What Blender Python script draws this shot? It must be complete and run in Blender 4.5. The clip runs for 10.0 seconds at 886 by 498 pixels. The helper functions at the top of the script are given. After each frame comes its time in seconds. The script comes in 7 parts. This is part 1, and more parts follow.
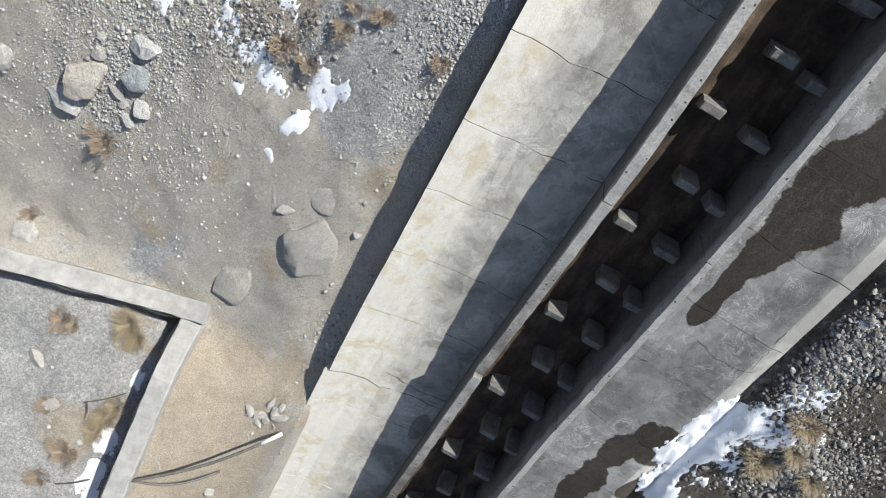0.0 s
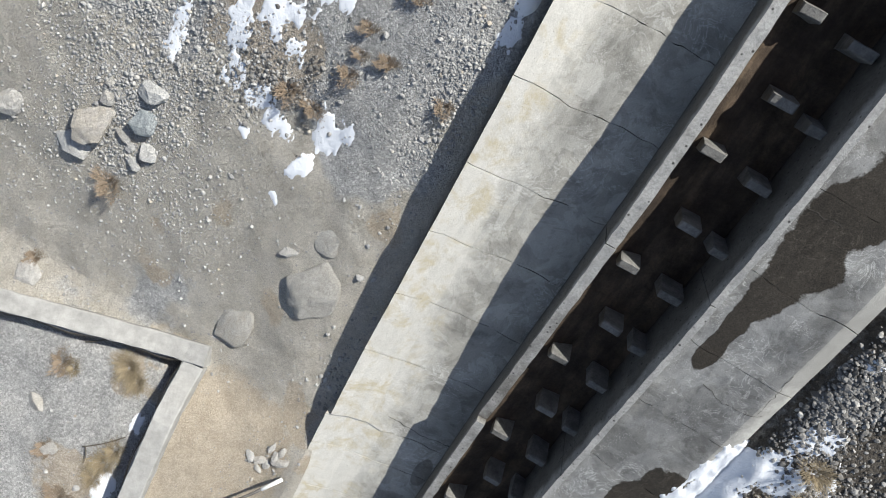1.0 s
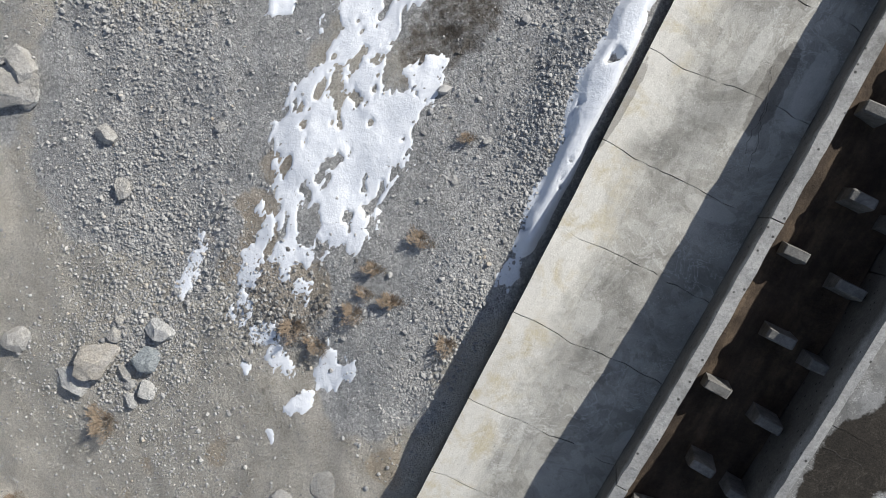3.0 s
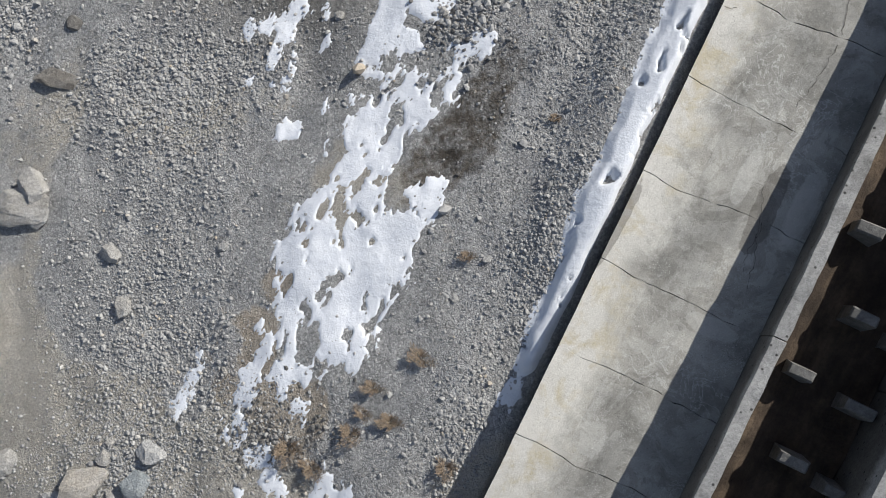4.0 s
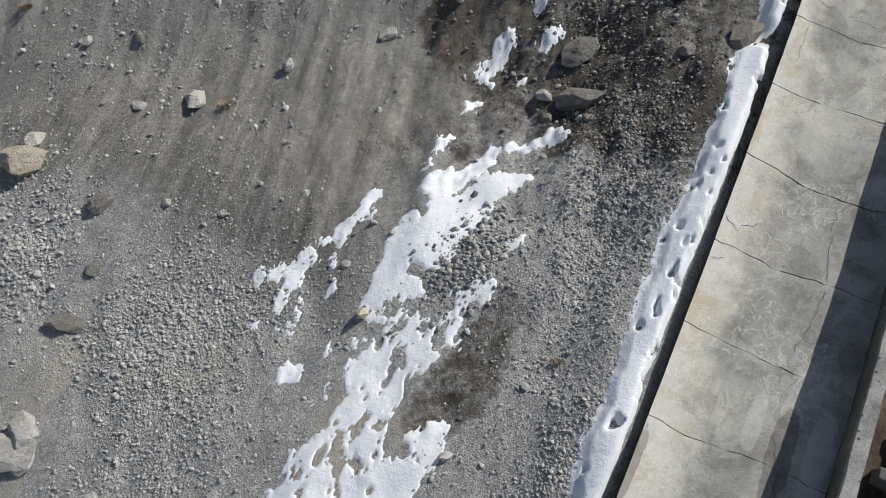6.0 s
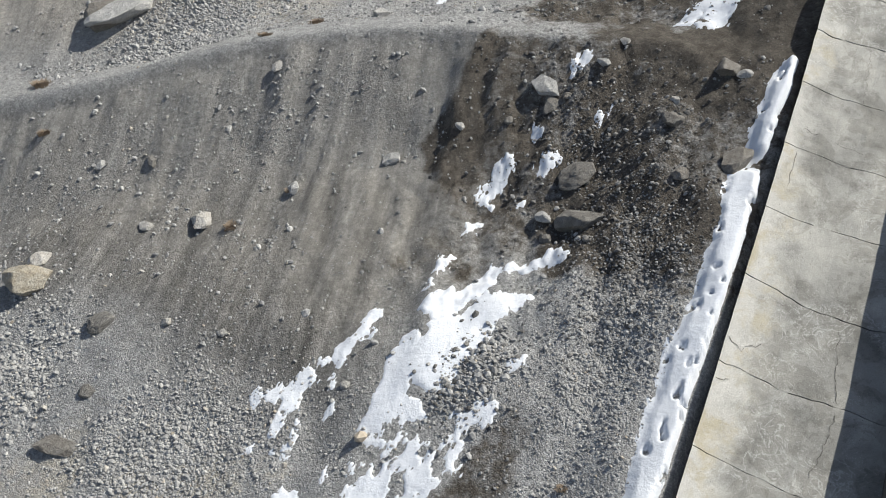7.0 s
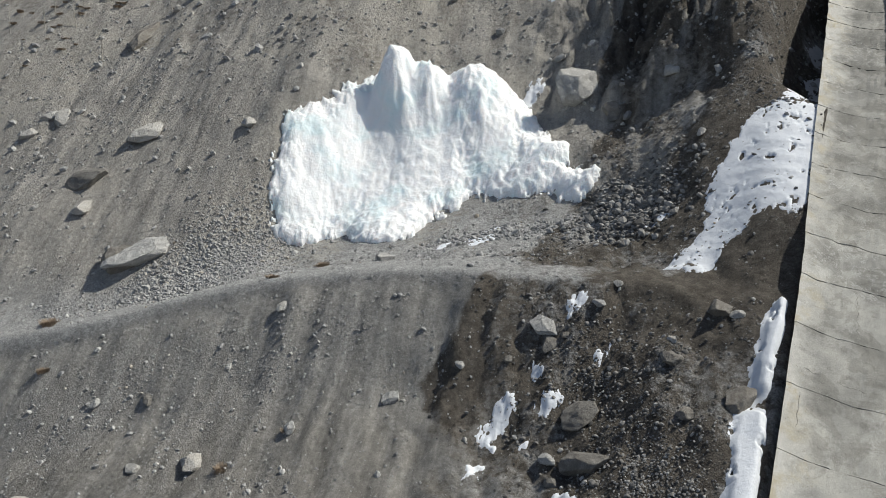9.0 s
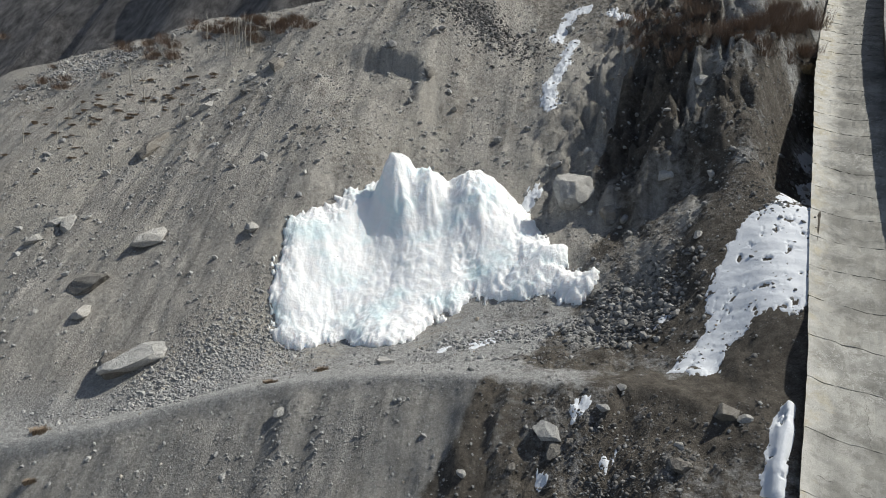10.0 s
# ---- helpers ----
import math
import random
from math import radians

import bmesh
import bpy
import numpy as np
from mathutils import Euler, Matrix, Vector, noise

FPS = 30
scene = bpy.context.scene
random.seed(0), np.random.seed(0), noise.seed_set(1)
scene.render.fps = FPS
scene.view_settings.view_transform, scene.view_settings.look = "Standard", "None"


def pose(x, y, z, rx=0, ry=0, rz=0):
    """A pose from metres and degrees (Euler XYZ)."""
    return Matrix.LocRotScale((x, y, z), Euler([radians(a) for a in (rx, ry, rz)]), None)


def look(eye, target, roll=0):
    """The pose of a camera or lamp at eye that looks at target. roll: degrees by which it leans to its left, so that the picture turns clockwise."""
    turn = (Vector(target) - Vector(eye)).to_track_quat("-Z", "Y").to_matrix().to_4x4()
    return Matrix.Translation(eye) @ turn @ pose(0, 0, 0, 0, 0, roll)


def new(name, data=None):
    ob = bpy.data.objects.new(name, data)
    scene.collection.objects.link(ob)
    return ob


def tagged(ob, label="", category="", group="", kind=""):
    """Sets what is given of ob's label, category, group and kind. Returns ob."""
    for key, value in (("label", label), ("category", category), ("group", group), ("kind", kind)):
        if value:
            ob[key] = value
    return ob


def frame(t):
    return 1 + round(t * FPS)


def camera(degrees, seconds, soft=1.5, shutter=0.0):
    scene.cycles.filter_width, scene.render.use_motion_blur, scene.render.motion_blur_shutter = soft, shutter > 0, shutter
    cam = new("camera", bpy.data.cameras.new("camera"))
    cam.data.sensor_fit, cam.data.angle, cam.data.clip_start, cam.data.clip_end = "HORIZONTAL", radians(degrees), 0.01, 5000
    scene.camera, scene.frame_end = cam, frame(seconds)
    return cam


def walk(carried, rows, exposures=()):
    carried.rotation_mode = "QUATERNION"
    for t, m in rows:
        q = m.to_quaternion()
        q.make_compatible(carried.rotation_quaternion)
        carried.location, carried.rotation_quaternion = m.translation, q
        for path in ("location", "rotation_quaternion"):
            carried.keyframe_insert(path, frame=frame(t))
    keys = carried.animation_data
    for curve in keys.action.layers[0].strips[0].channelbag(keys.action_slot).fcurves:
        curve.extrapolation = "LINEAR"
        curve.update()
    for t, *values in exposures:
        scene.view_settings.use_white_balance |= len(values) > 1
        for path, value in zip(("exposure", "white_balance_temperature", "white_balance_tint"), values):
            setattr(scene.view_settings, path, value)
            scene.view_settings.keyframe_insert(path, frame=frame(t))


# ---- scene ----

# the drone hovers at the origin and only tilts its camera from straight down to nearly level
cam = camera(63.08, 10.0, soft=0.95)
walk(cam, [
    (0, pose(0, 0, 0, 0.00, -0.34, -0.08)),
    (0.5, pose(0, 0, 0, 0.15, -0.21, 0.02)),
    (1, pose(0, 0, 0, 3.37, -0.11, -0.05)),
    (1.5, pose(0, 0, 0, 7.94, -0.07, -0.08)),
    (2, pose(0, 0, 0, 12.68, -0.03, -0.09)),
    (2.5, pose(0, 0, 0, 17.32, 0.03, -0.10)),
    (4, pose(0, 0, 0, 31.28, 0.07, -0.14)),
    (4.5, pose(0, 0, 0, 36.03, 0.12, -0.12)),
    (5, pose(0, 0, 0, 40.82, 0.10, -0.08)),
    (5.5, pose(0, 0, 0, 45.64, 0.10, -0.07)),
    (7, pose(0, 0, 0, 59.90, 0.03, 0.09)),
    (7.5, pose(0, 0, 0, 64.63, 0.05, 0.11)),
    (8, pose(0, 0, 0, 69.31, 0.09, 0.12)),
    (8.5, pose(0, 0, 0, 73.98, 0.00, 0.14)),
    (9, pose(0, 0, 0, 78.67, -0.07, 0.11)),
    (9.5, pose(0, 0, 0, 83.38, 0.09, 0.11)),
    (10, pose(0, 0, 0, 86.84, 0.15, 0.09)),
], exposures=[(0, 0.62, 6350, 7), (2.0, 0.42, 6350, 8), (4.0, 0.13, 6350, 9), (5.5, -0.04, 6400, 8), (7.0, 0.28, 6450, 7), (8.0, 0.03, 6450, 6), (8.5, -0.04, 6450, 6), (9.0, -0.06, 6450, 6), (10, -0.05, 6450, 6)])

# world and sun
SUN_AZ, SUN_EL = 75.0, 49.4          # degrees from +y towards +x, and above the horizon
world = bpy.data.worlds.new("sky")
scene.world = world
world.use_nodes = True
sky = world.node_tree.nodes.new("ShaderNodeTexSky")
sky.sky_type, sky.sun_disc = "NISHITA", False
sky.sun_elevation, sky.sun_rotation = radians(SUN_EL), radians(SUN_AZ)
sky.altitude, sky.dust_density, sky.air_density = 1500, 3.0, 0.8
haze = world.node_tree.nodes.new("ShaderNodeHueSaturation")
haze.inputs["Saturation"].default_value = 0.82
world.node_tree.links.new(sky.outputs[0], haze.inputs["Color"])
world.node_tree.links.new(haze.outputs[0], world.node_tree.nodes["Background"].inputs[0])
world.node_tree.nodes["Background"].inputs[1].default_value = 0.10
sun = new("sun", bpy.data.lights.new("sun", "SUN"))
sun.data.energy, sun.data.angle, sun.data.color = 4.8, radians(0.53), (1.0, 0.95, 0.87)
sun_from = Vector((math.sin(radians(SUN_AZ)) * math.cos(radians(SUN_EL)), math.cos(radians(SUN_AZ)) * math.cos(radians(SUN_EL)), math.sin(radians(SUN_EL))))
sun.matrix_world = look(sun_from * 120, (0, 0, 0))

# ---- the lie of the land ----
# Chute axes: s runs up the chute, v across it to the right, h off its plane. v = 0 is the left edge of the lining.
FALL, CROSS_FALL = np.array((0.165, 0.986)), np.array((0.986, -0.165))   # down the loose slopes beside it, and across them
F = np.array((3.029, 7.425, -14.990))
UP_CHUTE = np.array((0.43344, 0.76963, 0.46883))
ACROSS = np.array((0.87132, -0.49072, 0.0))
OFF = np.array((-0.23006, -0.40850, 0.88329))
ALONG = np.array((0.49072, 0.87132))      # the plan direction of UP_CHUTE
FLAT = 0.88329                            # plan metres per metre of chute


def soft_plus(a, k):
    """max(a, 0) with its corner rounded over k."""
    return 0.5 * (a + np.sqrt(a * a + k * k)) 


def smooth(a, lo, hi):
    a = np.clip((a - lo) / (hi - lo), 0, 1)
    return a * a * (3 - 2 * a)


def drop(s):
    """The chute steepens below s = -3."""
    return 0.12 * (soft_plus(-3 - s, 2.0)) - 0.0


def wob(s):
    return 0.07 - 0.0007 * np.minimum(abs(s - 5), 18) ** 2 + np.interp(s, (22, 30, 36, 43, 50, 59, 68, 120), (-0.03, -0.37, -0.56, -0.82, -1.1, -1.15, -0.95, 1.2))


def on_chute(s, v, h):
    """Chute coordinates to the world."""
    s = np.asarray(s, float)
    return F + s[..., None] * UP_CHUTE + (np.asarray(v) + wob(s))[..., None] * ACROSS + (np.asarray(h) - drop(s))[..., None] * OFF


LATTICE = np.random.RandomState(11).rand(256, 256)


def vnoise(x, y, seed=0):
    x, y = np.asarray(x, float) + seed * 17.31, np.asarray(y, float) + seed * 9.77
    xi, yi = np.floor(x).astype(int), np.floor(y).astype(int)
    u, w = x - xi, y - yi
    u, w = u * u * (3 - 2 * u), w * w * (3 - 2 * w)
    a, b = LATTICE[xi % 256, yi % 256], LATTICE[(xi + 1) % 256, yi % 256]
    c, e = LATTICE[xi % 256, (yi + 1) % 256], LATTICE[(xi + 1) % 256, (yi + 1) % 256]
    return (a * (1 - u) + b * u) * (1 - w) + (c * (1 - u) + e * u) * w - 0.5


def fbm(x, y, octaves=4, seed=0, gain=0.5):
    total, amp = 0.0, 1.0
    for i in range(octaves):
        total = total + amp * vnoise(x * 2 ** i, y * 2 ** i, seed + i * 3)
        amp *= gain
    return total


def plan(x, y):
    """World x, y to q (along) and v (across)."""
    x, y = x - F[0], y - F[1]
    return x * ALONG[0] + y * ALONG[1], x * ACROSS[0] + y * ACROSS[1]


def unplan(q, v):
    return F[0] + q * ALONG[0] + v * ACROSS[0], F[1] + q * ALONG[1] + v * ACROSS[1]


def crest_q(w):
    """Where the bank below the track ends, by distance w to the left of the chute."""
    w = np.asarray(w, float)
    bend = sum(np.interp(w + d, (-2, 1, 2.6, 4, 5.5, 8, 12, 16, 20, 23, 26, 30, 34, 40, 48), (13.3, 15.1, 16.7, 17.2, 17.2, 16.75, 16.4, 15.45, 14.0, 12.3, 10.0, 7.9, 6.2, 2.4, -4.8)) for d in (-0.8, 0, 0.8)) / 3
    return np.maximum(bend, -4 - 0.2 * w)


def foot_q(w):
    """Where the mountain's foot meets the bench."""
    return crest_q(w) + 3.0 + 5.0 * smooth(w, 3, 12) * (1 - smooth(w, 21, 27))


def on_track(q, w):
    d = q - crest_q(w)
    return smooth(d, -0.35, 0.15) * (1 - smooth(d, 1.6, 2.3)) * smooth(w, 1.5, 3)


CORNER = np.array((-8.25, -2.11))          # where the two low walls meet
LEG_A, LEG_B = np.array((-0.961, 0.277)), np.array((-0.430, -0.903))


def corner_depth(x, y):
    """How far a place lies inside the plot that the low walls bound."""
    x, y = x - CORNER[0], y - CORNER[1]
    return np.minimum(-LEG_A[1] * x + LEG_A[0] * y, LEG_B[1] * x - LEG_B[0] * y)


def land(x, y, detail=True):
    q, v = plan(x, y)
    w = -v
    s = q / FLAT
    base = F[2] + 0.46883 * s - 1.13 * drop(s) - 1.2 + 0.05 * soft_plus(w - 2, 2) * smooth(q, -30, 25)
    # the level yard low down on the left
    yard = -25.2 + 0.16 * (q + 13) + 0.04 * w
    k = smooth(w, 2.0 - 1.6 * smooth(-q, 13, 17), 7.5 - 2.5 * smooth(-q, 13, 17)) * smooth(-q, 7, 14)
    base = base + 0.75 * smooth(-s, 15.5, 18) * smooth(w, -0.3, 0.4) + (np.maximum(base, yard) - base) * k
    # bench with the track, and the mountain above it
    qc, qf = crest_q(w), foot_q(w)
    zc = F[2] + 0.46883 * qc / FLAT - 1.2 + 0.05 * soft_plus(w - 2, 2)
    base = base - 1.2 * smooth(q, qc - 12, qc - 5) * (1 - smooth(q, qc - 5, qc - 0.2)) * smooth(w, 3, 6)
    bench = zc + 0.03 * np.maximum(q - qc, 0) + 0.10 * soft_plus(q - qc - 2.2, 0.5)
    hill = bench + 0.72 * soft_plus(q - qf, 2.0)
    # the rocky shoulder beside the chute
    crag = smooth(w, 2.5, 6) * (1 - smooth(w, 9, 19))
    rib = fbm(q / 9, v / 2.4, 3, 51)
    ledge = smooth(q + 4.5 * rib, 32.0, 33.6) + 0.9 * smooth(q + 4.0 * fbm(q / 8, v / 1.9, 3, 53), 36.8, 38.6)
    hill = hill + crag * (1.25 * ledge - 1.1 * smooth(q, 27, 31) - 4.0 * smooth(q, 41, 62))
    # shoulder and the gentler ground above it
    top = np.maximum(14 + 0.20 * (65 - w), 7.0) + 0.06 * (q - 34)
    hill = top - soft_plus(top - hill, 2.5)
    far = 1.35 * (q - 78) - 0.02 * w + 9 * fbm(q / 40, v / 7, 4, 44)
    hill = hill + soft_plus(far - hill, 5.0)
    # a slumped hollow high on the slope
    scar = np.hypot((q - 33.9) / 3.1, (w - 28.6) / 4.5)
    hill = hill - 1.0 * (1 - smooth(scar + 0.35 * fbm(q / 2, v / 2, 3, 57), 0.60, 1.0)) * smooth(q, 30.0, 35.5)
    near_chute = smooth(w, 0.6, 5.0)
    z = base + (hill - base) * near_chute * smooth(q, qc - 0.5, qc + 0.25)
    # the sunken plot behind the low walls
    z = z - 1.0 * smooth(corner_depth(x, y), 0.15, 0.55)
    # the valley floor far below
    floor_z = -75.0
    z = floor_z + soft_plus(z - floor_z, 12.0)
    # washed-out ground under the lining's edge
    z = z - 0.38 * (1 - smooth(w, 0.7, 2.4)) * smooth(q, -15, -12) * (1 - 0.35 * smooth(q, -2, 1))
    # silt and old drift heaped against the lining
    z = z + 0.55 * smooth(q, -1, 3) * (1 - smooth(q, 17, 20)) * (1 - smooth(w, 1.1, 2.6))
    # the gully worn along the lining above the bench
    z = z + 0.8 * smooth(q, 18, 21.5) * (1 - smooth(q, 28, 31)) * (1 - smooth(w, 1.0, 3.5))
    z = z - 3.1 * smooth(q, 29.5, 34.5) * (1 - smooth(q, 44, 52)) * (1 - smooth(w + 0.8 * fbm(q / 3, v / 3, 3, 59), 2.0, 4.0))
    # the bed of the chute
    inside = smooth(v, -0.12, 0.5) * (1 - smooth(v, 9.5, 10.1))
    z = z - 3.6 * inside + 1.75 * smooth(v, 9.0, 10.6)
    if detail:
        down, over = x * FALL[0] + y * FALL[1], x * CROSS_FALL[0] + y * CROSS_FALL[1]
        rough = (smooth(-v, -0.2, 1.2) + smooth(v, 10.0, 11.2)) * (1 - 0.75 * on_track(q, w))
        rough = rough * (1 - 0.85 * smooth(q, 19, 21) * (1 - smooth(q, 33, 36)) * (1 - smooth(w, 4.0, 5.5)))
        z = z + rough * (0.50 * fbm(q / 7, v / 6, 3, 1) + 0.16 * fbm(q / 1.1, v / 0.9, 3, 5))
        clod = smooth(q, 5, 9) * (1 - smooth(w, 10, 12.5)) * smooth(w, 1.2, 2.2)
        z = z + rough * clod * 0.30 * fbm(q / 0.9, v / 0.6, 3, 47, 0.6)
        above = smooth(q, qf, qf + 5)
        z = z + rough * above * (1.3 * fbm(q / 16, v / 7, 3, 9) + 0.40 * fbm(down / 9, over / 1.5, 4, 14)) * smooth(w, 1, 5)
        z = z + rough * crag * smooth(q, 30, 35) * (1 - smooth(q, 52, 60)) * (3.0 * (abs(fbm(q / 5.0, v / 1.5, 5, 63, 0.62)) - 0.12) + 1.4 * fbm(q / 1.0, v / 0.8, 5, 66, 0.7))
        bank = smooth(q, 2, 8) * (1 - smooth(q, qc - 0.8, qc - 0.1))
        z = z + rough * bank * 0.22 * fbm(down / 6, over / 0.8, 3, 21)
    return z

# ---- materials ----
# marks on the concrete: s, v, half length, half width, slant, raggedness
LINING_STAINS = [(-16.98, 3.46, 0.75, 0.3, 0.0, 0.12), (-9.02, 4.76, 1.5, 0.35, 0.0, 0.5), (2.23, 0.05, 1.2, 0.16, 0.05, 0.5), (4.01, 2.88, 1.2, 0.3, 0.0, 0.5)]
LINING_MENDS = [(4.52, 2.18, 0.75, 0.2, 0.0, 0.4), (-5.04, 3.9, 0.45, 0.3, 0.0, 0.4), (-6.44, 1.47, 0.8, 0.14, 0.0, 0.8), (1.03, 2.94, 0.25, 0.6, 0.0, 0.6), (4.49, 3.61, 1.0, 0.25, 0.0, 0.7), (4.38, 3.62, 1.1, 0.3, 0.0, 0.7), (-2.51, 1.61, 0.5, 0.3, 0.0, 0.9), (20.68, 0.51, 0.3, 0.1, 0.0, 0.4)]
BERM_STAINS = [(-6.75, 7.55, 0.75, 0.28, 0.0, 0.3), (-5.7, 7.55, 0.9, 0.32, 0.0, 0.3), (-4.4, 7.75, 1.0, 0.55, 0.0, 0.3), (-3.3, 7.95, 1.2, 0.85, 0.0, 0.3), (-2.2, 8.05, 1.3, 0.85, 0.0, 0.3), (-1.1, 8.35, 1.3, 0.7, 0.0, 0.3), (0.2, 8.5, 1.4, 0.65, 0.0, 0.3), (-11.36, 9.16, 0.85, 0.8, 0.0, 0.4), (-12.19, 8.45, 0.9, 0.45, 0.0, 0.4), (-13.7, 8.42, 1.0, 0.48, 0.0, 0.4), (-14.8, 8.37, 1.0, 0.5, 0.0, 0.4), (-13.4, 9.76, 0.7, 0.45, 0.0, 0.4)]
BERM_DAMP = [(-5.52, 9.54, 1.6, 1.0, 0.0, 0.9), (-7.3, 9.18, 1.3, 0.9, 0.0, 0.9), (-8.84, 9.06, 1.2, 0.9, 0.0, 0.9), (-3.89, 9.4, 1.4, 0.8, 0.0, 0.9)]


def material(name, build, rough=0.9, metallic=0.0):
    mat = bpy.data.materials.new(name)
    mat.use_nodes = True
    tree = mat.node_tree
    bsdf = tree.nodes["Principled BSDF"]
    bsdf.inputs["Roughness"].default_value = rough
    bsdf.inputs["Metallic"].default_value = metallic
    bsdf.inputs["Specular IOR Level"].default_value = 0.3
    build(Nodes(tree, bsdf))
    return mat


class Nodes:
    """Short ways to add and join shader nodes."""

    def __init__(self, tree, bsdf):
        self.tree, self.bsdf = tree, bsdf
        self.place = tree.nodes.new("ShaderNodeTexCoord").outputs["Object"]

    def link(self, a, b):
        self.tree.links.new(a, b)

    def put(self, value, socket):
        if isinstance(value, bpy.types.NodeSocket):
            self.link(value, socket)
        elif isinstance(value, (tuple, list)) and len(value) == 3 and socket.type == "RGBA":
            socket.default_value = (*value, 1)
        else:
            socket.default_value = value

    def scaled(self, sx, sy, sz, rot=(0, 0, 0), place=None):
        n = self.tree.nodes.new("ShaderNodeMapping")
        n.inputs["Scale"].default_value = (sx, sy, sz)
        n.inputs["Rotation"].default_value = rot
        self.link(place or self.place, n.inputs["Vector"])
        return n.outputs[0]

    def noise(self, scale, detail=4.0, rough=0.55, place=None, distort=0.0):
        n = self.tree.nodes.new("ShaderNodeTexNoise")
        n.inputs["Scale"].default_value, n.inputs["Detail"].default_value = scale, detail
        n.inputs["Roughness"].default_value, n.inputs["Distortion"].default_value = rough, distort
        self.link(place or self.place, n.inputs["Vector"])
        return n.outputs["Fac"]

    def cells(self, scale, feature="F1", out="Color", place=None):
        n = self.tree.nodes.new("ShaderNodeTexVoronoi")
        n.feature = feature
        n.inputs["Scale"].default_value = scale
        self.link(place or self.place, n.inputs["Vector"])
        return n.outputs[out]

    def ramp(self, fac, stops):
        n = self.tree.nodes.new("ShaderNodeValToRGB")
        el = n.color_ramp.elements
        while len(el) < len(stops):
            el.new(0.5)
        for e, (at, c) in zip(el, stops):
            e.position = at
            e.color = (c, c, c, 1) if isinstance(c, (int, float)) else (*c, 1)
        self.link(fac, n.inputs[0])
        return n.outputs[0]

    def mix(self, fac, a, b, mode="MIX"):
        n = self.tree.nodes.new("ShaderNodeMix")
        n.data_type, n.blend_type = "RGBA", mode
        self.put(fac, n.inputs[0])
        self.put(a, n.inputs[6])
        self.put(b, n.inputs[7])
        return n.outputs[2]

    def math(self, op, a, b=0.0):
        n = self.tree.nodes.new("ShaderNodeMath")
        n.operation = op
        self.put(a, n.inputs[0])
        self.put(b, n.inputs[1])
        return n.outputs[0]

    def dot(self, vector):
        n = self.tree.nodes.new("ShaderNodeVectorMath")
        n.operation = "DOT_PRODUCT"
        self.link(self.place, n.inputs[0])
        n.inputs[1].default_value = vector
        return n.outputs["Value"]

    def stain(self, s0, v0, ds, dv, slant=0.0, rag=0.5):
        """1 inside a ragged ellipse on the chute, 0 outside it."""
        along = self.math("SUBTRACT", self.dot(tuple(UP_CHUTE)), float(F @ UP_CHUTE) + s0)
        over = self.math("SUBTRACT", self.dot(tuple(ACROSS)), float(F @ ACROSS) + v0)
        over = self.math("SUBTRACT", over, self.math("MULTIPLY", along, slant))
        a, b = self.math("MULTIPLY", along, 1 / ds), self.math("MULTIPLY", over, 1 / dv)
        d = self.math("SQRT", self.math("ADD", self.math("MULTIPLY", a, a), self.math("MULTIPLY", b, b)))
        d = self.math("ADD", d, self.math("MULTIPLY", self.math("SUBTRACT", self.noise(2.2, 8, 0.72), 0.5), rag * 2))
        return self.ramp(d, [(0.94, 1.0), (1.0, 0.0)])

    def stains(self, spots, rag, inner):
        """1 inside the ragged shape in which many ellipses on the chute run together."""
        along0, over0 = self.dot(tuple(UP_CHUTE)), self.dot(tuple(ACROSS))
        least = None
        for s0, v0, ds, dv, slant, _ in spots:
            a = self.math("MULTIPLY", self.math("SUBTRACT", along0, float(F @ UP_CHUTE) + s0), 1 / ds)
            b = self.math("MULTIPLY", self.math("SUBTRACT", over0, float(F @ ACROSS) + v0), 1 / dv)
            d = self.math("SQRT", self.math("ADD", self.math("MULTIPLY", a, a), self.math("MULTIPLY", b, b)))
            if least:
                d = self.math("SMOOTH_MIN", least, d)
                self.tree.nodes[-1].inputs[2].default_value = 0.5
            least = d
        d = self.math("ADD", least, self.math("MULTIPLY", self.math("SUBTRACT", self.noise(0.9, 10, 0.62), 0.5), rag * 2))
        return self.ramp(d, [(inner, 1.0), (0.96, 0.0)])

    def attr(self, name):
        n = self.tree.nodes.new("ShaderNodeVertexColor")
        n.layer_name = name
        s = self.tree.nodes.new("ShaderNodeSeparateColor")
        self.link(n.outputs[0], s.inputs[0])
        return s.outputs

    def island(self):
        return self.tree.nodes.new("ShaderNodeNewGeometry").outputs["Random Per Island"]

    def each(self):
        return self.tree.nodes.new("ShaderNodeObjectInfo").outputs["Random"]

    def bump(self, height, distance, strength=1.0):
        n = self.tree.nodes.new("ShaderNodeBump")
        n.inputs["Distance"].default_value, n.inputs["Strength"].default_value = distance, strength
        if self.bsdf.inputs["Normal"].is_linked:
            self.link(self.bsdf.inputs["Normal"].links[0].from_socket, n.inputs["Normal"])
        self.link(height, n.inputs["Height"])
        self.link(n.outputs[0], self.bsdf.inputs["Normal"])

    def colour(self, c):
        self.put(c, self.bsdf.inputs["Base Color"])


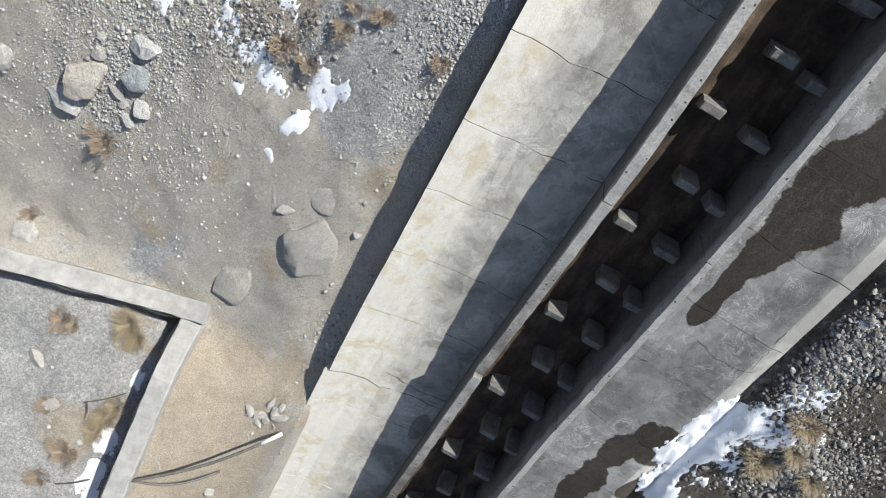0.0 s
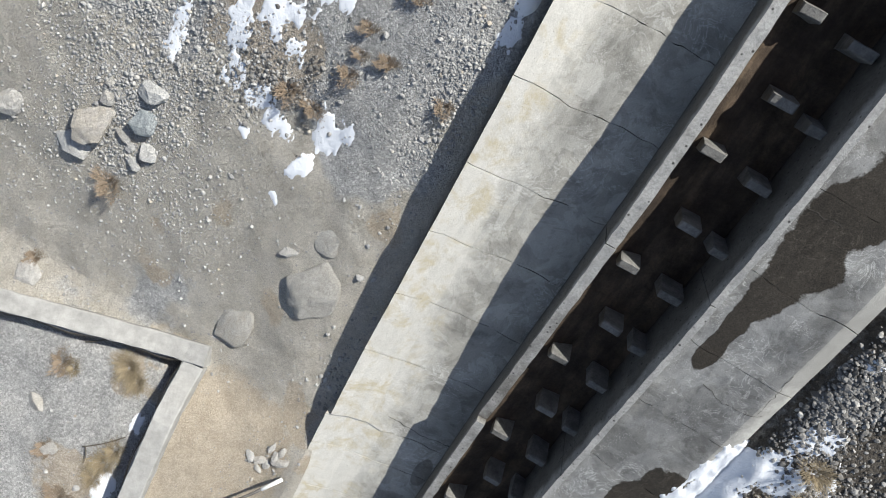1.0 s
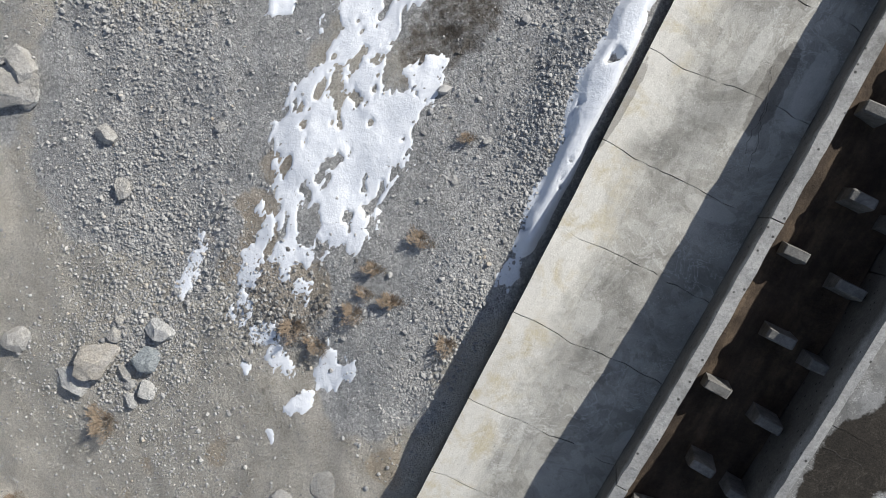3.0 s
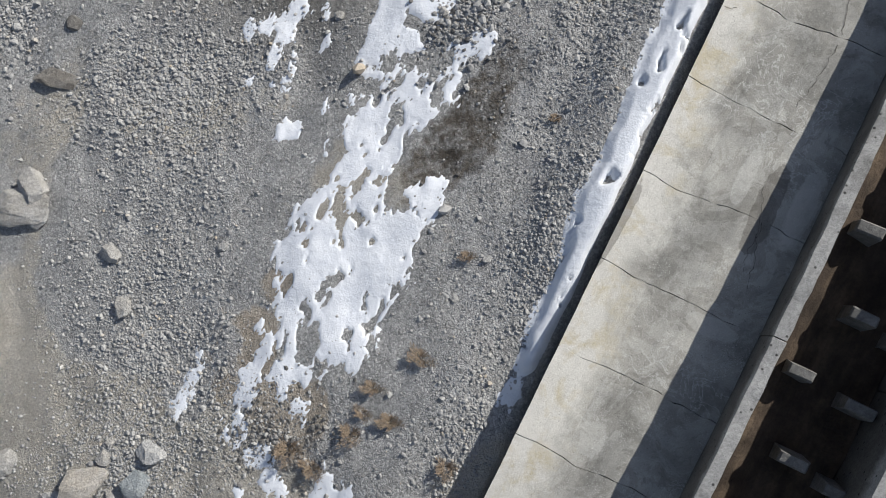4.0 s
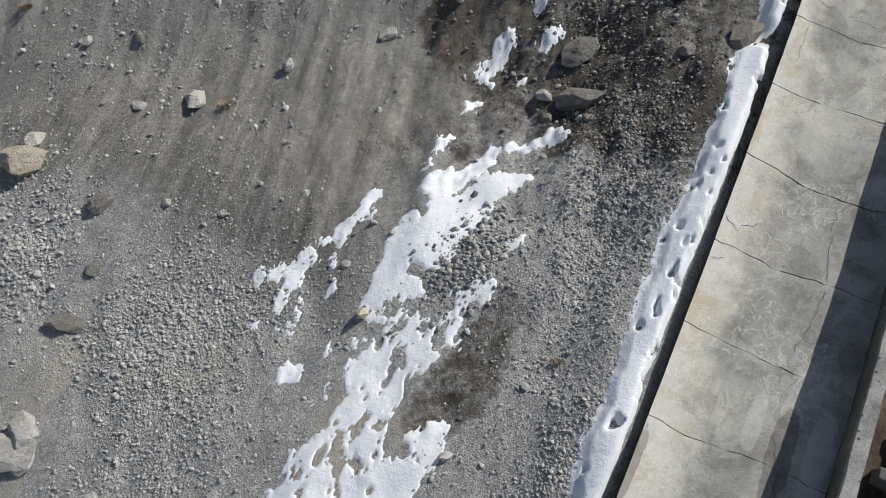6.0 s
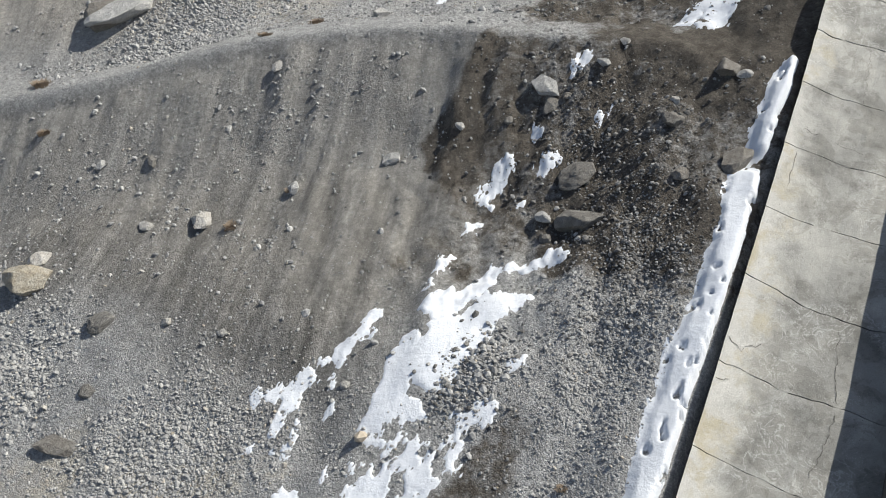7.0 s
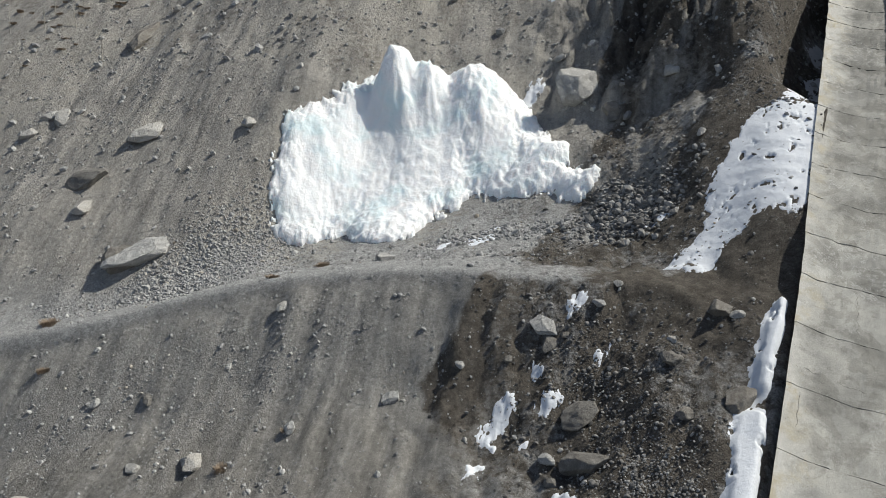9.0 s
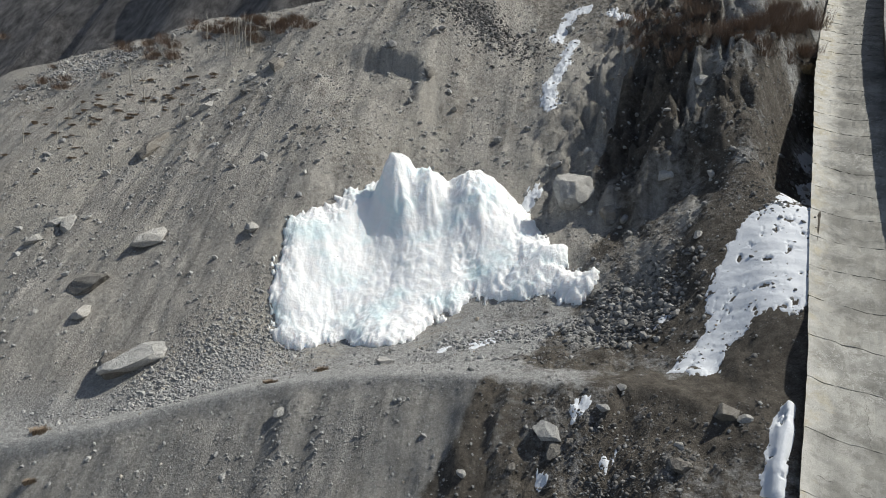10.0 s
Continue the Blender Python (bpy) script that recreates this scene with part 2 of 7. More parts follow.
def ground_look(n):
    soil = n.attr("soil")
    # r: sand, g: dark damp earth, b: fine dark scree
    grit = n.cells(15.0)
    stone = n.ramp(n.noise(0.9, 6, 0.65), [(0.3, (0.37, 0.367, 0.36)), (0.7, (0.495, 0.49, 0.48))])
    sep = n.tree.nodes.new("ShaderNodeSeparateColor")
    n.link(grit, sep.inputs[0])
    speck = n.ramp(sep.outputs[0], [(0.0, 0.72), (0.5, 0.99), (1.0, 1.32)])
    # packed pebbles of two sizes with dark joints between them
    joint = n.cells(15.0, "DISTANCE_TO_EDGE", "Distance")
    small = n.cells(34.0, "DISTANCE_TO_EDGE", "Distance")
    patchy = n.ramp(n.noise(1.4, 4, 0.6), [(0.40, 0.25), (0.60, 0.9)])
    stone = n.mix(0.8, stone, speck, "MULTIPLY")
    stone = n.mix(patchy, stone, n.mix(1.0, stone, n.ramp(joint, [(0.0, 0.62), (0.13, 1.08)]), "MULTIPLY"))
    stone = n.mix(0.6, stone, n.ramp(small, [(0.0, 0.68), (0.16, 1.07)]), "MULTIPLY")
    sand = n.ramp(n.noise(1.7, 7, 0.6), [(0.3, (0.42, 0.385, 0.33)), (0.7, (0.53, 0.502, 0.45))])
    fine = n.ramp(n.noise(55, 3, 0.7), [(0.3, 0.72), (0.7, 1.2)])
    sand = n.mix(1.0, sand, fine, "MULTIPLY")
    damp = n.ramp(n.noise(2.3, 7, 0.62), [(0.3, (0.062, 0.053, 0.043)), (0.7, (0.165, 0.145, 0.122))])
    damp = n.mix(0.7, damp, speck, "MULTIPLY")
    edge = n.noise(3.0, 5, 0.7)

    def ragged(v):
        return n.ramp(n.math("ADD", v, n.math("MULTIPLY", n.math("SUBTRACT", edge, 0.5), 0.9)), [(0.36, 0.0), (0.64, 1.0)])
    scree = n.ramp(n.noise(2.6, 8, 0.7), [(0.3, (0.131, 0.126, 0.117)), (0.7, (0.232, 0.223, 0.208))])
    scree = n.mix(0.5, scree, speck, "MULTIPLY")
    fall = n.tree.nodes.new("ShaderNodeCombineXYZ")
    n.link(n.math("MULTIPLY", n.dot((*FALL, 0)), 0.16), fall.inputs[0])
    n.link(n.math("MULTIPLY", n.dot((*CROSS_FALL, 0)), 1.3), fall.inputs[1])
    runs = n.ramp(n.noise(1.0, 7, 0.7, place=fall.outputs[0]), [(0.34, 0.55), (0.66, 1.38)])
    scree = n.mix(1.0, scree, runs, "MULTIPLY")
    scree = n.mix(0.8, scree, n.ramp(n.noise(5, 9, 0.85), [(0.36, 0.78), (0.64, 1.24)]), "MULTIPLY")
    rills = n.tree.nodes.new("ShaderNodeCombineXYZ")
    n.link(n.math("MULTIPLY", n.dot((*FALL, 0)), 0.55), rills.inputs[0])
    n.link(n.math("MULTIPLY", n.dot((*CROSS_FALL, 0)), 3.6), rills.inputs[1])
    scree = n.mix(0.85, scree, n.ramp(n.noise(1.0, 6, 0.68, place=rills.outputs[0]), [(0.34, 0.56), (0.5, 1.02), (0.68, 1.22)]), "MULTIPLY")
    stone = n.mix(soil[2], stone, scree)
    # silt washed down the mountain in long streaks, and the dark cliff far above
    lie = n.attr("lie")
    silt = n.ramp(n.noise(0.35, 6, 0.6), [(0.3, (0.34, 0.315, 0.28)), (0.7, (0.48, 0.447, 0.40))])
    silt = n.mix(0.8, silt, runs, "MULTIPLY")
    silt = n.mix(0.8, silt, n.ramp(n.noise(6, 9, 0.88), [(0.36, 0.64), (0.64, 1.34)]), "MULTIPLY")
    stone = n.mix(n.math("MULTIPLY", lie[0], 0.85), stone, silt)
    ribs = n.noise(1.0, 9, 0.72, place=n.scaled(0.30, 0.30, 0.10))
    cliff = n.ramp(ribs, [(0.36, (0.09, 0.084, 0.082)), (0.5, (0.21, 0.196, 0.188)), (0.66, (0.36, 0.335, 0.315))])
    clump = n.ramp(n.noise(4.5, 6, 0.75), [(0.3, 0.72), (0.7, 1.22)])
    stone = n.mix(0.8, stone, clump, "MULTIPLY")
    c = n.mix(ragged(soil[0]), stone, sand)
    rust = n.ramp(n.noise(2.4, 7, 0.66), [(0.3, (0.34, 0.265, 0.18)), (0.7, (0.50, 0.42, 0.32))])
    c = n.mix(n.math("MULTIPLY", ragged(lie[2]), 0.62), c, n.mix(1.0, rust, fine, "MULTIPLY"))
    c = n.mix(ragged(soil[1]), c, damp)
    c = n.mix(lie[1], c, cliff)
    c = n.mix(n.math("SUBTRACT", 0.95, n.math("MULTIPLY", soil[2], 0.55)), c, n.ramp(n.noise(17, 5, 0.92), [(0.37, 0.70), (0.63, 1.32)]), "MULTIPLY")
    n.colour(c)
    n.bump(n.math("MULTIPLY", ribs, lie[1]), 4.0, 0.9)
    n.bump(n.noise(3.2, 8, 0.72), 0.22, 0.75)
    n.bump(n.noise(11, 7, 0.7), 0.07, 0.7)
    n.bump(n.math("MULTIPLY", n.ramp(joint, [(0.0, 0.0), (0.28, 1.0)]), n.math("SUBTRACT", 1.0, n.math("MULTIPLY", soil[2], 0.7))), 0.026, 0.85)
    n.bump(n.cells(30.0, out="Distance"), 0.025, 0.8)


def gravel_look(n):
    tone = n.ramp(n.island(), [(0.0, (0.23, 0.228, 0.225)), (0.4, (0.325, 0.322, 0.316)), (0.8, (0.40, 0.393, 0.38)), (0.96, (0.46, 0.45, 0.43)), (1.0, (0.40, 0.345, 0.275))])
    c = n.mix(0.6, tone, n.ramp(n.noise(18, 5, 0.6), [(0.3, 0.7), (0.7, 1.25)]), "MULTIPLY")
    n.colour(c)
    n.bump(n.noise(30, 6, 0.65), 0.02, 0.7)


def dark_gravel_look(n):
    tone = n.ramp(n.island(), [(0.0, (0.085, 0.082, 0.079)), (0.5, (0.185, 0.178, 0.169)), (0.85, (0.29, 0.28, 0.265)), (1.0, (0.42, 0.41, 0.39))])
    c = n.mix(0.6, tone, n.ramp(n.noise(18, 5, 0.6), [(0.3, 0.7), (0.7, 1.25)]), "MULTIPLY")
    n.colour(c)
    n.bump(n.noise(30, 6, 0.65), 0.02, 0.7)


def rock_look(base, vein, warm):
    def build(n):
        shade = n.mix(n.each(), base, warm)
        c = n.mix(n.ramp(n.noise(3.0, 7, 0.65, distort=0.6), [(0.42, 0.0), (0.68, 1.0)]), shade, vein)
        c = n.mix(0.7, c, n.ramp(n.noise(22, 6, 0.65), [(0.3, 0.6), (0.7, 1.3)]), "MULTIPLY")
        n.colour(c)
        n.bump(n.noise(5, 8, 0.7), 0.12, 0.9)
        n.bump(n.noise(40, 4, 0.7), 0.015, 0.7)
    return build


def weathering(n, c, weak=None):
    """Crisp scabs, bare aggregate and lime scribbles on a concrete skin; weak, where given, holds them back."""
    hold = n.math("SUBTRACT", 1.0, n.math("MULTIPLY", weak, 0.75)) if weak else 1.0
    scab = n.ramp(n.noise(0.75, 13, 0.66, distort=0.9), [(0.500, 0.0), (0.520, 1.0)])
    c = n.mix(n.math("MULTIPLY", n.math("MULTIPLY", scab, hold), 0.55), c, n.mix(1.0, c, (0.68, 0.67, 0.65), "MULTIPLY"))
    peel = n.ramp(n.noise(1.9, 12, 0.70, distort=0.6), [(0.555, 0.0), (0.575, 1.0)])
    c = n.mix(n.math("MULTIPLY", n.math("MULTIPLY", peel, hold), 0.5), c, n.mix(1.0, c, (0.66, 0.655, 0.64), "MULTIPLY"))
    bare = n.ramp(n.noise(1.3, 8, 0.7), [(0.50, 0.0), (0.58, 1.0)])
    dots = n.ramp(n.cells(24.0, out="Distance"), [(0.20, 1.0), (0.34, 0.0)])
    c = n.mix(n.math("MULTIPLY", n.math("MULTIPLY", n.math("MULTIPLY", dots, bare), hold), 0.45), c, (0.60, 0.59, 0.565))
    pits = n.ramp(n.cells(9.0, out="Distance"), [(0.06, 1.0), (0.11, 0.0)])
    c = n.mix(n.math("MULTIPLY", pits, 0.7), c, (0.06, 0.057, 0.052))
    line = n.ramp(n.noise(1.7, 7, 0.62, distort=1.1), [(0.486, 0.0), (0.497, 1.0), (0.503, 1.0), (0.514, 0.0)])
    where = n.ramp(n.noise(0.45, 3, 0.5), [(0.50, 0.0), (0.58, 1.0)])
    c = n.mix(n.math("MULTIPLY", n.math("MULTIPLY", line, where), 0.5), c, (0.68, 0.675, 0.65))
    return n.mix(0.6, c, n.ramp(n.noise(42, 3, 0.9), [(0.36, 0.72), (0.64, 1.24)]), "MULTIPLY")


def concrete_look(n):
    across = n.math("SUBTRACT", n.dot(tuple(ACROSS)), float(F @ ACROSS))
    c = n.ramp(n.noise(0.55, 6, 0.62, distort=0.3), [(0.34, (0.245, 0.24, 0.222)), (0.5, (0.365, 0.356, 0.328)), (0.66, (0.475, 0.461, 0.42))])
    c = n.mix(0.5, c, n.ramp(n.each(), [(0.0, 0.74), (0.5, 1.0), (1.0, 1.14)]), "MULTIPLY")
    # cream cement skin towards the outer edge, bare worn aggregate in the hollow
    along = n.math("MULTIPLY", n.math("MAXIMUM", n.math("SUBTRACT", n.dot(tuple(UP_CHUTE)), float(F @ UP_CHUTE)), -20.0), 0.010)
    outer = n.ramp(n.math("ADD", n.math("ADD", n.math("MULTIPLY", across, 0.25), n.math("MINIMUM", along, 0.27)), n.math("MULTIPLY", n.noise(0.8, 9, 0.68, distort=0.4), 0.6)), [(0.46, 1.0), (0.66, 0.0)])
    # concrete darkened far up the slope, standing in for the shade there
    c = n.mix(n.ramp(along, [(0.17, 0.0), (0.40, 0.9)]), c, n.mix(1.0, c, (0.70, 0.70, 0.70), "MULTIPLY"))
    c = n.mix(n.math("MULTIPLY", outer, 0.82), c, (0.585, 0.566, 0.52))
    c = weathering(n, c, outer)
    ochre = n.ramp(n.noise(1.1, 8, 0.72, distort=0.4), [(0.50, 0.0), (0.62, 1.0)])
    c = n.mix(n.math("MULTIPLY", n.math("MULTIPLY", ochre, outer), 0.65), c, (0.40, 0.34, 0.215))
    for spot in LINING_STAINS:
        c = n.mix(n.stain(*spot), c, n.mix(0.5, c, (0.075, 0.066, 0.056)))
    for spot in LINING_MENDS:
        c = n.mix(n.math("MULTIPLY", n.stain(*spot), 0.5), c, n.mix(0.5, c, (0.62, 0.612, 0.58)))
    n.colour(c)
    n.bump(n.noise(3, 8, 0.65), 0.03, 0.6)
    n.bump(n.noise(22, 6, 0.8), 0.012, 0.8)


def wall_look(n):
    c = n.ramp(n.noise(1.2, 6, 0.65), [(0.3, (0.27, 0.268, 0.26)), (0.7, (0.42, 0.415, 0.40))])
    pits = n.ramp(n.cells(4.5, out="Distance"), [(0.10, 0.2), (0.17, 1.0)])
    c = n.mix(0.8, c, n.ramp(n.noise(15, 8, 0.85), [(0.34, 0.5), (0.66, 1.3)]), "MULTIPLY")
    c = n.mix(1.0, c, pits, "MULTIPLY")
    # the channel's shade put into the wall colour, up to an uneven line
    s = n.math("SUBTRACT", n.dot(tuple(UP_CHUTE)), float(F @ UP_CHUTE))
    h = n.math("SUBTRACT", n.dot(tuple(OFF)), float(F @ OFF))
    h = n.math("ADD", h, n.math("MULTIPLY", n.math("MAXIMUM", n.math("SUBTRACT", -3.0, s), 0.0), 0.12))
    line = n.ramp(n.math("ADD", h, n.math("MULTIPLY", n.noise(1.2, 8, 0.7), 0.8)), [(0.40, 1.0), (0.75, 0.0)])
    c = n.mix(line, c, n.mix(1.0, c, (0.40, 0.385, 0.36), "MULTIPLY"))
    n.colour(c)
    n.bump(n.noise(14, 8, 0.8), 0.03, 0.9)


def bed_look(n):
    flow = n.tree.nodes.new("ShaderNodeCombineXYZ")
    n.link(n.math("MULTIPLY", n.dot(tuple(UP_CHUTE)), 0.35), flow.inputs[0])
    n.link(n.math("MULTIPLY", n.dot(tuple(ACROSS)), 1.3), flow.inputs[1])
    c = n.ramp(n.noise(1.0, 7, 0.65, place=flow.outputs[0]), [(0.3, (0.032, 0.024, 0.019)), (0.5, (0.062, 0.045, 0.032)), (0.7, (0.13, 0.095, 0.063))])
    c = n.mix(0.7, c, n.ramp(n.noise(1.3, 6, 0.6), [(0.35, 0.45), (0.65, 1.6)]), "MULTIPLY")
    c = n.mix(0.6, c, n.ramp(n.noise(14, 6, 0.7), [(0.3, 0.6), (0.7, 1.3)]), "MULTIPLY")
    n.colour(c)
    n.bump(n.noise(6, 8, 0.7), 0.06, 0.8)


def snow_look(n):
    c = n.mix(n.ramp(n.noise(2.0, 5, 0.6), [(0.4, 0.0), (0.7, 1.0)]), (0.72, 0.74, 0.775), (0.63, 0.655, 0.705))
    grime = n.ramp(n.noise(26, 4, 0.8), [(0.66, 0.0), (0.74, 1.0)])
    c = n.mix(n.math("MULTIPLY", grime, 0.35), c, (0.35, 0.34, 0.32))
    n.colour(c)
    n.bump(n.noise(3.5, 6, 0.6), 0.05, 0.6)
    n.bump(n.noise(20, 4, 0.6), 0.02, 0.6)


def ice_look(n):
    c = n.mix(n.ramp(n.noise(0.45, 4, 0.55), [(0.46, 0.0), (0.66, 1.0)]), (0.975, 0.98, 0.982), (0.80, 0.925, 0.95))
    c = n.mix(n.ramp(n.noise(7, 6, 0.7), [(0.5, 0.0), (0.75, 0.5)]), c, (0.90, 0.93, 0.945))
    n.colour(c)
    n.bsdf.inputs["Roughness"].default_value = 0.55
    n.bsdf.inputs["Subsurface Weight"].default_value = 0.45
    n.bsdf.inputs["Subsurface Radius"].default_value = (0.9, 1.0, 1.08)
    n.bsdf.inputs["Subsurface Scale"].default_value = 1.2
    n.bump(n.noise(1.6, 6, 0.6), 0.10, 0.5)
    n.bump(n.noise(9, 5, 0.65), 0.05, 0.7)


# block concrete toned dark all over, to carry the channel's shade in its colour
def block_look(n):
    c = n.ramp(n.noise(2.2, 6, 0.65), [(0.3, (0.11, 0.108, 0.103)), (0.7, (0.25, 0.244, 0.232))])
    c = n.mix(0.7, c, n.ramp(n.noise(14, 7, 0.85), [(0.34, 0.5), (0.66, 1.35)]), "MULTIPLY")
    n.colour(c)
    n.bump(n.noise(14, 6, 0.7), 0.03, 0.8)


def straw_look(a, b):
    def build(n):
        n.colour(n.mix(n.island(), a, b))
    return build


def plain_look(a, b, scale, relief=0.01):
    def build(n):
        n.colour(n.ramp(n.noise(scale, 6, 0.65), [(0.3, a), (0.7, b)]))
        n.bump(n.noise(scale * 6, 5, 0.65), relief, 0.7)
    return build


DUSTY = material("dust_covered_rock", rock_look((0.385, 0.367, 0.335), (0.47, 0.455, 0.425), (0.40, 0.372, 0.325)), 0.95)
SANDY = material("sandy_rock", rock_look((0.36, 0.32, 0.25), (0.46, 0.43, 0.37), (0.40, 0.35, 0.27)), 0.9)
BLOCK = material("shade_darkened_block_concrete", block_look, 0.8)
STRAW = material("dry_straw", straw_look((0.37, 0.31, 0.21), (0.22, 0.175, 0.115)), 0.9)
RUST_GRASS = material("russet_grass", straw_look((0.34, 0.27, 0.20), (0.25, 0.195, 0.145)), 0.9)
TWIGS = material("bare_twigs", straw_look((0.15, 0.108, 0.082), (0.26, 0.19, 0.145)), 0.9)
PALE_BARK = material("pale_bark", plain_look((0.34, 0.31, 0.26), (0.50, 0.47, 0.41), 8), 0.8)
CRACK = material("crack_shadow_dirt", plain_look((0.035, 0.032, 0.028), (0.08, 0.072, 0.062), 12), 0.95)
PLASTER = material("pale_cement_wall", plain_look((0.25, 0.246, 0.235), (0.40, 0.393, 0.376), 2.2, 0.02), 0.9)
PIPE = material("dark_pipe", plain_look((0.075, 0.07, 0.066), (0.15, 0.14, 0.13), 5), 0.6)
PIPE_END = material("white_pipe_end", plain_look((0.70, 0.70, 0.68), (0.82, 0.82, 0.80), 6), 0.5)
WIRE = material("rusty_wire", plain_look((0.10, 0.085, 0.07), (0.19, 0.165, 0.14), 9), 0.6, 0.4)
GROUND = material("stony_ground", ground_look, 0.95)
GRAVEL = material("loose_gravel", gravel_look, 0.92)
DARK_GRAVEL = material("damp_gravel", dark_gravel_look, 0.92)
PALE_ROCK = material("pale_rock", rock_look((0.50, 0.495, 0.485), (0.62, 0.61, 0.59), (0.55, 0.53, 0.49)), 0.85)
TAN_ROCK = material("tan_rock", rock_look((0.47, 0.42, 0.36), (0.55, 0.52, 0.48), (0.50, 0.46, 0.40)), 0.85)
BLUE_ROCK = material("blue_grey_rock", rock_look((0.29, 0.32, 0.335), (0.40, 0.42, 0.425), (0.32, 0.345, 0.355)), 0.85)
ROCK = material("grey_rock", rock_look((0.40, 0.396, 0.388), (0.57, 0.555, 0.53), (0.46, 0.43, 0.385)), 0.85)
DARK_ROCK = material("dark_rock", rock_look((0.17, 0.162, 0.15), (0.30, 0.285, 0.26), (0.23, 0.205, 0.175)), 0.88)
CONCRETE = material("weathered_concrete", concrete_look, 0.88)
def berm_look(n):
    c = n.ramp(n.noise(0.7, 9, 0.70, distort=0.2), [(0.32, (0.155, 0.155, 0.153)), (0.5, (0.245, 0.243, 0.236)), (0.68, (0.345, 0.34, 0.322))])
    c = n.mix(0.4, c, n.ramp(n.each(), [(0.0, 0.7), (0.5, 1.0), (1.0, 1.2)]), "MULTIPLY")
    c = weathering(n, c)
    across = n.math("SUBTRACT", n.dot(tuple(ACROSS)), float(F @ ACROSS))
    rim = n.ramp(n.math("ADD", n.math("MULTIPLY", across, 0.1), n.math("MULTIPLY", n.noise(2.0, 6, 0.7), 0.06)), [(0.955, 0.0), (0.985, 1.0)])
    c = n.mix(n.math("MULTIPLY", rim, 0.7), c, (0.50, 0.49, 0.455))
    c = n.mix(n.math("MULTIPLY", n.stains(BERM_DAMP, 1.1, 0.6), 0.6), c, n.mix(1.0, c, (0.42, 0.42, 0.43), "MULTIPLY"))
    wet = n.mix(1.0, n.mix(0.25, c, (0.25, 0.245, 0.235)), (0.155, 0.134, 0.112), "MULTIPLY")
    wet = n.mix(0.9, wet, n.ramp(n.noise(30, 4, 0.9), [(0.36, 0.45), (0.64, 1.6)]), "MULTIPLY")
    c = n.mix(n.stains(BERM_STAINS, 0.75, 0.88), c, wet)
    n.colour(c)
    n.bump(n.noise(3, 8, 0.65), 0.03, 0.6)
    n.bump(n.noise(22, 6, 0.8), 0.012, 0.8)


BERM = material("grey_berm_concrete", berm_look, 0.9)
WALL_CONCRETE = material("pitted_concrete", wall_look, 0.9)
BED = material("silty_bed", bed_look, 0.85)
SNOW = material("old_snow", snow_look, 0.75)
ICE = material("frozen_spray", ice_look, 0.5)


# ---- building helpers ----
def mesh_object(name, verts, faces, mat, parent=None, label="", smooth_faces=True):
    """A mesh object from arrays of corners and of faces of one length."""
    verts = np.asarray(verts, np.float32).reshape(-1, 3)
    faces = np.asarray(faces, np.int32)
    me = bpy.data.meshes.new(name)
    me.vertices.add(len(verts))
    me.vertices.foreach_set("co", verts.ravel())
    k = faces.shape[1]
    me.loops.add(faces.size)
    me.loops.foreach_set("vertex_index", faces.ravel())
    me.polygons.add(len(faces))
    me.polygons.foreach_set("loop_start", np.arange(0, faces.size, k, dtype=np.int32))
    me.polygons.foreach_set("use_smooth", np.full(len(faces), smooth_faces))
    me.update(calc_edges=True)
    me.validate()
    me.materials.append(mat)
    ob = new(name, me)
    if parent:
        ob.parent = parent
    if label:
        tagged(ob, label)
    return ob


def part(name, bm, mat, parent=None, label="", smooth_faces=False):
    """Links a bmesh as one mesh object under a thing or a part."""
    me = bpy.data.meshes.new(name)
    for f in bm.faces:
        f.smooth = smooth_faces
    bm.to_mesh(me)
    bm.free()
    me.materials.append(mat)
    ob = new(name, me)
    if parent:
        ob.parent = parent
    if label:
        tagged(ob, label)
    return ob


def grid_faces(nu, nv):
    i = np.arange(nu - 1)[:, None] * nv + np.arange(nv - 1)[None, :]
    return np.stack([i, i + nv, i + nv + 1, i + 1], -1).reshape(-1, 4)


def spread(lo, hi, step, reach, growth=1.10):
    """Even steps from lo to hi, then ever longer ones out to reach on both sides."""
    mid = np.arange(lo, hi + step / 2, step)
    tail, d = [], step
    while sum(tail) < reach:
        d *= growth
        tail.append(d)
    tail = np.cumsum(tail)
    return np.concatenate([lo - tail[::-1], mid, mid[-1] + tail])


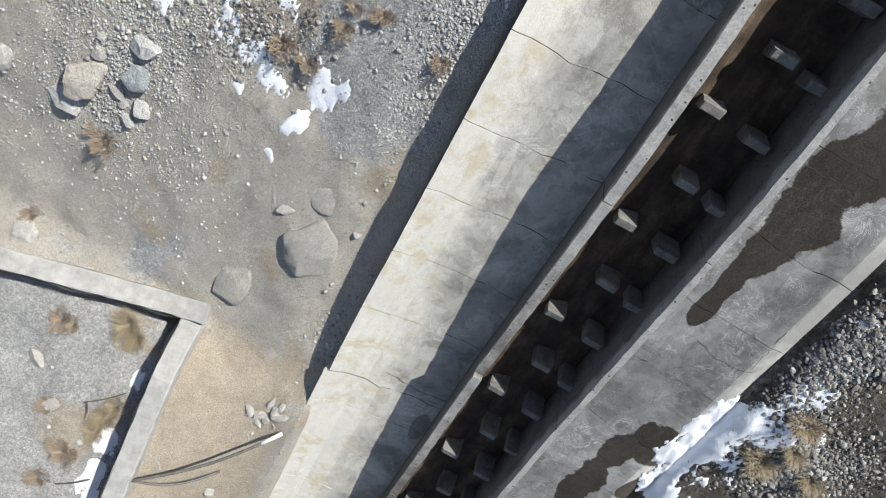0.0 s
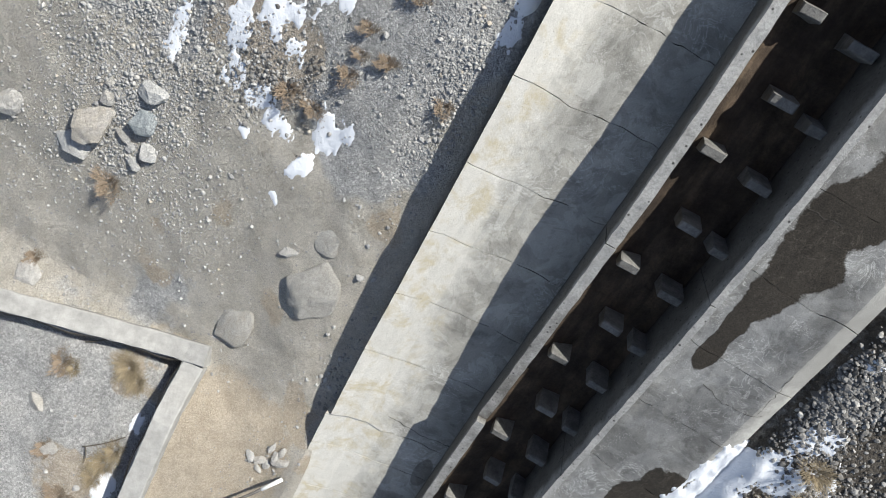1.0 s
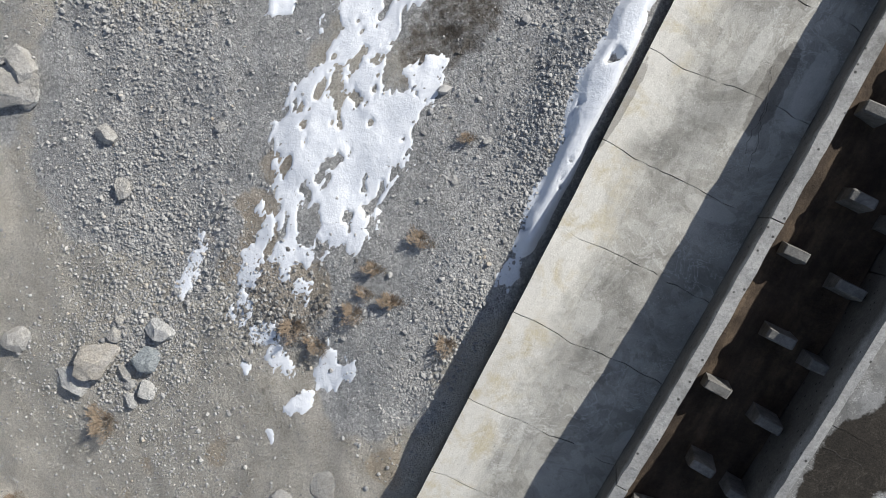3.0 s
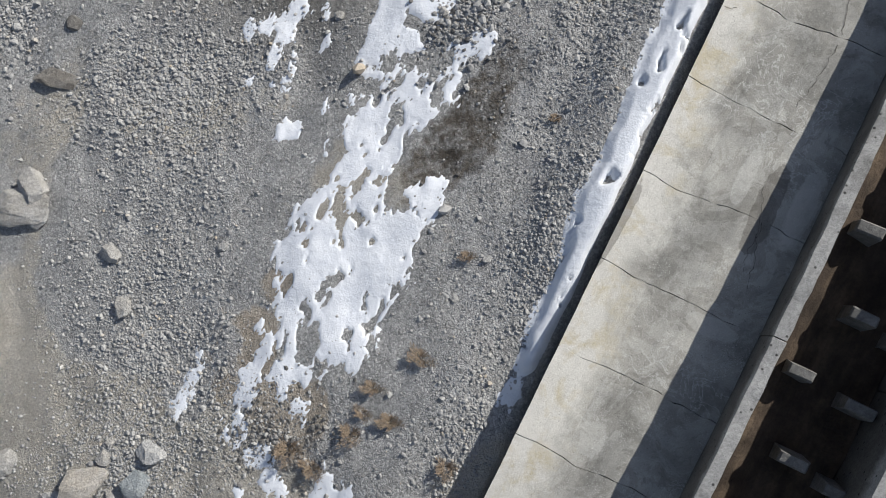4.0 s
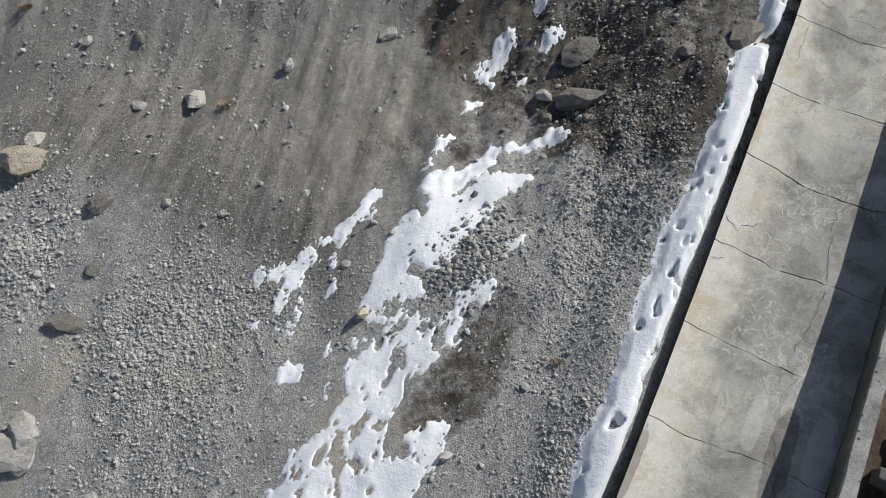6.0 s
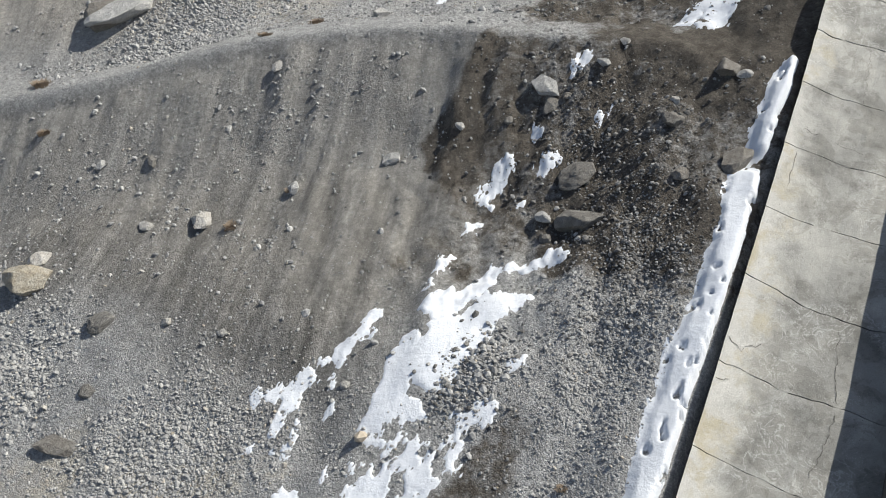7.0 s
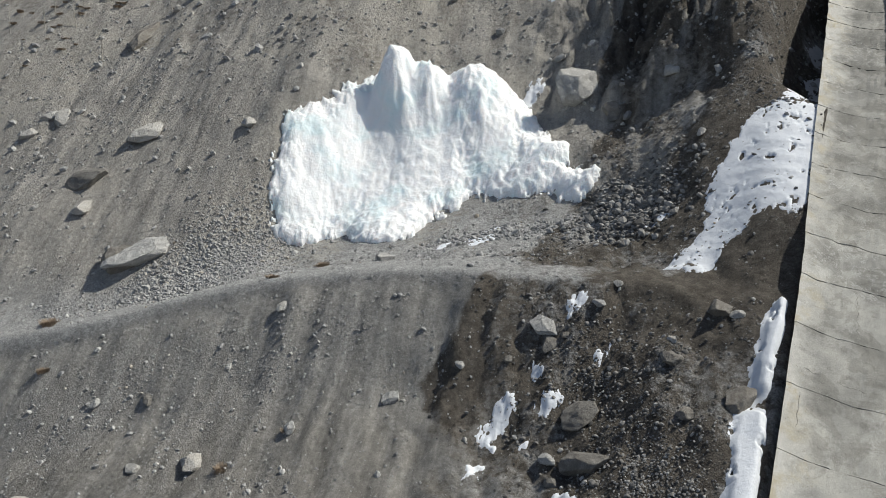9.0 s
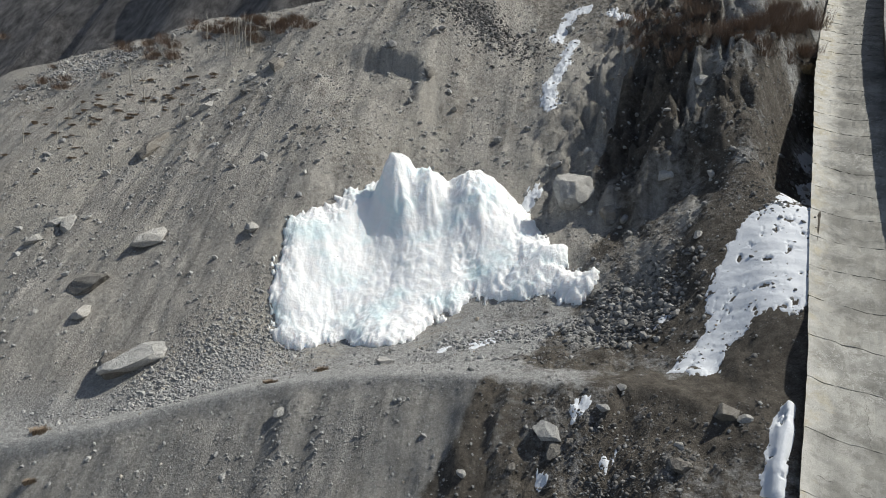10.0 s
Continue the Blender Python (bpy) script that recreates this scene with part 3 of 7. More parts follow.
def soil_zones(q, v):
    """How sandy, how damp and dark, and how coarse the ground is."""
    w = -v
    n1, n2, n3 = fbm(q / 5, v / 4, 4, 31), fbm(q / 3, v / 2, 4, 37), fbm(q / 2.5, v / 2.5, 4, 41)
    sand = 0.95 * smooth(n1 + 0.66 * smooth(-q, 4.5, 8.5) * (1 - 0.45 * smooth(w, 13, 18)), 0.05, 0.42) * (1 - smooth(q, -1, 4))
    sand = np.maximum(sand, 0.5 * smooth(q, 14, 18) * smooth(w, 12, 17) * smooth(n1, -0.35, 0.2))
    edge = 11.0 - 0.25 * np.maximum(12 - q, 0) + 1.6 * n3
    damp = 0.95 * smooth(edge - w, -0.6, 0.8) * smooth(q + 3 * n3, 4.0, 11) * smooth(w, -1, 0.5) * (0.62 + 0.5 * smooth(n2, -0.2, 0.25)) * (1 - 0.35 * smooth(q, crest_q(w), crest_q(w) + 2.5))
    patch = np.hypot((q + 4.0) / 3.2, (w - 5.0) / 2.4) + 0.9 * n3
    damp = np.maximum(damp, 0.30 * (1 - smooth(patch, 0.6, 1.1)))
    patch = np.hypot((q - 2.2) / 2.6, (w - 4.4) / 1.3) + 0.9 * n3
    damp = np.maximum(damp, 0.58 * (1 - smooth(patch, 0.4, 1.2)))
    damp = np.maximum(damp, 0.85 * smooth(q + 4 * n1, 60, 70))
    damp = np.maximum(damp, 0.62 * smooth(q, 29, 34) * (1 - smooth(w + 2 * n3, 12, 17)) * (0.15 + 1.0 * smooth(fbm(q / 7, v / 1.6, 4, 39), -0.12, 0.22)))
    damp = np.maximum(damp, 0.42 * smooth(n2, 0.0, 0.3) * smooth(q, 20, 24))
    damp = np.maximum(damp, 0.52 * smooth(q + 5 * n2, 40, 50) * smooth(w, 8, 12))
    damp = np.maximum(damp, 0.2 * smooth(corner_depth(*unplan(q, v)), 0, 0.6))
    damp = np.maximum(damp, 0.9 * smooth(v, 9.5, 10.5))
    sand = sand * (1 - 0.9 * smooth(corner_depth(*unplan(q, v)), 0, 0.6)) * (1 - 0.5 * smooth(w, 12.5, 17) * (1 - smooth(q, 5, 10)))
    damp = np.maximum(damp, 0.36 * smooth(q, crest_q(w), crest_q(w) + 1) * (1 - smooth(q, foot_q(w), foot_q(w) + 2)) * smooth(w, 2, 4))
    damp = np.maximum(damp, 0.85 * (1 - smooth(w + 1.2 * n3, 3.2, 5.0)) * smooth(w, -0.5, 0.2) * smooth(q, 13, 16) * (1 - smooth(q, 31, 35)))
    track = on_track(q, w) * smooth(w, 4, 9)
    sand, damp = np.maximum(sand, 0.26 * track), damp * (1 - 0.35 * track)
    coarse = smooth(n3, -0.05, 0.25)
    scree = smooth(q + 1.5 * n3, 1.5, 5) * (1 - 0.35 * smooth(q + 2 * n3, crest_q(w) - 7, crest_q(w) - 3)) * (1 - smooth(q, crest_q(w) - 0.4, crest_q(w))) * smooth(w, 6, 11)
    return sand, damp, coarse, scree


def ground_sheet():
    qs = spread(-24, 58, 0.19, 900, 1.07)
    vs = spread(-42, 15, 0.19, 900, 1.09)
    Q, V = np.meshgrid(qs, vs, indexing="ij")
    X, Y = unplan(Q, V)
    Z = land(X, Y)
    flow = np.clip(smooth(Q, foot_q(-V) - 1, foot_q(-V) + 3) * smooth(-V, 4, 8) + 0.35 * smooth(Q, 3, 7) * smooth(-V, 6, 10) * (1 - smooth(Q, crest_q(-V) - 1, crest_q(-V))), 0, 1)
    ochre = smooth(-Q + 2.5 * fbm(Q / 3, V / 3, 3, 95), 12.5, 15) * smooth(-V, 0.2, 1.2) * (1 - smooth(-V, 6, 8)) * (1 - smooth(corner_depth(X, Y), -0.5, 0))
    ochre = np.maximum(ochre, 0.8 * smooth(fbm(Q / 2.2, V / 2.0, 4, 97), 0.16, 0.36) * smooth(-Q, -2, 3) * (1 - smooth(-V, 7, 10)))
    crag_ = smooth(Q + 6 * fbm(Q / 9, V / 12, 3, 91), 64, 72)
    ob = mesh_object("ground", np.stack([X, Y, Z], -1), grid_faces(len(qs), len(vs))[:, ::-1], GROUND)
    layer = ob.data.color_attributes.new("soil", "FLOAT_COLOR", "POINT")
    sand, damp, coarse, scree = soil_zones(Q, V)
    layer.data.foreach_set("color", np.stack([sand, damp, scree, np.ones_like(sand)], -1).astype(np.float32).ravel())
    layer = ob.data.color_attributes.new("lie", "FLOAT_COLOR", "POINT")
    layer.data.foreach_set("color", np.stack([flow, crag_, ochre, np.ones_like(flow)], -1).astype(np.float32).ravel())
    return tagged(ob, "stony grey mountainside of gravel, sand and damp earth", "ground", kind="structure")


ground_sheet()

# ---- the concrete chute ----
PANEL = 2.353
S0 = -15.0                                   # joint number 0


def joint_s(k):
    return S0 + PANEL * k + float(np.interp(k, (5, 8, 10, 12, 15, 20), (0, -0.2, -0.2, -0.05, 0.12, 0.0)))


LINING = [(0.0, 0.0), (0.5, -0.30), (1.2, -0.68), (1.9, -0.92), (2.6, -1.07), (3.94, -1.32)]
K_LOW, K_HIGH = -9, 60


def hollow(s):
    """The lining lies flatter higher up."""
    return 0.78 - 0.08 * smooth(np.asarray(s, float), -4, 9)


def wall_top(s):
    """The near side wall, whose top steps at one of its joints."""
    return np.interp(s, (-24, -20, -17, -12.66, -12.64, -10, -7.5, -5.6, -4, 0, 3, 6, 8, 10, 12, 20, 27, 37, 46, 57, 120), (-0.1, 0.0, 0.18, 0.34, 0.06, 0.22, 0.36, 0.46, 0.50, 0.46, 0.44, 0.32, 0.27, 0.22, 0.26, 0.2, 0.22, 0.45, 0.38, 0.55, 0.6))


def loft(s0, s1, section, steps, gap=0.014, ragged=0.0, seed=0, wander=None):
    """A length of chute whose cross-section, a list of (v, h), is given by s. wander: the joint numbers at both ends, which break unevenly."""
    rnd = random.Random(seed)
    bm = bmesh.new()
    rings = []
    for j, s in enumerate(np.linspace(s0 + gap, s1 - gap, steps + 1)):
        o = np.array(section(s), float)
        at = np.full(len(o), s)
        if wander and j in (0, steps):
            k = wander[0 if j == 0 else 1]
            at = at + 0.22 * fbm(o[:, 0] / 1.3, np.full(len(o), k * 3.7), 5, 15, 0.62)
        o += np.array([[rnd.uniform(-ragged, ragged), rnd.uniform(-ragged, ragged)] for _ in o])
        rings.append([bm.verts.new(c) for c in on_chute(at, o[:, 0], o[:, 1])])
    n = len(rings[0])
    for a, b in zip(rings, rings[1:]):
        for i in range(n):
            bm.faces.new((a[i], a[(i + 1) % n], b[(i + 1) % n], b[i]))
    bm.faces.new(rings[0][::-1])
    bm.faces.new(rings[-1])
    bmesh.ops.recalc_face_normals(bm, faces=bm.faces)
    return bm


def fine(points, step=0.14):
    """The same line with more corners."""
    out = []
    for (v0, h0), (v1, h1) in zip(points, points[1:]):
        n = max(1, int(abs(v1 - v0) / step))
        out += [(v0 + (v1 - v0) * i / n, h0 + (h1 - h0) * i / n) for i in range(n)]
    return out + [points[-1]]


LINING_FINE = fine(LINING)
BERM_FINE = fine([(7.02, 0.52), (8.0, 0.58), (9.5, 0.68)])


def lining_section(shift):
    def at(s):
        f = float(hollow(s))
        return [(v + (shift if v < 2 else 0), h * f) for v, h in LINING_FINE] + [(3.94, -2.1), (shift, -2.1 - 3.4 * float(smooth(np.float64(s), 28, 34)))]
    return at


def chute():
    thing = new("spillway_chute")
    tagged(thing, "weathered grey concrete spillway chute climbing the stony slope", "spillway", kind="structure")
    rnd = random.Random(5)
    for k in range(K_LOW, K_HIGH):
        start = joint_s(k) - (0.75 if k == 0 else 0)
        end = joint_s(k + 1) - (0.75 if k == -1 else 0)
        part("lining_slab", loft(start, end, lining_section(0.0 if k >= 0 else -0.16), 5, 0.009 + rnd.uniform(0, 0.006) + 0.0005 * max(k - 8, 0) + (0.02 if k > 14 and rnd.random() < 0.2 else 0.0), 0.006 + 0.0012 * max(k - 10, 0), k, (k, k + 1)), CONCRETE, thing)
        part("berm_slab", loft(joint_s(k) + 1.2, joint_s(k + 1) + 1.2, lambda s: BERM_FINE + [(9.98, 0.46), (10.05, -1.2), (7.02, -1.2)], 4, 0.010, 0.006, k + 99, (k + 70, k + 71)), BERM, thing)
    for k in range(K_LOW // 3 * 3 + 1, K_HIGH, 3):
        part("side_wall", loft(joint_s(k), joint_s(k + 3), lambda s: [(3.95, -2.2), (3.95, wall_top(s)), (4.24, wall_top(s) - 0.02), (4.26, -2.2)], 24, 0.014, 0.014, k + 300), WALL_CONCRETE, thing)
        part("side_wall", loft(joint_s(k), joint_s(k + 3), lambda s: [(6.80, -2.2), (6.83, 0.66), (7.01, 0.66), (7.01, -2.2)], 24, 0.014, 0.012, k + 400), WALL_CONCRETE, thing)
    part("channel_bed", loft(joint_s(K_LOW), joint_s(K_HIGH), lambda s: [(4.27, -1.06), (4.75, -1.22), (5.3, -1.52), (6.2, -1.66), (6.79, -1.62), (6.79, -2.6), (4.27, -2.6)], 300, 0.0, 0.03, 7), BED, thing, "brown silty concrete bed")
    return thing


def baffle(v, s, thing, seed):
    rnd = random.Random(seed)
    w, tilt = 0.30 + rnd.uniform(-0.02, 0.02), rnd.uniform(-0.04, 0.04)
    bm = bmesh.new()
    rows = []
    for s_, h_ in ((-0.20, -1.80), (-0.13, -0.70), (-0.10, -0.65), (0.10, -0.62), (0.13, -0.68), (0.20, -1.80)):
        row = []
        for v_ in (-w, -w + 0.04, w - 0.04, w):
            h = h_ - (0.04 if abs(v_) == w and h_ > -1.5 else 0) + rnd.uniform(-0.012, 0.012)
            p = on_chute(np.array([s + s_ + tilt * v_ + rnd.uniform(-0.014, 0.014)]), np.array([v + v_ + rnd.uniform(-0.012, 0.012)]), np.array([h]))[0]
            row.append(bm.verts.new(p))
        rows.append(row)
    for a, b in zip(rows, rows[1:]):
        for i in range(3):
            bm.faces.new((a[i], a[i + 1], b[i + 1], b[i]))
    for i in (0, 3):
        bm.faces.new([r[i] for r in rows])
    bmesh.ops.recalc_face_normals(bm, faces=bm.faces)
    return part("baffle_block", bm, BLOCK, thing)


the_chute = chute()
for n in range(-8, 16):
    for v, ds in ((5.00, -2.58), (6.38, -2.78), (5.65, -0.90), (6.70, -1.10)):
        at = ds + PANEL * 1.5 * n
        baffle(v, at + 0.022 * min(at, 0), the_chute, n * 7 + int(v * 10))


# ---- snow, ice ----
def resting(x, y):
    """The height of the land, or of the concrete berm where that lies higher."""
    q, v = plan(x, y)
    s = q / FLAT
    top = F[2] + 0.46883 * s - 1.13 * drop(s) + np.interp(v, (7.02, 8.0, 9.5, 10.0), (0.52, 0.58, 0.68, 0.44)) / FLAT
    lip = F[2] + 0.46883 * s - 1.13 * drop(s) + 0.40 - 1.1 * (v - 10.0)
    ground = land(x, y)
    return np.where((v > 7.05) & (v < 10.0), np.maximum(top, ground), np.where(v >= 10.0, np.maximum(ground, lip), ground))


def blanket(name, strokes, thick, mat, label, category, step=0.055, rag=0.16, lump=0.022, holes=0.0, parent=None, seed=0, wedge=0.0, over=False, pit_size=0.65, settle=0):
    """A layer lying on the land where any stroke (x0, y0, x1, y1, radius) reaches, thinning out to a ragged rim."""
    st = np.array(strokes, float)
    pad = st[:, 4].max() + 0.5 + 0.2 * settle
    xs = np.arange(min(st[:, 0].min(), st[:, 2].min()) - pad, max(st[:, 0].max(), st[:, 2].max()) + pad, step)
    ys = np.arange(min(st[:, 1].min(), st[:, 3].min()) - pad, max(st[:, 1].max(), st[:, 3].max()) + pad, step)
    X, Y = np.meshgrid(xs, ys, indexing="ij")
    reach = np.full(X.shape, -9.0)
    for x0, y0, x1, y1, r in strokes:
        dx, dy = x1 - x0, y1 - y0
        t = np.clip(((X - x0) * dx + (Y - y0) * dy) / max(dx * dx + dy * dy, 1e-6), 0, 1)
        d = r - np.hypot(X - x0 - t * dx, Y - y0 - t * dy)
        m = np.maximum(reach, d)
        reach = m + 0.12 * np.exp(-abs(reach - d) / 0.12) * 0.5
    q, v = plan(X, Y)
    body = reach
    reach = reach + rag * (2.0 * fbm(q / 0.8, v / 0.45, 6, 61 + seed, 0.78)) + 0.05
    if wedge:
        reach = np.minimum(reach, (-v - 0.20 - 0.16 * fbm(q / 0.9, v * 0, 3, 77)) * 0.9)
    if holes:
        pit = fbm(q / pit_size, v / pit_size * 1.5, 3, 71 + seed, 0.5)
        reach = np.minimum(reach, (holes - pit) * 0.9)
    skin = 0.024 * np.clip(reach / 0.05, -7.0, 1) + thick * np.clip(body / 1.2, 0, 1) * np.clip(reach / 0.2, 0, 1)
    if wedge:
        skin = skin + wedge * np.clip(1 - (-v - 0.2) / 1.35, 0, 1) * np.clip(body / 0.22, 0, 1) * np.clip(reach / 0.1, 0, 1)
    base = resting(X, Y) if over else land(X, Y)
    k = 6 if settle > 11 else 2
    for _ in range(settle):
        base = (base + np.roll(base, k, 0) + np.roll(base, -k, 0) + np.roll(base, k, 1) + np.roll(base, -k, 1)) / 5
    z = base + skin + lump * fbm(q / 0.7, v / 0.4, 3, 81) * np.clip(reach * 4, 0, 1)
    keep = reach > -0.12
    idx = grid_faces(len(xs), len(ys))
    f = idx[keep.ravel()[idx].any(1)]
    for ob in islands(name, np.stack([X, Y, z], -1).reshape(-1, 3), f, mat, 8):
        tagged(ob, label, category)


def islands(name, co, faces, mat, least):
    """One object for every connected piece of at least so many faces."""
    tag = np.arange(len(co))
    while True:
        low = tag[faces].min(1)
        was = tag.copy()
        for i in range(4):
            np.minimum.at(tag, faces[:, i], low)
        tag = tag[tag]
        if (tag == was).all():
            break
    root = tag[faces[:, 0]]
    made = []
    for r in np.unique(root):
        f = faces[root == r]
        if len(f) < least:
            continue
        used, inv = np.unique(f, return_inverse=True)
        made.append(mesh_object(name, co[used], inv.reshape(-1, 4), mat))
    return made


def ice_heap():
    """The frozen fountain: a thin ice sheet on the slope, a blunt tall column, a knob beside it and a lower shoulder."""
    step = 0.07
    xs, ys = np.arange(-11.5, 9.5, step), np.arange(31.5, 46, step)
    X, Y = np.meshgrid(xs, ys, indexing="ij")
    wx, wy = X + 0.35 * fbm(X / 1.6, Y / 1.6, 4, 5), Y + 0.35 * fbm(X / 1.6, Y / 1.6, 4, 8)
    reach = np.full(X.shape, -9.0)
    for x0, y0, x1, y1, r in ((-7.0, 36.9, -6.9, 38.9, 2.05), (-6.2, 38.9, -4.4, 40.7, 1.9), (-4.9, 37.2, -4.0, 40.2, 1.7), (-2.7, 36.2, -2.2, 41.4, 2.3), (-2.6, 40.6, 2.4, 41.4, 2.2), (-0.6, 37.8, 0.4, 41.2, 2.0), (2.7, 38.2, 2.6, 40.4, 1.9), (4.0, 36.8, 5.2, 37.4, 1.15), (4.4, 38.0, 4.2, 40.4, 0.9), (4.6, 36.9, 6.8, 35.0, 0.75)):
        dx, dy = x1 - x0, y1 - y0
        t = np.clip(((wx - x0) * dx + (wy - y0) * dy) / (dx * dx + dy * dy), 0, 1)
        d = r - np.hypot(wx - x0 - t * dx, wy - y0 - t * dy)
        reach = np.logaddexp(reach * 3.5, d * 3.5) / 3.5
    reach = reach + 0.42 * fbm(X / 0.7, Y / 0.7, 5, 33, 0.75)

    def cone(cx, cy, rx, ry, radii, heights):
        r = np.hypot((wx - cx) / rx, (wy - cy) / ry)
        r = r * (1 + 0.16 * fbm(np.arctan2(wy - cy, wx - cx) * 2.2, r * 0.25, 3, 19))
        return sum(np.interp(np.maximum(r + k, 0), radii, heights) for k in (-0.12, 0, 0.12)) / 3
    column = cone(-2.6, 42.0, 1.0, 1.3, (0, 0.4, 0.75, 1.05, 1.45, 1.9, 2.7), (3.45, 3.25, 2.6, 1.9, 1.05, 0.5, 0))
    knob = cone(-0.8, 41.9, 0.9, 1.3, (0, 0.4, 0.75, 1.1, 1.6, 2.4), (2.45, 2.3, 1.8, 1.2, 0.7, 0))
    web = cone(-1.6, 42.0, 0.9, 1.2, (0, 0.6, 1.1, 2.0), (1.85, 1.75, 1.1, 0))
    front = cone(-1.5, 39.2, 1.3, 2.0, (0, 0.6, 1.3, 2.0), (0.75, 0.6, 0.25, 0))
    saddle = cone(0.4, 41.7, 1.2, 1.3, (0, 0.9, 1.8, 2.8), (1.3, 1.15, 0.6, 0))
    shoulder = cone(1.8, 41.6, 1.1, 1.3, (0, 0.55, 1.0, 1.6, 2.4, 3.2), (2.15, 2.0, 1.55, 0.95, 0.4, 0))
    flank = cone(3.2, 40.6, 1.0, 1.6, (0, 0.6, 1.4, 2.2), (0.75, 0.65, 0.3, 0))
    peaks = np.stack([column, knob, web, front, saddle, shoulder, flank])
    h = np.log(np.exp(peaks * 4).sum(0) / len(peaks)) / 4 + 0.10
    inner = np.clip(reach / 1.1, 0, 1)
    h = np.maximum(h, 0) * np.clip(reach / 0.8, 0, 1) + 0.02 + 0.55 * inner ** 0.6
    tall = np.clip(h / 2.2, 0.22, 1)
    lump = abs(fbm(X / 0.75, Y / 0.75, 3, 17)) * 0.45 + abs(fbm(X / 0.34, Y / 0.34, 2, 29)) * 0.20 - 0.10
    h = h + inner * tall * lump + inner * 0.05 * fbm(X / 0.22, Y / 0.3, 2, 43)
    inside = reach > 0.0
    under = land(X, Y)
    for _ in range(6):
        under = (under + np.roll(under, 2, 0) + np.roll(under, -2, 0) + np.roll(under, 2, 1) + np.roll(under, -2, 1)) / 5
    z = np.maximum(land(X, Y, False) - 0.15, under) + np.where(inside, h, -0.6)
    idx = grid_faces(len(xs), len(ys))
    f = idx[inside.ravel()[idx].any(1)]
    ob = islands("ice_mound", np.stack([X, Y, z], -1).reshape(-1, 3), f, ICE, 4000)[0]
    return tagged(ob, "tall white mound of frozen spray on the bench above the track", "ice mound")


ice_heap()


# ---- snow patches ----
OLD_SNOW = "thin ragged patch of old snow lying on gravel"
blanket("snow_patch", [(-3.30, 10.57, -3.29, 9.78, 0.47), (-2.09, 10.62, -1.79, 9.86, 0.65), (-1.35, 10.07, -0.98, 9.83, 0.42), (-3.60, 9.68, -2.38, 9.01, 0.70), (-2.38, 9.54, -1.35, 9.16, 0.69), (-3.90, 9.06, -3.28, 8.73, 0.47), (-4.13, 8.43, -3.59, 8.50, 0.32), (-2.68, 8.66, -1.78, 8.56, 0.43), (-2.82, 8.03, -2.08, 7.76, 0.43), (-2.82, 7.39, -2.37, 7.28, 0.31), (-4.76, 8.11, -4.52, 7.69, 0.21), (-4.52, 7.57, -5.16, 6.99, 0.23), (-5.16, 7.11, -5.16, 6.47, 0.26), (-4.21, 7.02, -3.58, 6.83, 0.32), (-4.21, 6.61, -3.66, 6.33, 0.19), (-5.33, 6.48, -5.41, 5.84, 0.17), (-4.05, 7.90, -3.97, 7.51, 0.13), (-2.10, 11.48, -2.70, 11.43, 0.25)], 0.05, SNOW, OLD_SNOW, "snow", step=0.055, rag=0.21, holes=0.30, pit_size=0.34, settle=4)
blanket("snow_patch", [(-0.91, 10.67, -0.19, 10.83, 0.21), (-0.48, 10.87, -0.34, 10.40, 0.17)], 0.05, SNOW, OLD_SNOW, "snow", step=0.055, rag=0.16, holes=0)
blanket("snow_patch", [(-7.33, 6.40, -6.90, 6.89, 0.10), (-6.90, 7.03, -6.64, 7.33, 0.15), (-6.81, 7.41, -6.68, 7.66, 0.07)], 0.04, SNOW, OLD_SNOW, "snow", step=0.055, rag=0.15, holes=0)
blanket("snow_patch", [(-5.09, 5.24, -4.53, 5.13, 0.13)], 0.04, SNOW, OLD_SNOW, "snow", step=0.055, rag=0.15, holes=0)
blanket("snow_patch", [(-4.53, 4.72, -4.30, 4.41, 0.16)], 0.04, SNOW, OLD_SNOW, "snow", step=0.055, rag=0.15, holes=0)
blanket("snow_patch", [(-3.29, 4.13, -2.60, 4.17, 0.20), (-3.05, 4.45, -2.95, 4.07, 0.18), (-3.13, 3.89, -2.98, 4.01, 0.16)], 0.04, SNOW, OLD_SNOW, "snow", step=0.055, rag=0.15, holes=0)
blanket("snow_patch", [(-5.42, 4.42, -5.42, 4.22, 0.07)], 0.04, SNOW, OLD_SNOW, "snow", step=0.055, rag=0.15, holes=0)
blanket("snow_patch", [(-0.97, 13.28, -0.44, 13.27, 0.35), (-0.59, 12.80, -1.25, 12.49, 0.34), (-1.87, 12.86, -1.40, 12.23, 0.38), (-2.15, 12.34, -1.83, 11.75, 0.31), (-2.71, 11.47, -2.35, 11.62, 0.19), (-1.82, 11.62, -1.96, 11.24, 0.23), (-2.34, 13.21, -2.04, 13.31, 0.10), (0.23, 13.59, 0.68, 13.88, 0.19), (0.23, 13.24, 0.08, 12.84, 0.12), (0.98, 13.90, 0.68, 13.88, 0.08), (-1.43, 13.72, -2.05, 13.71, 0.18), (-0.22, 13.38, 0.23, 13.52, 0.19)], 0.05, SNOW, OLD_SNOW, "snow", step=0.055, rag=0.21, holes=0.30, pit_size=0.34, settle=4)
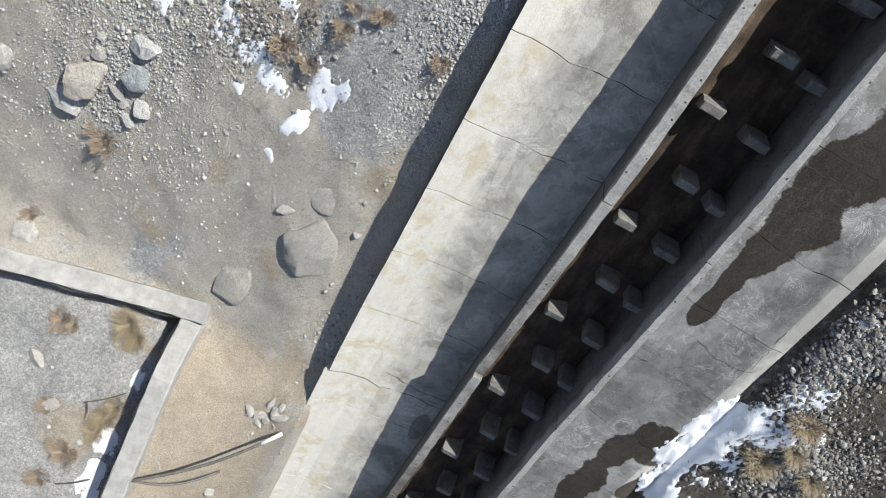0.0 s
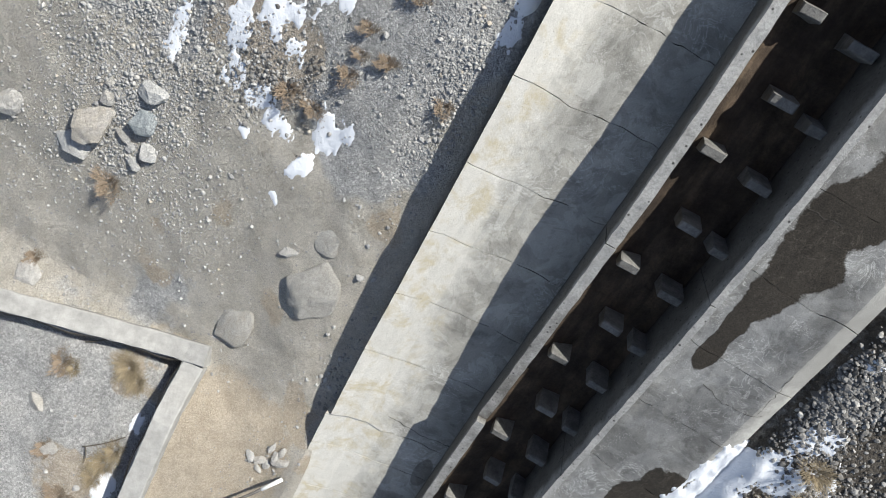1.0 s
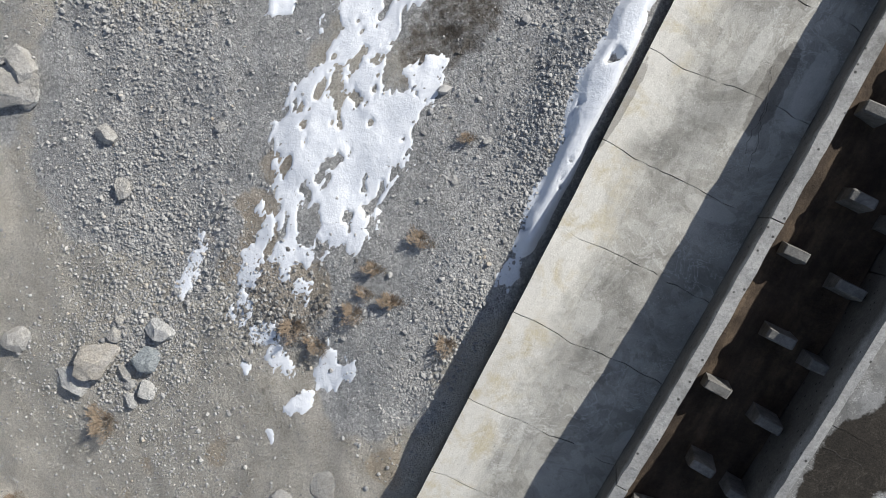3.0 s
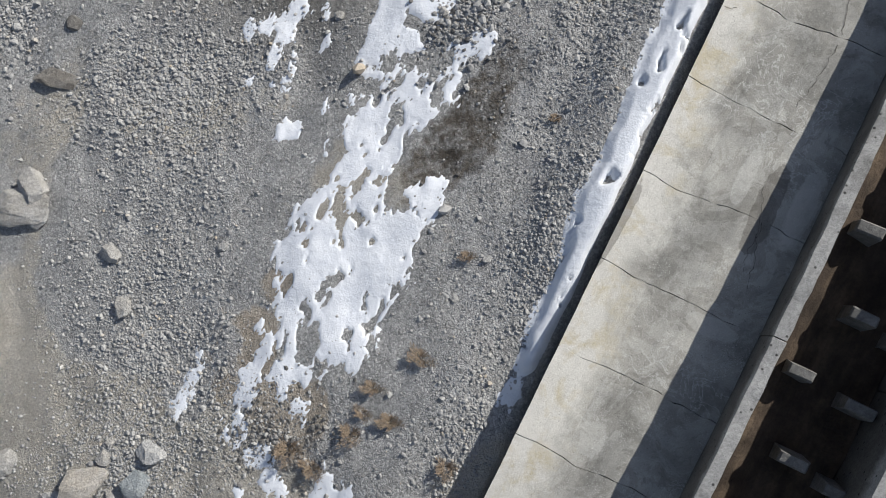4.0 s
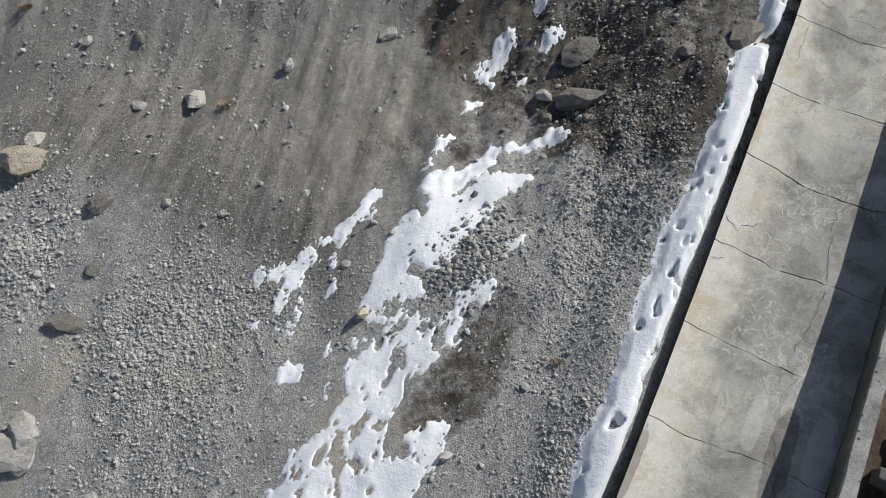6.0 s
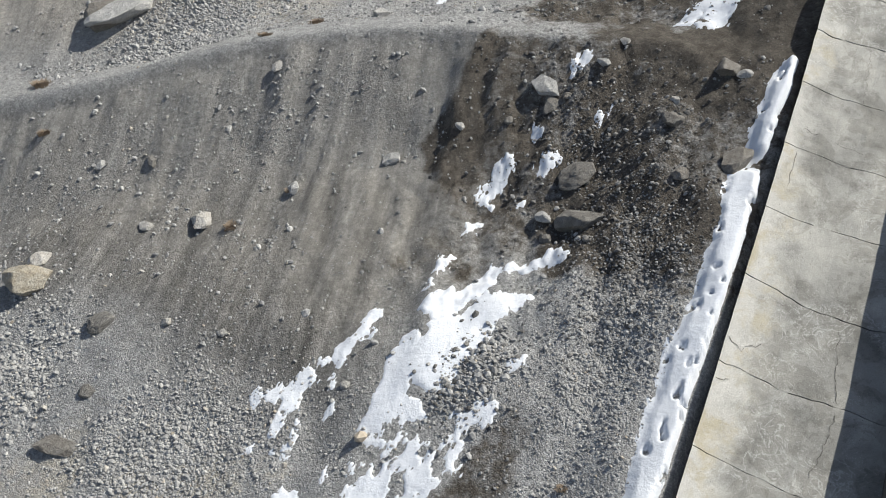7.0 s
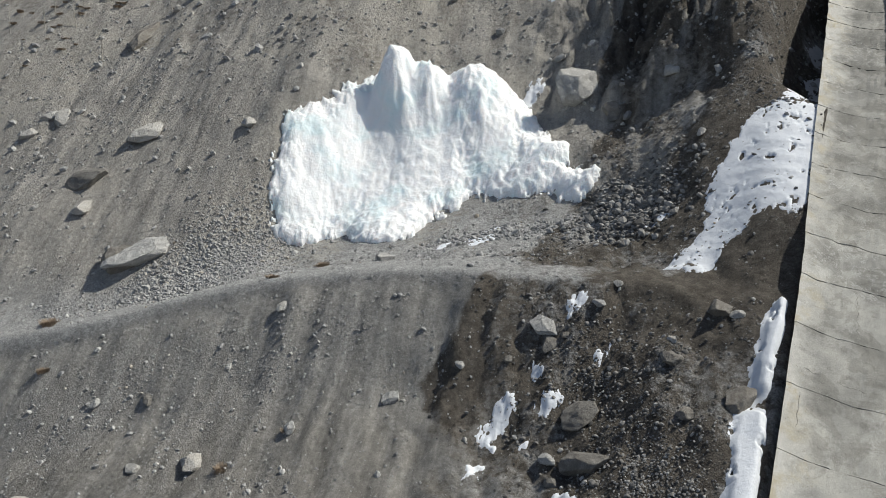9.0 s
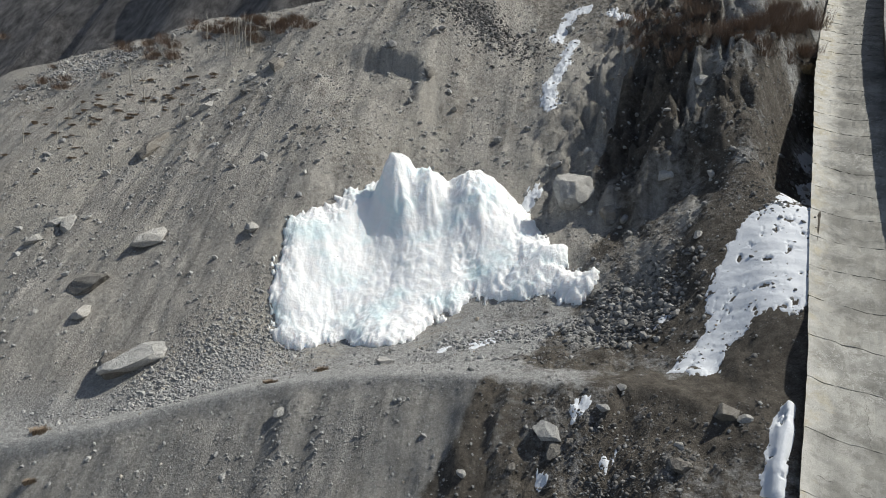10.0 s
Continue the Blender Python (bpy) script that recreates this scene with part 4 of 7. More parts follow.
blanket("snow_patch", [(-1.84, 14.22, -1.30, 14.65, 0.44), (-1.31, 14.80, -1.01, 15.67, 0.63), (-0.68, 14.85, -0.22, 15.53, 0.61), (-0.69, 15.93, 0.09, 16.33, 0.71), (0.25, 15.75, 0.72, 16.22, 0.49), (0.72, 16.47, 1.53, 17.17, 0.53), (1.85, 17.23, 2.24, 17.24, 0.24), (-2.06, 13.89, -1.91, 14.01, 0.18), (-0.07, 15.50, 0.56, 15.62, 0.29)], 0.08, SNOW, OLD_SNOW, "snow", step=0.055, rag=0.11, holes=0.42, settle=6)
blanket("snow_patch", [(-0.47, 17.40, 0.26, 17.76, 0.17), (0.10, 17.36, 1.24, 18.17, 0.21), (-0.14, 16.87, -0.30, 17.07, 0.20), (1.25, 18.27, 1.59, 18.66, 0.09)], 0.05, SNOW, OLD_SNOW, "snow", step=0.055, rag=0.08, holes=0)
blanket("snow_patch", [(2.00, 18.63, 2.33, 18.71, 0.09), (2.49, 18.60, 3.06, 18.61, 0.14), (3.24, 18.86, 3.52, 18.51, 0.14)], 0.1, SNOW, OLD_SNOW, "snow", step=0.055, rag=0.08, holes=0)
blanket("snow_patch", [(-2.98, 16.51, -2.34, 17.04, 0.19), (-2.34, 17.04, -2.03, 17.62, 0.12), (-2.97, 16.19, -2.90, 16.50, 0.12)], 0.08, SNOW, OLD_SNOW, "snow", step=0.055, rag=0.1, holes=0)
blanket("snow_patch", [(-3.86, 15.95, -4.11, 15.84, 0.13)], 0.03, SNOW, OLD_SNOW, "snow", step=0.045, rag=0.14, holes=0)
blanket("snow_patch", [(-4.36, 15.85, -4.52, 15.80, 0.11)], 0.03, SNOW, OLD_SNOW, "snow", step=0.045, rag=0.14, holes=0)
blanket("snow_patch", [(-4.84, 15.64, -4.68, 15.67, 0.11)], 0.03, SNOW, OLD_SNOW, "snow", step=0.045, rag=0.14, holes=0)
blanket("snow_patch", [(-4.24, 15.47, -4.31, 15.29, 0.13)], 0.03, SNOW, OLD_SNOW, "snow", step=0.045, rag=0.14, holes=0)
blanket("snow_patch", [(-3.14, 14.89, -3.29, 14.77, 0.13)], 0.03, SNOW, OLD_SNOW, "snow", step=0.045, rag=0.14, holes=0)
blanket("snow_patch", [(-5.44, 15.66, -5.36, 15.73, 0.07)], 0.03, SNOW, OLD_SNOW, "snow", step=0.045, rag=0.14, holes=0)
blanket("snow_patch", [(-4.66, 14.54, -4.52, 14.82, 0.13)], 0.03, SNOW, OLD_SNOW, "snow", step=0.045, rag=0.14, holes=0)
blanket("snow_patch", [(-4.23, 14.24, -4.16, 14.38, 0.17)], 0.03, SNOW, OLD_SNOW, "snow", step=0.045, rag=0.14, holes=0)
blanket("snow_patch", [(-4.71, 14.17, -4.69, 14.24, 0.07)], 0.03, SNOW, OLD_SNOW, "snow", step=0.045, rag=0.14, holes=0)
blanket("snow_patch", [(-5.31, 14.34, -5.38, 14.28, 0.09)], 0.03, SNOW, OLD_SNOW, "snow", step=0.045, rag=0.14, holes=0)
blanket("snow_patch", [(-4.01, 14.58, -3.97, 14.65, 0.07)], 0.03, SNOW, OLD_SNOW, "snow", step=0.045, rag=0.14, holes=0)
blanket("snow_patch", [(-3.19, 15.72, -3.14, 15.82, 0.07)], 0.03, SNOW, OLD_SNOW, "snow", step=0.045, rag=0.14, holes=0)
blanket("snow_patch", [(-4.36, 12.88, -4.04, 12.90, 0.19)], 0.03, SNOW, OLD_SNOW, "snow", step=0.045, rag=0.14, holes=0)
blanket("snow_patch", [(-3.14, 12.32, -3.13, 12.07, 0.07)], 0.03, SNOW, OLD_SNOW, "snow", step=0.045, rag=0.14, holes=0)
blanket("snow_patch", [(-3.27, 11.96, -3.50, 11.92, 0.07)], 0.03, SNOW, OLD_SNOW, "snow", step=0.045, rag=0.14, holes=0)
blanket("snow_patch", [(-3.13, 13.30, -3.05, 13.39, 0.07)], 0.03, SNOW, OLD_SNOW, "snow", step=0.045, rag=0.14, holes=0)
blanket("snow_patch", [(1.83, 15.07, 2.13, 15.12, 0.10)], 0.03, SNOW, OLD_SNOW, "snow", step=0.045, rag=0.14, holes=0)
blanket("snow_patch", [(-0.06, 18.82, 0.19, 19.31, 0.09)], 0.03, SNOW, OLD_SNOW, "snow", step=0.045, rag=0.14, holes=0)
blanket("snow_patch", [(-0.31, 18.59, -0.20, 18.82, 0.07)], 0.03, SNOW, OLD_SNOW, "snow", step=0.045, rag=0.14, holes=0)
blanket("snow_patch", [(-0.44, 18.20, -0.43, 18.40, 0.07)], 0.03, SNOW, OLD_SNOW, "snow", step=0.045, rag=0.14, holes=0)
blanket("snow_patch", [(-3.39, 16.40, -3.61, 16.34, 0.07)], 0.03, SNOW, OLD_SNOW, "snow", step=0.045, rag=0.14, holes=0)
blanket("snow_patch", [(1.36, 21.70, 2.05, 22.34, 0.28)], 0.03, SNOW, OLD_SNOW, "snow", step=0.045, rag=0.13, holes=0)
blanket("snow_patch", [(0.58, 20.35, 1.14, 20.84, 0.10)], 0.03, SNOW, OLD_SNOW, "snow", step=0.045, rag=0.13, holes=0)
blanket("snow_patch", [(-0.13, 19.01, 0.22, 19.42, 0.09)], 0.03, SNOW, OLD_SNOW, "snow", step=0.045, rag=0.13, holes=0)
blanket("snow_patch", [(4.45, 24.51, 4.90, 24.97, 0.11)], 0.03, SNOW, OLD_SNOW, "snow", step=0.045, rag=0.13, holes=0)
blanket("snow_patch", [(3.25, 21.98, 3.82, 22.22, 0.10)], 0.03, SNOW, OLD_SNOW, "snow", step=0.045, rag=0.13, holes=0)
blanket("snow_patch", [(3.07, 23.29, 3.26, 23.27, 0.08)], 0.03, SNOW, OLD_SNOW, "snow", step=0.045, rag=0.13, holes=0)
blanket("snow_patch", [(5.31, 23.09, 5.43, 23.18, 0.08)], 0.03, SNOW, OLD_SNOW, "snow", step=0.045, rag=0.13, holes=0)
blanket("snow_patch", [(2.53, 21.11, 2.73, 21.39, 0.07)], 0.03, SNOW, OLD_SNOW, "snow", step=0.045, rag=0.13, holes=0)
blanket("snow_patch", [(2.11, 6.77, 2.30, 7.11, 0.28), (2.30, 7.23, 2.74, 7.79, 0.31), (2.74, 7.79, 3.11, 8.46, 0.33), (2.93, 8.12, 3.53, 9.47, 0.33), (3.41, 9.25, 4.01, 10.22, 0.45), (3.65, 9.81, 4.25, 10.41, 0.45)], 0.05, SNOW, "shaded strip of deep snow drifted against the concrete lining", "snow", step=0.055, rag=0.09, holes=0.42, wedge=0.30, settle=10, lump=0.01, pit_size=0.36)
blanket("snow_patch", [(1.57, 6.13, 1.64, 6.25, 0.12)], 0.1, SNOW, OLD_SNOW, "snow", step=0.055, rag=0.16, holes=0)
blanket("snow_patch", [(4.22, 10.84, 4.74, 11.80, 0.38), (4.74, 11.80, 5.34, 12.96, 0.43), (5.26, 12.77, 6.02, 14.25, 0.41), (6.01, 14.12, 6.76, 15.35, 0.45), (3.78, 9.88, 4.30, 10.96, 0.36), (3.35, 9.12, 3.85, 10.00, 0.31)], 0.05, SNOW, "shaded strip of deep snow drifted against the concrete lining", "snow", step=0.055, rag=0.09, holes=0.42, wedge=0.30, settle=10, lump=0.01, pit_size=0.36)
blanket("snow_patch", [(6.25, 14.36, 7.15, 15.98, 0.41), (6.97, 15.63, 7.52, 16.60, 0.37), (7.44, 16.54, 7.92, 17.39, 0.39), (7.83, 17.25, 8.51, 18.41, 0.39)], 0.05, SNOW, "shaded strip of deep snow drifted against the concrete lining", "snow", step=0.055, rag=0.09, holes=0.42, wedge=0.30, settle=10, lump=0.01, pit_size=0.36)
blanket("snow_patch", [(9.65, 20.64, 10.40, 21.76, 0.31), (10.26, 21.57, 10.94, 22.67, 0.26), (9.27, 19.90, 9.59, 20.44, 0.30), (8.20, 18.06, 8.59, 18.89, 0.46), (7.66, 17.14, 8.20, 18.06, 0.40)], 0.05, SNOW, "shaded strip of deep snow drifted against the concrete lining", "snow", step=0.055, rag=0.09, holes=0.42, wedge=0.30, settle=10, lump=0.01, pit_size=0.36)
blanket("snow_patch", [(8.52, 26.18, 9.29, 25.80, 0.22), (8.92, 26.57, 9.64, 26.10, 0.26), (9.44, 26.91, 10.03, 26.41, 0.34), (9.93, 27.19, 10.29, 26.79, 0.36), (10.32, 27.47, 10.71, 26.94, 0.42), (10.59, 27.88, 11.07, 27.18, 0.42), (10.85, 28.27, 11.44, 27.44, 0.42), (11.30, 28.70, 13.10, 26.95, 0.70), (11.69, 29.17, 13.42, 27.61, 0.80), (12.11, 29.73, 13.82, 28.35, 0.80), (12.55, 30.32, 14.24, 29.11, 0.80), (13.09, 31.00, 14.72, 29.98, 0.80), (13.65, 31.70, 15.23, 30.91, 0.80), (14.33, 32.24, 15.72, 31.72, 0.70), (15.16, 32.65, 16.24, 32.52, 0.55), (15.93, 33.67, 20.08, 39.59, 0.40), (19.60, 40.21, 20.74, 40.97, 0.30), (21.01, 42.65, 22.04, 43.47, 0.30)], 0.10, SNOW, "broad old snow drift speckled with stones", "snow", step=0.055, rag=0.16, holes=0.44, pit_size=0.4, settle=8)
blanket("snow_patch", [(8.75, 30.14, 9.62, 29.90, 0.15)], 0.05, SNOW, OLD_SNOW, "snow", step=0.055, rag=0.12, holes=0)
blanket("snow_patch", [(7.14, 48.58, 7.21, 50.42, 0.47), (7.39, 50.31, 8.53, 52.64, 0.37), (8.53, 52.64, 9.91, 55.91, 0.35), (8.75, 56.77, 10.28, 59.35, 0.38), (10.30, 59.52, 11.79, 60.12, 0.25)], 0.1, SNOW, "thin streak of old snow in a rocky gully", "snow", step=0.055, rag=0.2, holes=0)
blanket("snow_patch", [(13.76, 58.65, 15.70, 57.49, 0.44)], 0.1, SNOW, OLD_SNOW, "snow", step=0.055, rag=0.2, holes=0)
blanket("snow_patch", [(4.93, 42.38, 5.51, 43.06, 0.37)], 0.1, SNOW, OLD_SNOW, "snow", step=0.055, rag=0.2, holes=0)
blanket("snow_patch", [(-0.29, 31.45, 0.14, 32.23, 0.13), (1.11, 32.28, 2.45, 33.29, 0.16), (1.33, 31.64, 2.13, 32.29, 0.10)], 0.04, SNOW, OLD_SNOW, "snow", step=0.055, rag=0.10, holes=0)
blanket("snow_patch", [(-4.32, 3.34, -3.96, 3.50, 0.12), (-3.96, 3.50, -3.70, 3.63, 0.08)], 0.04, SNOW, OLD_SNOW, "snow", step=0.055, rag=0.14, holes=0)
blanket("snow_patch", [(-4.83, 2.78, -4.80, 2.60, 0.07)], 0.05, SNOW, OLD_SNOW, "snow", step=0.055, rag=0.05, holes=0)
blanket("snow_patch", [(-11.92, -6.95, -11.74, -6.64, 0.29), (-12.55, -8.44, -12.24, -7.80, 0.28), (-12.48, -8.86, -12.68, -8.65, 0.33), (-10.63, -4.65, -10.50, -4.44, 0.19)], 0.04, SNOW, OLD_SNOW, "snow", step=0.055, rag=0.1, holes=0)
blanket("snow_patch", [(-10.64, -4.64, -10.53, -4.44, 0.11)], 0.05, SNOW, OLD_SNOW, "snow", step=0.055, rag=0.05, holes=0)
blanket("snow_patch", [(6.67, -7.19, 6.73, -6.02, 0.38), (6.93, -5.82, 7.50, -5.23, 0.48), (7.60, -5.11, 8.34, -4.67, 0.39), (8.05, -4.75, 9.25, -5.05, 0.36), (9.07, -3.98, 9.85, -3.62, 0.22), (9.95, -4.75, 9.80, -3.70, 0.14), (8.11, -6.16, 7.73, -5.64, 0.26), (7.49, -6.63, 8.19, -6.54, 0.17)], 0.22, SNOW, "thick melting snow bank lapping over the concrete berm", "snow", step=0.055, rag=0.22, holes=0.34, over=True, lump=0.12)
blanket("snow_patch", [(9.04, -3.81, 9.71, -3.55, 0.14), (9.67, -3.40, 9.89, -3.78, 0.17)], 0.08, SNOW, OLD_SNOW, "snow", step=0.055, rag=0.12, holes=0)
blanket("snow_patch", [(9.99, -4.86, 9.90, -5.22, 0.20)], 0.08, SNOW, OLD_SNOW, "snow", step=0.055, rag=0.12, holes=0)
blanket("snow_patch", [(10.20, -1.75, 10.29, -1.86, 0.10)], 0.08, SNOW, OLD_SNOW, "snow", step=0.055, rag=0.12, holes=0)
blanket("snow_patch", [(10.30, -6.28, 10.29, -6.47, 0.09)], 0.08, SNOW, OLD_SNOW, "snow", step=0.055, rag=0.12, holes=0)


# ---- loose stones ----
def ico(level):
    bm = bmesh.new()
    bmesh.ops.create_icosphere(bm, subdivisions=level, radius=1.0)
    v = np.array([tuple(a.co) for a in bm.verts])
    f = np.array([[a.index for a in t.verts] for t in bm.faces])
    bm.free()
    return v, f


ICO_V, ICO_F = ico(1)


def chips(seed, count=10):
    """Angular little stones: a ball whose corners are pushed about."""
    r = np.random.RandomState(seed)
    return [ICO_V * r.uniform(0.72, 1.15, (len(ICO_V), 1)) * r.uniform(0.65, 1.25, (1, 3)) for _ in range(count)]


CHIPS = chips(3)


def scatter(name, x, y, size, mat, label, seed, sink=0.12):
    """One joined layer of loose stones at the places x, y."""
    r = np.random.RandomState(seed)
    n = len(x)
    which = r.randint(0, len(CHIPS), n)
    base = np.stack(CHIPS)[which] * size[:, None, None]
    base[:, :, 2] *= r.uniform(0.5, 0.9, (n, 1))
    a = r.uniform(0, 2 * np.pi, n)
    tilt = r.uniform(-0.5, 0.5, (n, 2))
    c, s = np.cos(a)[:, None], np.sin(a)[:, None]
    px, py = base[:, :, 0] * c - base[:, :, 1] * s, base[:, :, 0] * s + base[:, :, 1] * c
    pz = base[:, :, 2] + tilt[:, :1] * px + tilt[:, 1:] * py
    z = land(x, y) + size * sink
    co = np.stack([px + x[:, None], py + y[:, None], pz + z[:, None]], -1).reshape(-1, 3)
    f = (ICO_F[None] + (np.arange(n) * len(ICO_V))[:, None, None]).reshape(-1, 3)
    ob = mesh_object(name, co, f, mat, smooth_faces=False)
    return tagged(ob, label, "gravel", kind="stuff")


def gravel_layers():
    r = np.random.RandomState(21)
    n = 270000
    q, v = r.uniform(-26, 62, n), r.uniform(-48, 14.5, n)
    keep = (v < -0.25) | (v > 10.3)
    q, v = q[keep], v[keep]
    x, y = unplan(q, v)
    sand, damp, coarse, scree = soil_zones(q, v)
    dist = np.sqrt(x * x + y * y + land(x, y, False) ** 2)
    chance = (0.25 + 0.75 * coarse) * (1 - 0.62 * sand) * np.clip(1.25 - dist / 75, 0.1, 1)
    # smooth fine scree on the bank under the track
    w = -v
    chance = chance * (1 - 0.78 * smooth(q, 6, 9) * (1 - smooth(q, crest_q(w) - 0.5, crest_q(w) + 1)) * smooth(w, 9, 13))
    chance = chance * (1 - 0.80 * smooth(q, foot_q(w) - 1, foot_q(w) + 2) * smooth(w, 11, 15) * (1 - 0.6 * smooth(w, 34, 40)))
    chance = chance * (1 + 0.9 * smooth(w, 1, 2) * (1 - smooth(w, 7, 10)) * smooth(q, -3, 1) * (1 - smooth(q, 14, 18)))
    keep = r.rand(len(q)) < chance * 0.95 * (1 - 0.7 * on_track(q, w))
    x, y, damp, dist, coarse, v = x[keep], y[keep], damp[keep], dist[keep], coarse[keep], v[keep]
    size = np.exp(r.normal(math.log(0.0165), 0.55, len(x))) * (1 + 0.5 * coarse) * np.clip(dist / 26, 0.9, 2.0)
    size = np.clip(size, 0.012, 0.26)
    dark = damp > 0.5
    # lone larger stones that have rolled down
    m = 15000
    q2, v2 = r.uniform(3, 62, m), r.uniform(-48, -1.0, m)
    ok = on_track(q2, -v2) < 0.3
    x2, y2 = unplan(q2[ok], v2[ok])
    d2 = np.hypot(x2, y2)
    s2 = np.clip(np.exp(r.normal(math.log(0.032), 0.62, len(x2))) * np.clip(d2 / 28, 0.8, 1.7), 0.02, 0.4)
    scatter("gravel", x2, y2, s2, GRAVEL, "scattered single stones on the bank and slope", 5, 0.1)
    scatter("gravel", x[~dark], y[~dark], size[~dark], GRAVEL, "loose pale grey gravel and small stones on the slope", 1)
    scatter("gravel", x[dark], y[dark], size[dark], DARK_GRAVEL, "loose dark damp gravel and stones", 2)


gravel_layers()


def rubble(x, y, rx, ry, turn, n, size, mat, label, seed):
    """A field of coarser stones in an ellipse."""
    r = np.random.RandomState(seed)
    a, d = r.uniform(0, 2 * np.pi, n), np.sqrt(r.rand(n)) * (1 + 0.45 * r.randn(n))
    u, w = rx * d * np.cos(a), ry * d * np.sin(a)
    c, s = math.cos(turn), math.sin(turn)
    X, Y = x + u * c - w * s, y + u * s + w * c
    q, v = plan(X, Y)
    ok = ((v < -0.3) | (v > 10.2)) & (on_track(q, -v) < 0.4)
    sz = np.clip(np.exp(r.normal(math.log(size), 0.42, n)), size * 0.4, size * 3)
    scatter("rubble", X[ok], Y[ok], sz[ok], mat, label, seed + 1)


ROCK_V, ROCK_F = ico(4)


def boulder(x, y, radius, label, seed, mat=None, flat=0.7, long=1.25, sink=0.30, turn=None):
    """A broken boulder: a ball cut by planes, its faces roughened."""
    r = np.random.RandomState(seed)
    v = ROCK_V.copy()
    worn = 0.14 if flat < 0.3 else 0.0
    for _ in range(26):
        n = r.normal(size=3)
        n /= np.linalg.norm(n)
        v -= np.maximum(v @ n - r.uniform(0.52, 0.86) - worn, 0)[:, None] * n
    v += 0.055 * np.stack([fbm(v[:, (i + 1) % 3] * 2.2 + seed, v[:, (i + 2) % 3] * 2.2 + v[:, i], 3, seed % 50) for i in range(3)], 1)
    v += 0.035 * np.stack([fbm(v[:, (i + 2) % 3] * 6 + seed, v[:, (i + 1) % 3] * 6 + v[:, i] * 5, 2, seed % 40) for i in range(3)], 1)
    v *= np.array((long, 1 / long ** 0.5, flat)) * radius * 1.22
    a = r.uniform(0, 6.28) if turn is None else turn
    c, s = math.cos(a), math.sin(a)
    v = np.stack([v[:, 0] * c - v[:, 1] * s, v[:, 0] * s + v[:, 1] * c, v[:, 2]], 1)
    v[:, 2] += min(flat, 1) * (r.uniform(-0.25, 0.25) * v[:, 0] + r.uniform(-0.25, 0.25) * v[:, 1])
    z = float(land(np.array([x]), np.array([y]))[0])
    e = 0.6
    around = land(np.array([x + e, x - e, x, x]), np.array([y, y, y + e, y - e]), False)
    v[:, 2] += (0.9 if flat < 0.3 else 0.45) * ((around[0] - around[1]) * v[:, 0] + (around[2] - around[3]) * v[:, 1]) / (2 * e)
    ob = mesh_object("boulder", v, ROCK_F, mat or ROCK, smooth_faces=flat < 0.3)
    ob.location = (x, y, z + radius * flat * (1 - 2 * sink))
    return tagged(ob, label, "boulder")


# ---- dry plants ----
def tuft_mesh(name, blades, height, spread_, lean, width, mat, seed, droop=0.5):
    r = np.random.RandomState(seed)
    co, fa = [], []
    for i in range(blades):
        a, d = r.uniform(0, 6.28), spread_ * math.sqrt(r.rand())
        d *= 0.85 + 0.35 * math.sin(2 * a + 1) + 0.25 * math.sin(5 * a + seed) + 0.15 * math.sin(9 * a)
        bx, by = d * math.cos(a), d * math.sin(a)
        a2 = a + r.normal(0, 0.7)
        ln = height * r.uniform(0.5, 1.1)
        out = lean * r.uniform(0.3, 1.2)
        ux, uy = math.cos(a2), math.sin(a2)
        px, py = -uy * width / 2, ux * width / 2
        m = (bx + ux * ln * out * 0.45, by + uy * ln * out * 0.45, ln * 0.6)
        t = (bx + ux * ln * out, by + uy * ln * out, ln * (1 - droop * out * 0.6))
        k = len(co)
        co += [(bx - px, by - py, -0.03), (bx + px, by + py, -0.03), (m[0] + px, m[1] + py, m[2]), (m[0] - px, m[1] - py, m[2]), t]
        fa += [(k, k + 1, k + 2), (k, k + 2, k + 3), (k + 3, k + 2, k + 4)]
    me_ob = mesh_object(name, co, np.array(fa), mat)
    return me_ob


def planted(template, x, y, scale, label, category, group=""):
    z = float(land(np.array([x]), np.array([y]))[0])
    if template.get("used"):
        ob = template.copy()
        scene.collection.objects.link(ob)
    else:
        ob = template
        template["used"] = True
    ob.matrix_basis = pose(x, y, z, 0, 0, (x * 97 + y * 53) % 360) @ Matrix.Scale(scale, 4)
    return tagged(ob, label, category, group)


STRAW_TUFT = tuft_mesh("grass_tuft", 620, 0.46, 0.36, 1.15, 0.008, STRAW, 5)
RUST_TUFT = tuft_mesh("grass_tuft", 760, 0.24, 0.42, 0.8, 0.012, RUST_GRASS, 6)
BRUSH = tuft_mesh("brushwood", 330, 0.75, 0.75, 0.9, 0.011, TWIGS, 7, 0.2)


